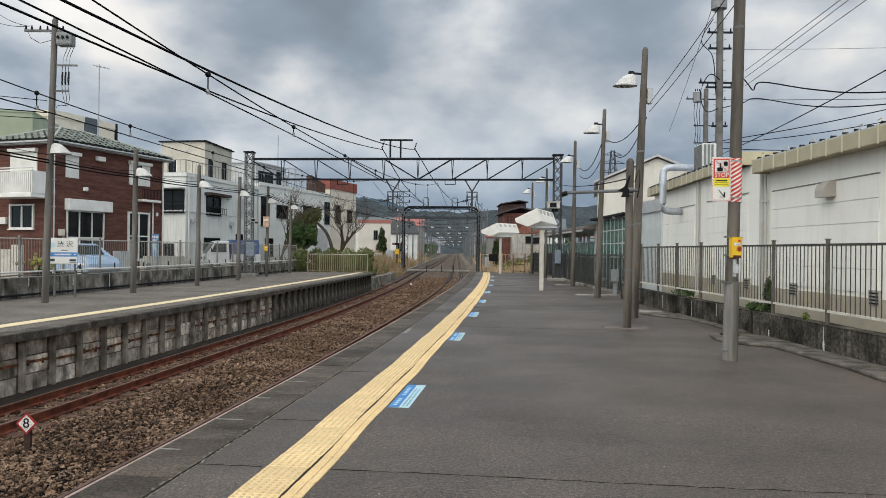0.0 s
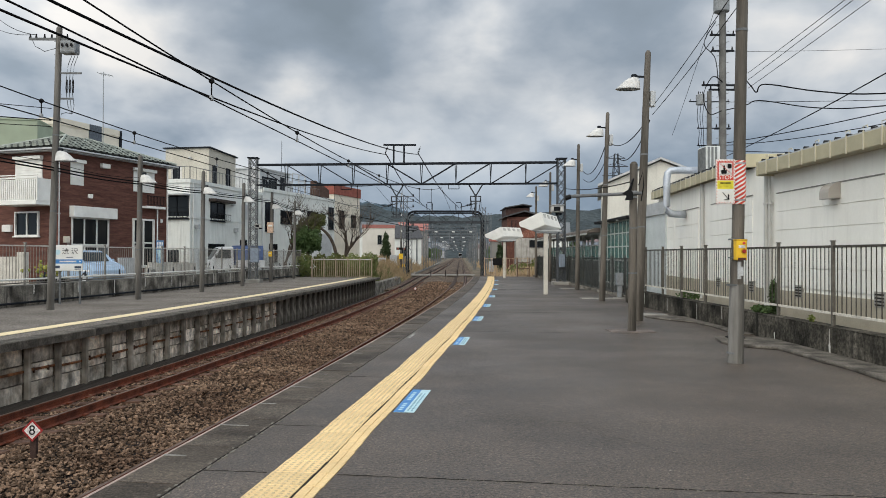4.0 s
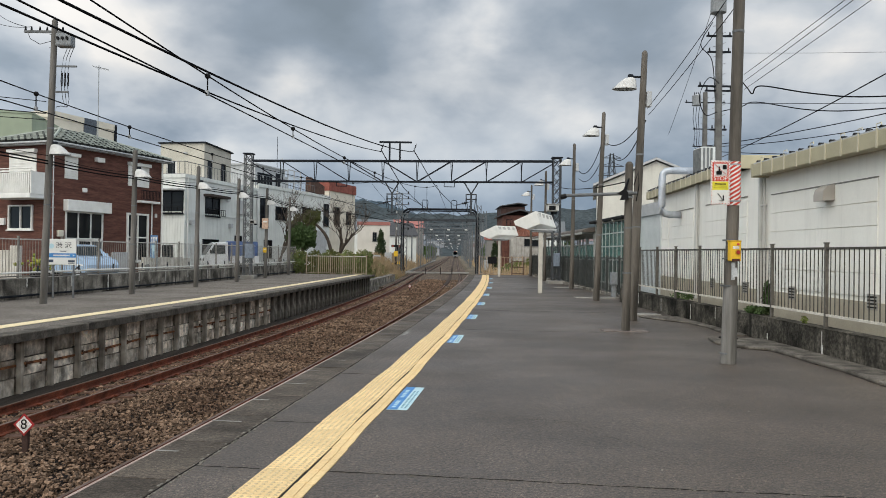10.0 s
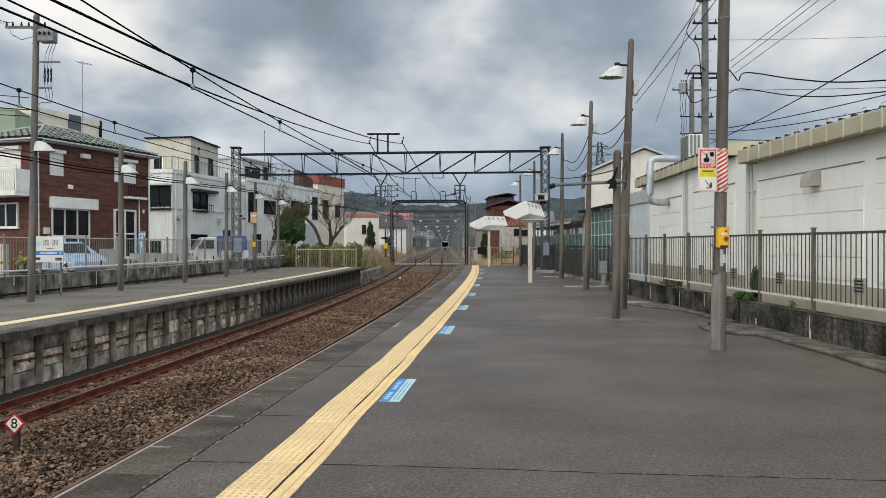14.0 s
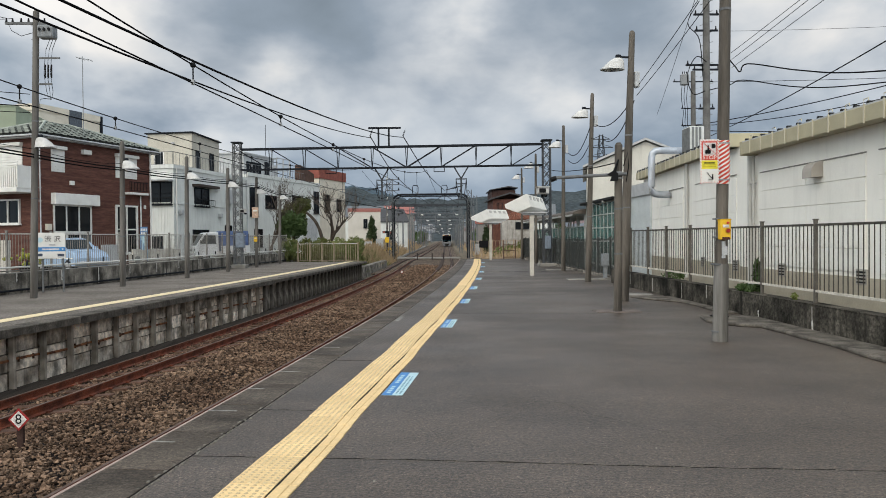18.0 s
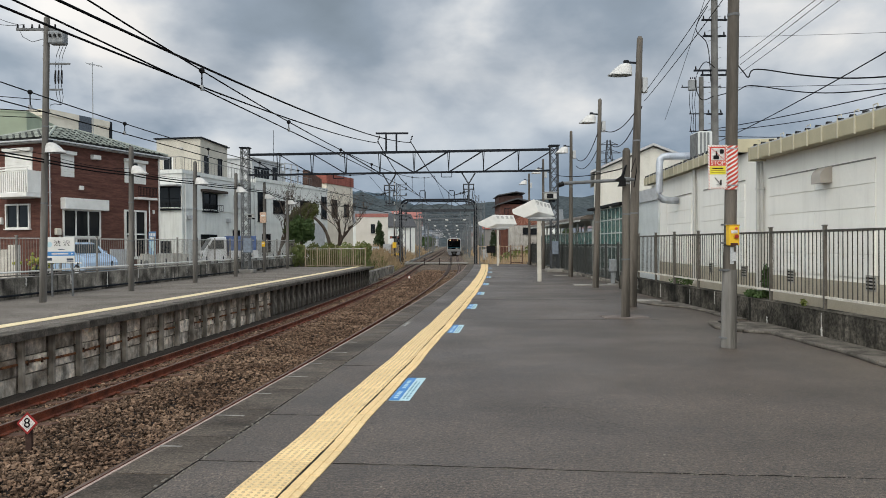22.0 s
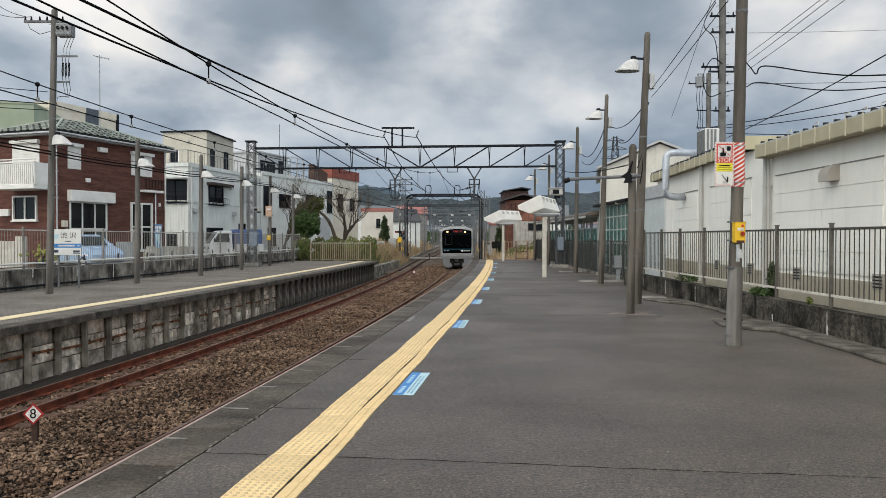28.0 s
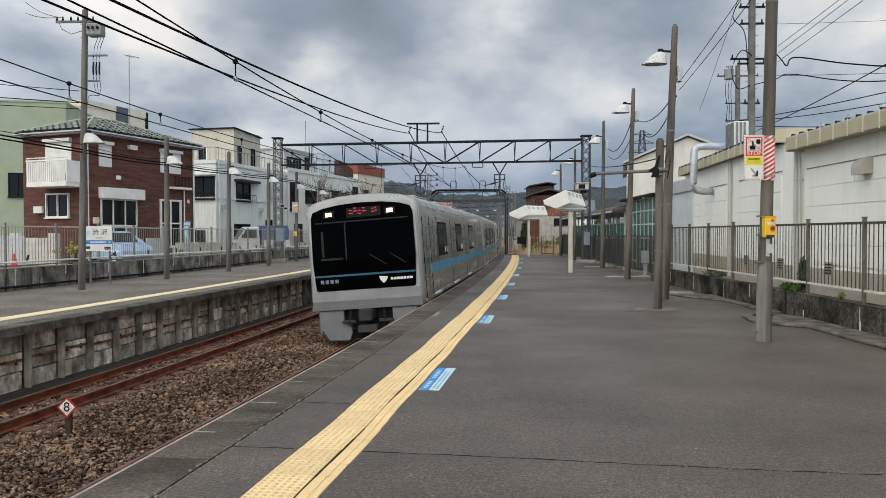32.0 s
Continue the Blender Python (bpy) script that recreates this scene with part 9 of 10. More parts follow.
def strip(o0, o1, y0, y1, zf):
    def place(rng, n):
        y, o = rng.uniform(y0, y1, n), rng.uniform(o0, o1, n)
        s = np.where(y < 85, 0.137 - 0.0013 * y, 0.0265)
        x = np.where(y < 85, -3.20 + 0.137 * y - 0.00065 * y * y, 3.7487 + 0.0265 * (y - 85))
        k = 1 / np.sqrt(1 + s * s)
        f = (o - o0) / (o1 - o0)
        return np.stack([x + o * k, y - o * k * s, zf(f)], 1)
    return place


hump = lambda z0, z1: (lambda f: z0 + (z1 - z0) * np.sin(np.pi * np.minimum(1, f * 1.1 + 0.05)) ** 0.7 - 0.1)
grass("green_grass", "green and straw-coloured long grass on the bank", 9000, strip(-12.5, -7.8, 55, 78, hump(-1.4, 0.15)), 0.3, 0.9, 0.035, GRASS_G, 1)
grass("dry_grass", "tall dry straw-coloured grass on the bank", 4500, strip(-12.0, -7.8, 66, 92, hump(-1.4, 0.15)), 0.4, 1.2, 0.035, GRASS_D, 2)
grass("dry_grass", "tall dry straw-coloured grass beside the line", 16000, strip(-15.5, -8.6, 99, 190, hump(-1.4, 0.1)), 0.6, 1.7, 0.07, GRASS_D, 3)
grass("dry_grass", "tall dry grass past the platform's end", 2200, strip(2.2, 9.0, 60, 92, hump(-1.4, -0.1)), 0.3, 0.9, 0.045, GRASS_D, 4)
grass("dry_grass", "dry grass strip beside the far rails", 6000, strip(2.2, 5.5, 95, 240, lambda f: -1.2 + 0 * f), 0.4, 1.0, 0.07, GRASS_D, 5)

# pampas plumes
for k, (o, y) in enumerate(((-9.6, 57.0), (-9.0, 58.5), (-10.4, 59.0), (-8.6, 60.5))):
    pl = thing("pampas_grass", "tuft of pampas grass with pale plumes", "grass", "pampas tufts", at=line(o, y, -0.2))
    rng = np.random.default_rng(k)
    n = 220
    a = rng.uniform(0, 6.28, n)
    v = np.stack([np.cos(a) * rng.uniform(0.1, 0.6, n), np.sin(a) * rng.uniform(0.1, 0.6, n), rng.uniform(0.5, 1.0, n)], 1) * 0.55
    u = np.stack([-np.sin(a), np.cos(a), 0 * a], 1) * 0.02
    o = new("blades", quads_mesh("blades", v, u, v, GRASS_G if k % 2 else GRASS_D))
    o.parent = pl
    for q in range(5):
        b = BM()
        t = q * 1.3 + k
        tube(b, [(0, 0, 0.3), (0.15 * math.cos(t), 0.15 * math.sin(t), 1.2), (0.4 * math.cos(t), 0.4 * math.sin(t), 1.7)], 0.02, 5, 0.05)
        part("plume", b, GRASS_D, pl)

# ---- level crossing down the line ----
lc = thing("level_crossing", "concrete foot crossing over both tracks", "crossing", kind="structure")
part("deck", sweep(BM(), rect(-9.5, 1.4, -1.1, -0.93), [96.0, 97.5, 99.0]), CONCRETE, lc)
for o, y in ((-5.3, 94.5), (-1.9, 94.5), (-3.4, 95), (-8.0, 94)):
    pt = thing("marker_post", "dark stubby marker post beside the crossing", "post", "crossing posts", at=line(o, y, -1.2))
    part("post", cyl(BM(), (0, 0, 0), (0, 0, 0.9), 0.07, 0.06, 10), mat("dark_post", (0.04, 0.03, 0.028)), pt)
    part("cap", cyl(BM(), (0, 0, 0.9), (0, 0, 0.95), 0.08, 0.03, 10), mat("dark_post", (0.04, 0.03, 0.028)), pt)
cs = thing("crossing_signal", "level crossing signal mast with yellow and black boards", "signal", at=line(-9.2, 95, -1.2))
part("mast", cyl(BM(), (0, 0, 0), (0, 0, 4.6), 0.08, 0.07, 10), mat("dark_post", (0.04, 0.03, 0.028)), cs)
part("yellow_box", box(BM(), -0.25, 0.25, -0.25, 0.0, 2.3, 3.0, 0.02), YELLOW_P, cs)
for k in range(5):
    part("striped_board", box(BM(), -0.9 + k * 0.36, -0.56 + k * 0.36, -0.12, -0.06, 1.0 + 0.1 * k, 1.35 + 0.1 * k), YELLOW_P if k % 2 else BLACK, cs)
part("lamp_board", box(BM(), -0.6, 0.6, -0.1, -0.04, 3.5, 3.8, 0.02), BLACK, cs)
for s in (-1, 1):
    part("lamp", cyl(BM(), (s * 0.4, -0.1, 3.65), (s * 0.4, -0.2, 3.65), 0.14, None, 12), REDBROWN, cs)
# trackside cabinets and line poles
for o, y, w, h in ((-9.9, 92, 0.9, 2.2), (-11.2, 88, 1.4, 1.9), (2.6, 97, 0.6, 1.4)):
    c = thing("trackside_cabinet", "grey steel trackside cabinet", "cabinet", "trackside cabinets", at=line(o, y, -0.6))
    part("case", box(BM(), -w / 2, w / 2, -0.3, 0.3, 0, h, 0.02), GREY_L, c)
    part("door", box(BM(), -w / 2 + 0.05, w / 2 - 0.05, -0.32, -0.3, 0.1, h - 0.1, 0.005), GREY_L, c)
tagged(part("cable_trough", sweep(BM(), rect(-8.9, -8.2, -1.3, -1.02), steps(98, 250, 6.0)), CONCRETE, None), "grey concrete cable trough beside the tracks", "cable trough", kind="structure")
for k in range(22):
    o = (-9.6, 2.2, 3.0)[k % 3] + 0.5 * math.sin(k * 2.3)
    y = 100 + k * 10.5
    p = thing("line_pole", "slim concrete pole beside the far tracks", "pole", "line poles", at=line(o, y, -1.2))
    part("pole", cyl(BM(), (0, 0, 0), (0, 0, 7.2 + 1.4 * math.sin(k * 1.7)), 0.15, 0.11, 10), FAR_GALV if k % 2 else mat("concrete_pole", (0.30, 0.30, 0.295)), p)
    part("cross_arm", box(BM(), -0.9, 0.9, -0.05, 0.05, 5.6, 5.7), FAR_GALV, p)

# ---- distance ----
def ridge(name, y, pts, depth, label, material, seed, rough):
    """A wooded ridge: height over x from a few summits, falling towards the line."""
    bm = BM()
    xs = np.linspace(-1500, 1500, 260)
    hs = np.interp(xs, [p[0] for p in pts], [p[1] for p in pts])
    rng = np.random.default_rng(seed)
    hs = hs + rough * (np.convolve(rng.normal(size=260), np.ones(5) / 5, "same") * 1.5 + rng.normal(size=260) * 0.5)
    rows = []
    for f in (0.0, 0.25, 0.5, 0.75, 0.92, 1.0):
        rows.append([bm.verts.new((x, y - depth * (1 - f), (f ** 1.2) * h + rng.normal() * rough * 0.4 - 2)) for x, h in zip(xs, hs)])
    rows.append([bm.verts.new((x, y + depth * 0.3, -2)) for x in xs])
    for u, v in zip(rows, rows[1:]):
        for k in range(len(xs) - 1):
            bm.faces.new((u[k], u[k + 1], v[k + 1], v[k]))
    tagged(part(name, bm, material, None), label, "hill", kind="structure")


# the far ridge's paler, bluer colour paints in the haze
ridge("backdrop_hill_far", 1900, [(-1500, 60), (-700, 120), (-300, 134), (-190, 140), (-120, 130), (-50, 96), (60, 62), (200, 95), (400, 105), (800, 120), (1500, 60)], 500, "far wooded hills with blue-grey haze in their colour", mat("far_hill_haze", (0.075, 0.105, 0.135), (0.055, 0.085, 0.11), 0.012, 1.0, 0.0, fine=0.09, grain=0.25), 3, 2.5)
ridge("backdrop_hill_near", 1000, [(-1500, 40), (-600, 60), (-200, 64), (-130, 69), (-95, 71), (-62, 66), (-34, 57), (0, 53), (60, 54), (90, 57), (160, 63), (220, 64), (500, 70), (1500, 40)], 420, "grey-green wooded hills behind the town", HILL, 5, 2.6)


def far_town():
    bm = BM()
    rng = random.Random(17)
    for k in range(170):
        y = rng.uniform(320, 900)
        x = rng.uniform(-0.16, 0.30) * y
        if abs(x - (edge_x(y) - 3)) < 14:
            continue
        w, d, h = rng.uniform(6, 13), rng.uniform(6, 10), rng.uniform(4, 8)
        z = max(-1.0, (y - 580) / 420 * 30 if y > 580 else -1.0)
        m = pose(x, y, z, 0, 0, rng.uniform(-30, 30))
        i = rng.choice((0, 0, 1))
        box(bm, -w / 2, w / 2, -d / 2, d / 2, -1, h, m=m, mi=i)
        j = rng.choice((2, 2, 3))
        a = [bm.verts.new(m @ Vector(q)) for q in ((-w / 2 - 0.4, -d / 2 - 0.4, h), (w / 2 + 0.4, -d / 2 - 0.4, h), (w / 2 + 0.4, d / 2 + 0.4, h), (-w / 2 - 0.4, d / 2 + 0.4, h))]
        r = [bm.verts.new(m @ Vector(q)) for q in ((-w / 2 - 0.2, 0, h + 2.2), (w / 2 + 0.2, 0, h + 2.2))]
        for f in ((a[0], a[1], r[1], r[0]), (a[2], a[3], r[0], r[1]), (a[0], r[0], a[3]), (a[1], a[2], r[1])):
            bm.faces.new(f).material_index = j
    # haze is mixed into these greyed wall and roof colours
    hazy = [mat("town_white", (0.42, 0.43, 0.45)), mat("town_beige", (0.34, 0.33, 0.33)), mat("town_roof", (0.15, 0.17, 0.20)), mat("town_red_roof", (0.22, 0.16, 0.16))]
    tagged(part("far_town", bm, hazy, None), "houses of the far town on the hill's foot", "houses", kind="stuff")


far_town()


# ---- spans with insulators across the line between the gantries ----
def bead_span(a, b, sag, beads, label):
    w = tagged(part("cross_span", tube(BM(), wire_pts(a, b, sag), 0.016, 5), WIRE, None), label, "overhead wire", "cross spans")
    a, b = Vector(a), Vector(b)
    for f in beads:
        p = a.lerp(b, f) - Vector((0, 0, 4 * sag * f * (1 - f)))
        d = (b - a).normalized()
        bm = BM()
        for q in range(3):
            cyl(bm, p + d * (0.12 * q), p + d * (0.12 * q + 0.07), 0.06, 0.035, 8)
        part("insulator", bm, BLACK, w)


LEFT_MAST = line(-8.35, 89.4, 8.2)
bead_span(LEFT_MAST, (-9.2, 60, 6.0), 0.5, (0.15, 0.55), "wire with black insulators from the lattice mast")
bead_span(LEFT_MAST - Vector((0, 0, 0.9)), (-8.6, 78, 7.6), 0.2, (0.5,), "wire with black insulators from the lattice mast")
bead_span(line(-8.3, 90, 5.2), line(1.6, 90, 5.2), 0.35, (0.2, 0.45, 0.7), "span wire with black insulators under the portal")
bead_span((-2.6, 42.7, 5.0), line(-3.0, 90, 5.4), 0.6, (0.2, 0.7), "slack wire with insulators above the tracks")
bead_span((2.0, 42.3, 4.9), line(-0.3, 90, 5.3), 0.5, (0.12, 0.6), "slack wire with insulators above the tracks")
tagged(part("road", sweep(BM(), rect(-18.5, -13.34, 0.3, 0.365), steps(-2, 60, 4.0)), mat("street_concrete", (0.22, 0.20, 0.175), (0.16, 0.147, 0.13), 0.8, 0.9, 0.2), None), "pale worn street behind the far platform's wall", "road", kind="structure")

# ---- train ----
STEEL = mat("stainless_steel", (0.46, 0.44, 0.42), (0.38, 0.365, 0.35), 1.2, 0.32, 0.04, metal=0.92, fine=25.0, grain=0.05, stretch=(1, 0.2, 4))
FRONT_S = mat("silver_front", (0.36, 0.36, 0.36), (0.32, 0.32, 0.32), 2.0, 0.35, 0.03, metal=0.6, grain=0.04)
ROOF_S = mat("car_roof", (0.40, 0.40, 0.39), (0.29, 0.29, 0.28), 1.5, 0.6, 0.08, grain=0.08)
SKIRT = mat("skirt_grey", (0.185, 0.19, 0.205), (0.14, 0.145, 0.16), 2.0, 0.55, 0.06, grain=0.08)
BLACK_G = glass("black_front_glass", (0.0012, 0.0014, 0.0018), 0.10)
CAR_GLASS = glass("car_window_glass", (0.004, 0.004, 0.005), 0.12)
# door panes: the reflected grey sky is put into the base colour
DOOR_GLASS = mat("door_glass_reflect", (0.17, 0.17, 0.165), (0.13, 0.13, 0.125), 1.5, 0.25, 0.0, grain=0.02)
BAND = mat("blue_band", (0.06, 0.26, 0.40), (0.05, 0.22, 0.34), 2.0, 0.4, 0.0, grain=0.03)
UNDER = mat("underframe", (0.012, 0.011, 0.010), (0.022, 0.019, 0.016), 4.0, 0.85, 0.2, spec=0.08)
HEAD = light_mat("head_lamp", (1.0, 0.68, 0.28), 2.6)
LED = light_mat("red_led", (0.50, 0.012, 0.02), 0.45)
CAR_L = 19.5


def car_profile(s=1.0):
    h = [(1.36, 0.92), (1.39, 1.15), (1.39, 3.10), (1.378, 3.23), (1.33, 3.36), (1.22, 3.45), (0.92, 3.53), (0.5, 3.58), (0.0, 3.60)]
    pts = [(x, z) for x, z in h] + [(-x, z) for x, z in reversed(h[:-1])]
    return pts


def build_car(cab):
    t = thing("train_car", "stainless steel commuter train car with a blue band" if not cab else "leading commuter train car with a black glazed front", "train", "cars of the train")
    y0 = 0.16 if cab else 0.22
    body = part("body", prism(BM(), car_profile(), y0, CAR_L, "y"), STEEL, t, "brushed stainless steel body")
    # roof skin a little proud, with rounded edge
    roof = [(x * 1.004, z + 0.012) for x, z in car_profile() if z > 3.1]
    part("roof", prism(BM(), roof, y0 + 0.02, CAR_L - 0.02, "y"), ROOF_S, t)
    for k in range(4):
        y = 3.2 + k * 4.4
        u = part("roof_unit", box(BM(), -0.85, 0.85, y, y + 2.3, 3.50, 3.67, 0.06), ROOF_S, t, "grey roof air-conditioning unit")
        for q in range(5):
            part("grille", box(BM(), -0.855, 0.855, y + 0.3 + q * 0.36, y + 0.45 + q * 0.36, 3.55, 3.63), UNDER, u)
    for s in (-1, 1):
        M = Matrix.Diagonal((s, 1, 1, 1))
        band = part("side_band", box(BM(), 1.388, 1.4035, 1.25 if cab else 0.3, CAR_L - 0.1, 1.60, 1.84, m=M), BAND, t, "blue side band")
        part("sill", box(BM(), 1.33, 1.42, y0 + 0.1, CAR_L - 0.1, 0.94, 1.02, m=M), STEEL, t)
        for k in range(4):
            y = 1.68 + k * 4.70
            d = part("door", box(BM(), 1.384, 1.398, y, y + 1.32, 1.04, 2.96, m=M), STEEL, t, "double sliding door")
            for q in range(2):
                a = y + 0.10 + q * 0.62
                part("pane", box(BM(), 1.396, 1.402, a, a + 0.48, 1.95, 2.80, 0.0, m=M), DOOR_GLASS, d)
            part("door_gap", box(BM(), 1.380, 1.3995, y - 0.035, y, 1.02, 3.0, m=M), UNDER, d)
            part("door_gap", box(BM(), 1.380, 1.3995, y + 1.32, y + 1.355, 1.02, 3.0, m=M), UNDER, d)
            part("door_gap", box(BM(), 1.380, 1.3995, y + 0.645, y + 0.675, 1.04, 2.96, m=M), UNDER, d)
            # white on the step plate paints its glint
            part("step_plate", box(BM(), 1.36, 1.44, y + 0.03, y + 1.29, 1.0, 1.035, m=M), WHITE_P, d)
            if k < 3:
                a = y + 1.62
                w = part("window", box(BM(), 1.384, 1.3975, a - 0.10, a + 2.0, 1.98, 2.90, 0.0, m=M), UNDER, t)
                for q in range(2):
                    part("pane", box(BM(), 1.396, 1.4005, a + q * 0.98, a + 0.92 + q * 0.98, 2.04, 2.84, m=M), CAR_GLASS, w)
                # small white boxes paint the glints low in the window
                part("sash_catch", box(BM(), 1.399, 1.408, a + 1.3, a + 1.42, 2.06, 2.22, m=M), WHITE_P, w)
                part("sash_catch", box(BM(), 1.399, 1.408, a + 1.72, a + 1.84, 2.06, 2.22, m=M), WHITE_P, w)
        if cab:
            d = part("cab_door", box(BM(), 1.384, 1.3975, 0.50, 1.05, 1.04, 2.95, m=M), STEEL, t)
            part("pane", box(BM(), 1.396, 1.401, 0.58, 0.97, 2.0, 2.80, m=M), DOOR_GLASS, d)
            part("door_gap", box(BM(), 1.380, 1.399, 0.465, 0.50, 1.02, 3.0, m=M), UNDER, d)
            part("door_gap", box(BM(), 1.380, 1.399, 1.05, 1.08, 1.02, 3.0, m=M), UNDER, d)
            part("handrail", tube(BM(), [(s * 1.43, 1.22, 1.2), (s * 1.43, 1.22, 2.2)], 0.015, 6), STEEL, t)
        # underfloor gear
        for a, b, z in ((5.3, 7.0, 0.38), (7.4, 9.6, 0.42), (10.0, 11.6, 0.36), (12.0, 13.6, 0.40)):
            part("equipment_box", box(BM(), 0.55, 1.25, a, b, z, 0.92, 0.03, m=M), UNDER, t)
    for y in (2.9, 16.6):
        b = part("bogie", box(BM(), -0.95, 0.95, y - 1.5, y + 1.5, 0.42, 0.68, 0.05), UNDER, t)
        for dy in (-1.05, 1.05):
            for s in (-1, 1):
                part("wheel", cyl(BM(), (s * 0.50, y + dy, 0.43), (s * 0.62, y + dy, 0.43), 0.43, 0.45, 18), mat("wheel_steel", (0.10, 0.085, 0.075), None, 5.0, 0.5, 0.05, metal=0.5), b)
    part("floor_frame", box(BM(), -1.25, 1.25, 0.5, CAR_L - 0.2, 0.80, 0.95), UNDER, t)
    if not cab:
        part("gangway", box(BM(), -0.6, 0.6, -0.15, 0.3, 1.0, 3.0, 0.03), UNDER, t)
        return t
    # ---- the driving end ----
    prof = car_profile()
    bm = BM()
    # front mask: outline rings stepping out to the face, leaning back towards the top
    def ring(k, y, grow):
        out = []
        for x, z in prof:
            lean = 0.10 * max(0.0, z - 2.1) / 1.5
            cx, cz = x * grow, 2.26 + (z - 2.26) * (grow if z > 2.26 else 1.0)
            out.append(bm.verts.new((cx, y + lean, cz)))
        return out
    rings = [ring(0, 0.30, 1.004), ring(1, 0.12, 0.998), ring(2, 0.04, 0.978), ring(3, 0.0, 0.945)]
    n = len(prof)
    for u, v in zip(rings, rings[1:]):
        for i in range(n):
            bm.faces.new((u[i], u[(i + 1) % n], v[(i + 1) % n], v[i]))
    bm.faces.new(rings[-1])
    bm.faces.new(rings[0][::-1])
    part("front_frame", bm, FRONT_S, t, "silver front frame", smooth=False)

    def face(pts, y, thick, material, name, parent, label=""):
        """A flat shape on the leaning face."""
        b = BM()
        f0 = [b.verts.new((x, y + 0.10 * max(0.0, z - 2.1) / 1.5, z)) for x, z in pts]
        f1 = [b.verts.new((x, y + thick + 0.10 * max(0.0, z - 2.1) / 1.5, z)) for x, z in pts]
        m = len(pts)
        b.faces.new(f0)
        b.faces.new(f1[::-1])
        for i in range(m):
            b.faces.new((f0[i], f0[(i + 1) % m], f1[(i + 1) % m], f1[i]))
        return part(name, b, material, parent, label)

    top = [(1.255, 3.12), (1.20, 3.25), (0.95, 3.335), (0.50, 3.395), (0.0, 3.415)]
    left_top = [(-x, z) for x, z in reversed(top[:-1])]
    mask = face([(-1.26, 2.1), (-1.22, 1.42), (-1.18, 1.38), (1.18, 1.38), (1.22, 1.42), (1.26, 2.1)], -0.014, 0.03, BLACK_G, "front_glass", t, "black glazed front")
    face([(-1.26, 2.1), (1.26, 2.1)] + top + left_top, -0.014, 0.03, BLACK_G, "front_glass", t, "black glazed front")
    ws = face([(-1.14, 2.10), (1.14, 2.10), (1.14, 2.98), (-1.14, 2.98)], -0.020, 0.005, glass("windscreen_glass", (0.0010, 0.0012, 0.0014), 0.05), "windscreen", t)
    for x in (-0.42,):
        face([(x - 0.015, 2.10), (x + 0.015, 2.10), (x + 0.015, 2.98), (x - 0.015, 2.98)], -0.024, 0.004, mat("seam", (0.014, 0.016, 0.018)), "window_post", ws)
    face([(-1.14, 2.98), (1.14, 2.98), (1.14, 3.01), (-1.14, 3.01)], -0.022, 0.004, mat("seam", (0.014, 0.016, 0.018)), "window_rail", ws)
    face([(-1.05, 2.12), (-0.5, 2.12), (-0.5, 2.17), (-1.05, 2.17)], -0.022, 0.003, mat("dash_grey", (0.012, 0.013, 0.015)), "console", ws)
    face([(-1.02, 2.2), (-0.96, 2.2), (-0.96, 2.8), (-1.02, 2.8)], -0.022, 0.003, mat("dash_grey", (0.012, 0.013, 0.015)), "console", ws)
    face([(-1.235, 1.73), (1.235, 1.73), (1.235, 1.775), (-1.235, 1.775)], -0.018, 0.005, mat("front_blue", (0.025, 0.125, 0.19), None, 3.0, 0.4, 0.0), "front_stripe", t, "thin blue stripe")
    for x in (-0.80, 0.70):
        h = face([(x - 0.13, 3.10), (x + 0.13, 3.10), (x + 0.13, 3.26), (x - 0.13, 3.26)], -0.020, 0.01, BLACK, "lamp_housing", t)
        face([(x - 0.075, 3.13), (x + 0.075, 3.13), (x + 0.075, 3.225), (x - 0.075, 3.225)], -0.026, 0.006, HEAD, "headlight", h, "lit warm headlight")
    disp = face([(-0.36, 3.08), (0.48, 3.08), (0.48, 3.30), (-0.36, 3.30)], -0.017, 0.005, BLACK, "destination_display", t)
    rng = random.Random(5)
    for i, (x, w, z) in enumerate(((-0.30, 0.10, 3.16), (-0.18, 0.09, 3.21), (-0.07, 0.08, 3.15), (0.03, 0.10, 3.20), (0.26, 0.06, 3.17), (0.34, 0.05, 3.19))):
        face([(x, z), (x + w, z), (x + w, z + 0.022), (x, z + 0.022)], -0.022, 0.004, LED, "led_bar", disp)
        face([(x, z + 0.07), (x + w * 0.8, z + 0.07), (x + w * 0.8, z + 0.09), (x, z + 0.09)], -0.022, 0.004, LED, "led_bar", disp)
    pale = mat("number_grey", (0.20, 0.24, 0.27))
    for k in range(4):
        face([(-1.10 + k * 0.12, 1.57), (-1.02 + k * 0.12, 1.57), (-1.02 + k * 0.12, 1.66), (-1.10 + k * 0.12, 1.66)], -0.018, 0.004, pale, "number_bar", t)
    # maker's mark: a plain white shield and a bar
    face([(0.36, 1.60), (0.44, 1.50), (0.50, 1.54), (0.56, 1.66), (0.34, 1.68)], -0.018, 0.004, WHITE_P, "emblem", t)
    for k in range(7):
        face([(0.62 + k * 0.078, 1.57), (0.68 + k * 0.078, 1.57), (0.68 + k * 0.078, 1.63), (0.62 + k * 0.078, 1.63)], -0.018, 0.004, WHITE_P, "mark_bar", t)
    # wipers
    for x0, x1 in ((0.15, 0.55), (0.65, 1.02)):
        part("wiper", tube(BM(), [(x1, -0.04, 1.95), (x0, -0.03, 2.2)], 0.012, 5), mat("seam", (0.014, 0.016, 0.018)), t)
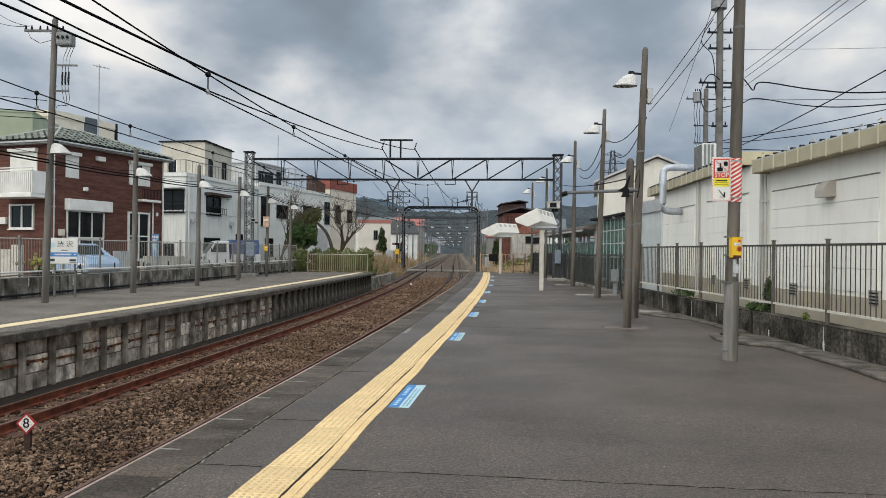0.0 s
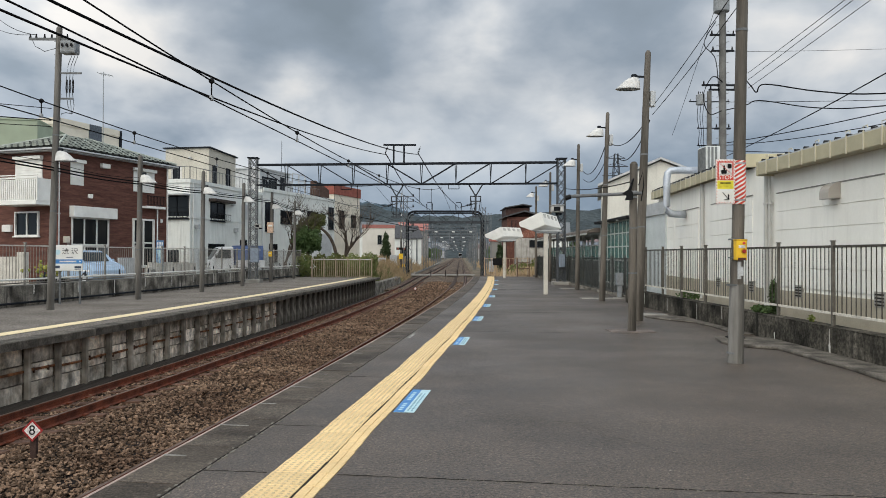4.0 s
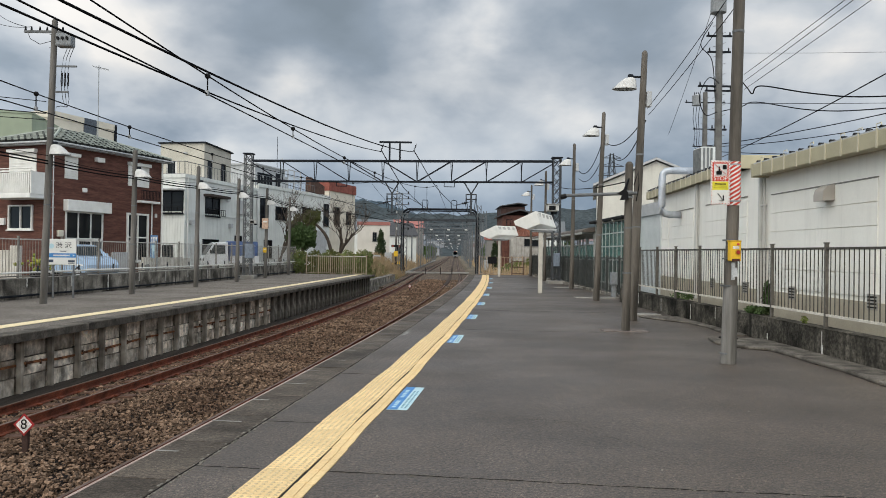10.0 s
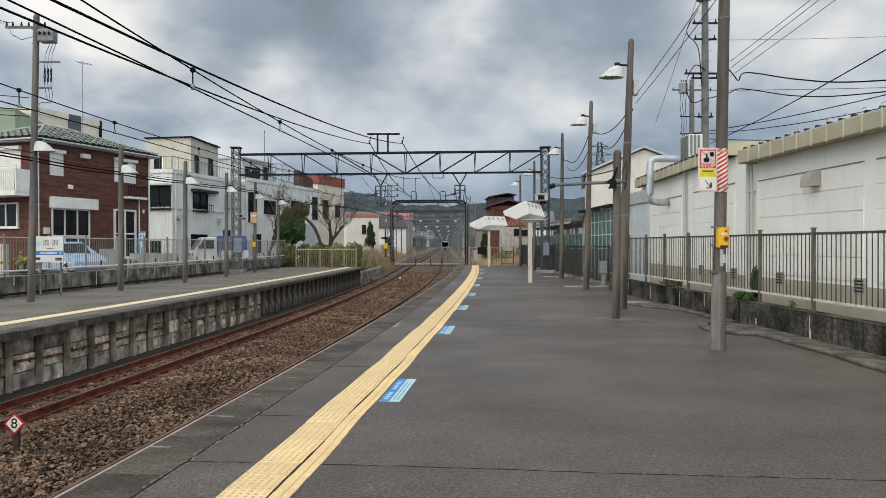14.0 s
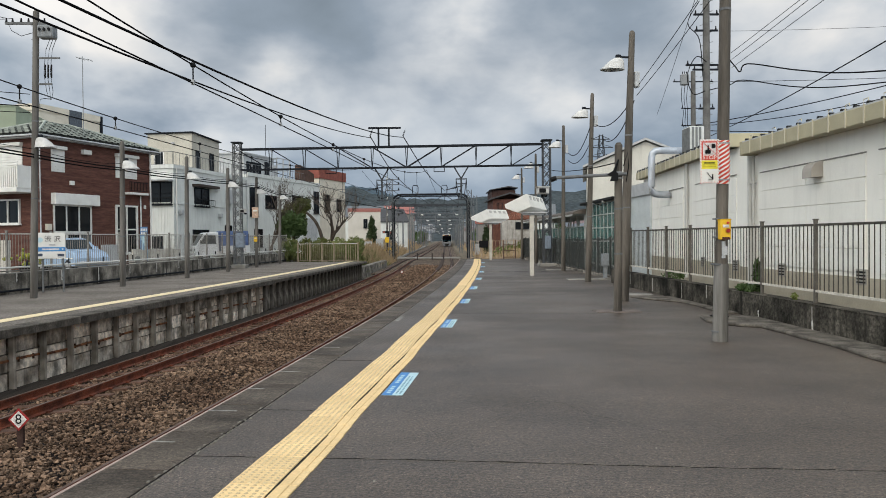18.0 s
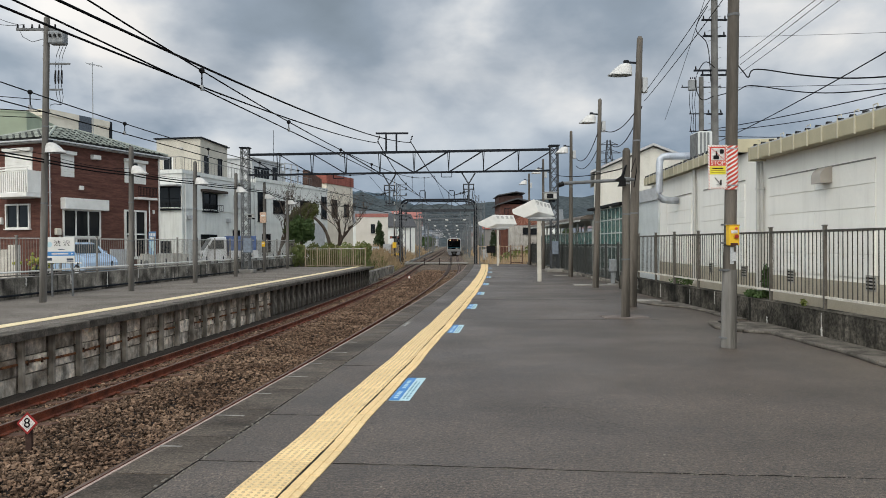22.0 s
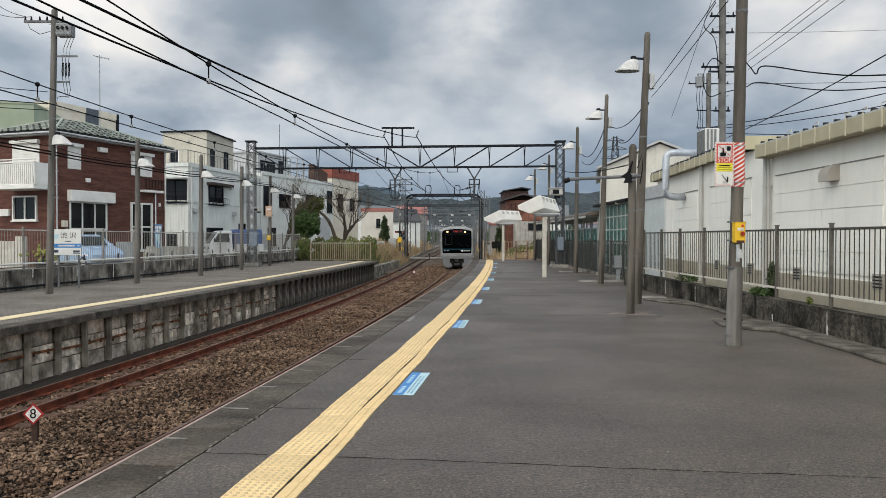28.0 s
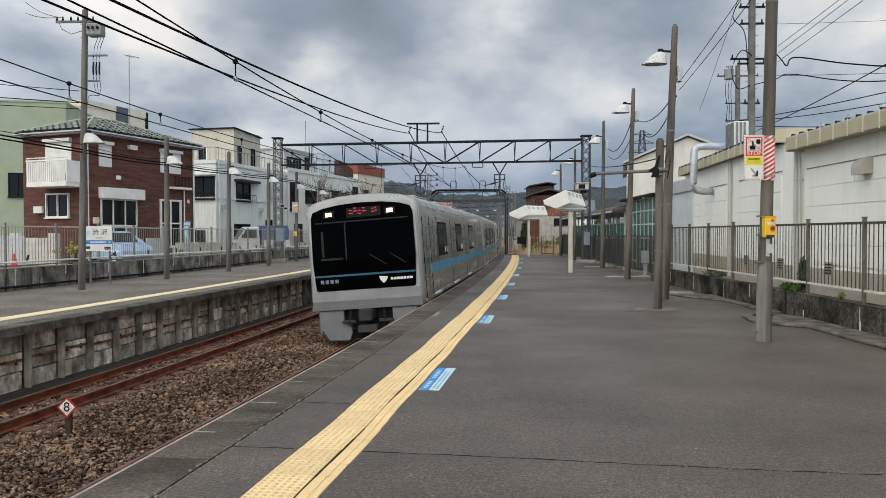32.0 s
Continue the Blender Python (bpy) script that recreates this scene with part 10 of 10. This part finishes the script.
    # bumper, skirt, coupler
    APRON = mat("apron_silver", (0.205, 0.205, 0.21), (0.175, 0.175, 0.18), 2.0, 0.4, 0.03, metal=0.5, grain=0.04)
    part("bumper", prism(BM(), [(-0.03, 0.95), (-0.03, 1.12), (0.0, 1.36), (0.3, 1.36), (0.3, 0.95)], -1.33, 1.33), APRON, t, "silver lower apron")
    part("bumper_lip", prism(BM(), [(-0.05, 0.90), (-0.05, 1.0), (0.3, 1.0), (0.3, 0.90)], -1.35, 1.35), APRON, t)
    for s in (-1, 1):
        pts = [(s * 1.18, 0.88), (s * 1.18, 0.45), (s * 0.98, 0.14), (s * 0.50, 0.12), (s * 0.42, 0.30), (s * 0.42, 0.42), (s * 0.60, 0.60), (s * 0.60, 0.88)]
        part("skirt", prism(BM(), pts, 0.0, 0.10, "y"), SKIRT, t, "grey steel skirt")
        part("skirt_side", box(BM(), min(s * 1.16, s * 1.22), max(s * 1.16, s * 1.22), 0.05, 1.1, 0.30, 0.9), SKIRT, t)
    c = part("coupler", box(BM(), -0.20, 0.20, -0.25, 0.9, 0.62, 0.88, 0.04), UNDER, t, "dark automatic coupler")
    part("coupler_face", box(BM(), -0.16, 0.16, -0.32, -0.24, 0.60, 0.92, 0.03), mat("coupler_grey", (0.035, 0.036, 0.038)), c)
    part("connector_box", box(BM(), -0.24, 0.24, -0.20, 0.2, 0.30, 0.50, 0.03), mat("connector_grey", (0.055, 0.058, 0.062)), c)
    for s in (-1, 1):
        part("hose", tube(BM(), [(s * 0.40, -0.02, 0.85), (s * 0.44, -0.10, 0.6), (s * 0.36, -0.10, 0.42), (s * 0.26, -0.02, 0.38)], 0.03, 6), UNDER, c)
        part("step_bar", box(BM(), min(s * 0.28, s * 0.62), max(s * 0.28, s * 0.62), -0.12, -0.04, 0.55, 0.63, 0.01), mat("coupler_grey", (0.035, 0.036, 0.038)), c)
    # dark block stands in for the shaded hollow behind the coupler
    part("buffer_void", box(BM(), -0.62, 0.62, 0.11, 0.5, 0.15, 0.9), UNDER, t)
    return t


def raise_roof(t):
    """The body stands a little taller and broader than drawn."""
    for o in t.children_recursive:
        for v in o.data.vertices:
            v.co.x *= 1.045
            if v.co.z > 1.75:
                v.co.z = 1.75 + (v.co.z - 1.75) * 1.085
    return t


lead_car = raise_roof(build_car(True))
mid_car = raise_roof(build_car(False))
train_cars = [lead_car, mid_car] + [copy_thing(mid_car, pose(0, 700, 0)) for _ in range(4)]

# seconds, how far along the line the train's front is
TRAIN_ROWS = ((0, 690), (5, 570), (9, 455), (11, 395), (14, 312), (17, 240), (20, 189), (22, 155), (24, 120), (25.5, 97), (28, 65.5), (29, 53.4), (30, 41.5), (31, 29.3), (31.5, 23.7), (32, 18.1))


def car_pose(y):
    """A car's pose on the canted track, set by its two bogies."""
    a, b = line(TRACK_NEAR, y + 2.9), line(TRACK_NEAR, y + 16.6)
    rz = -math.degrees(math.atan2(b.x - a.x, b.y - a.y))
    d = (b - a).normalized()
    o = a - d * 2.9
    lean = -4.3 * min(1.0, max(0.0, 1 - (y - 30) / 38))
    return pose(o.x, o.y, -1.06, 0, lean, rz)


def motions():
    for k, car in enumerate(train_cars):
        walk(car, [(s, car_pose(y + 20.0 * k)) for s, y in TRAIN_ROWS])


motions()
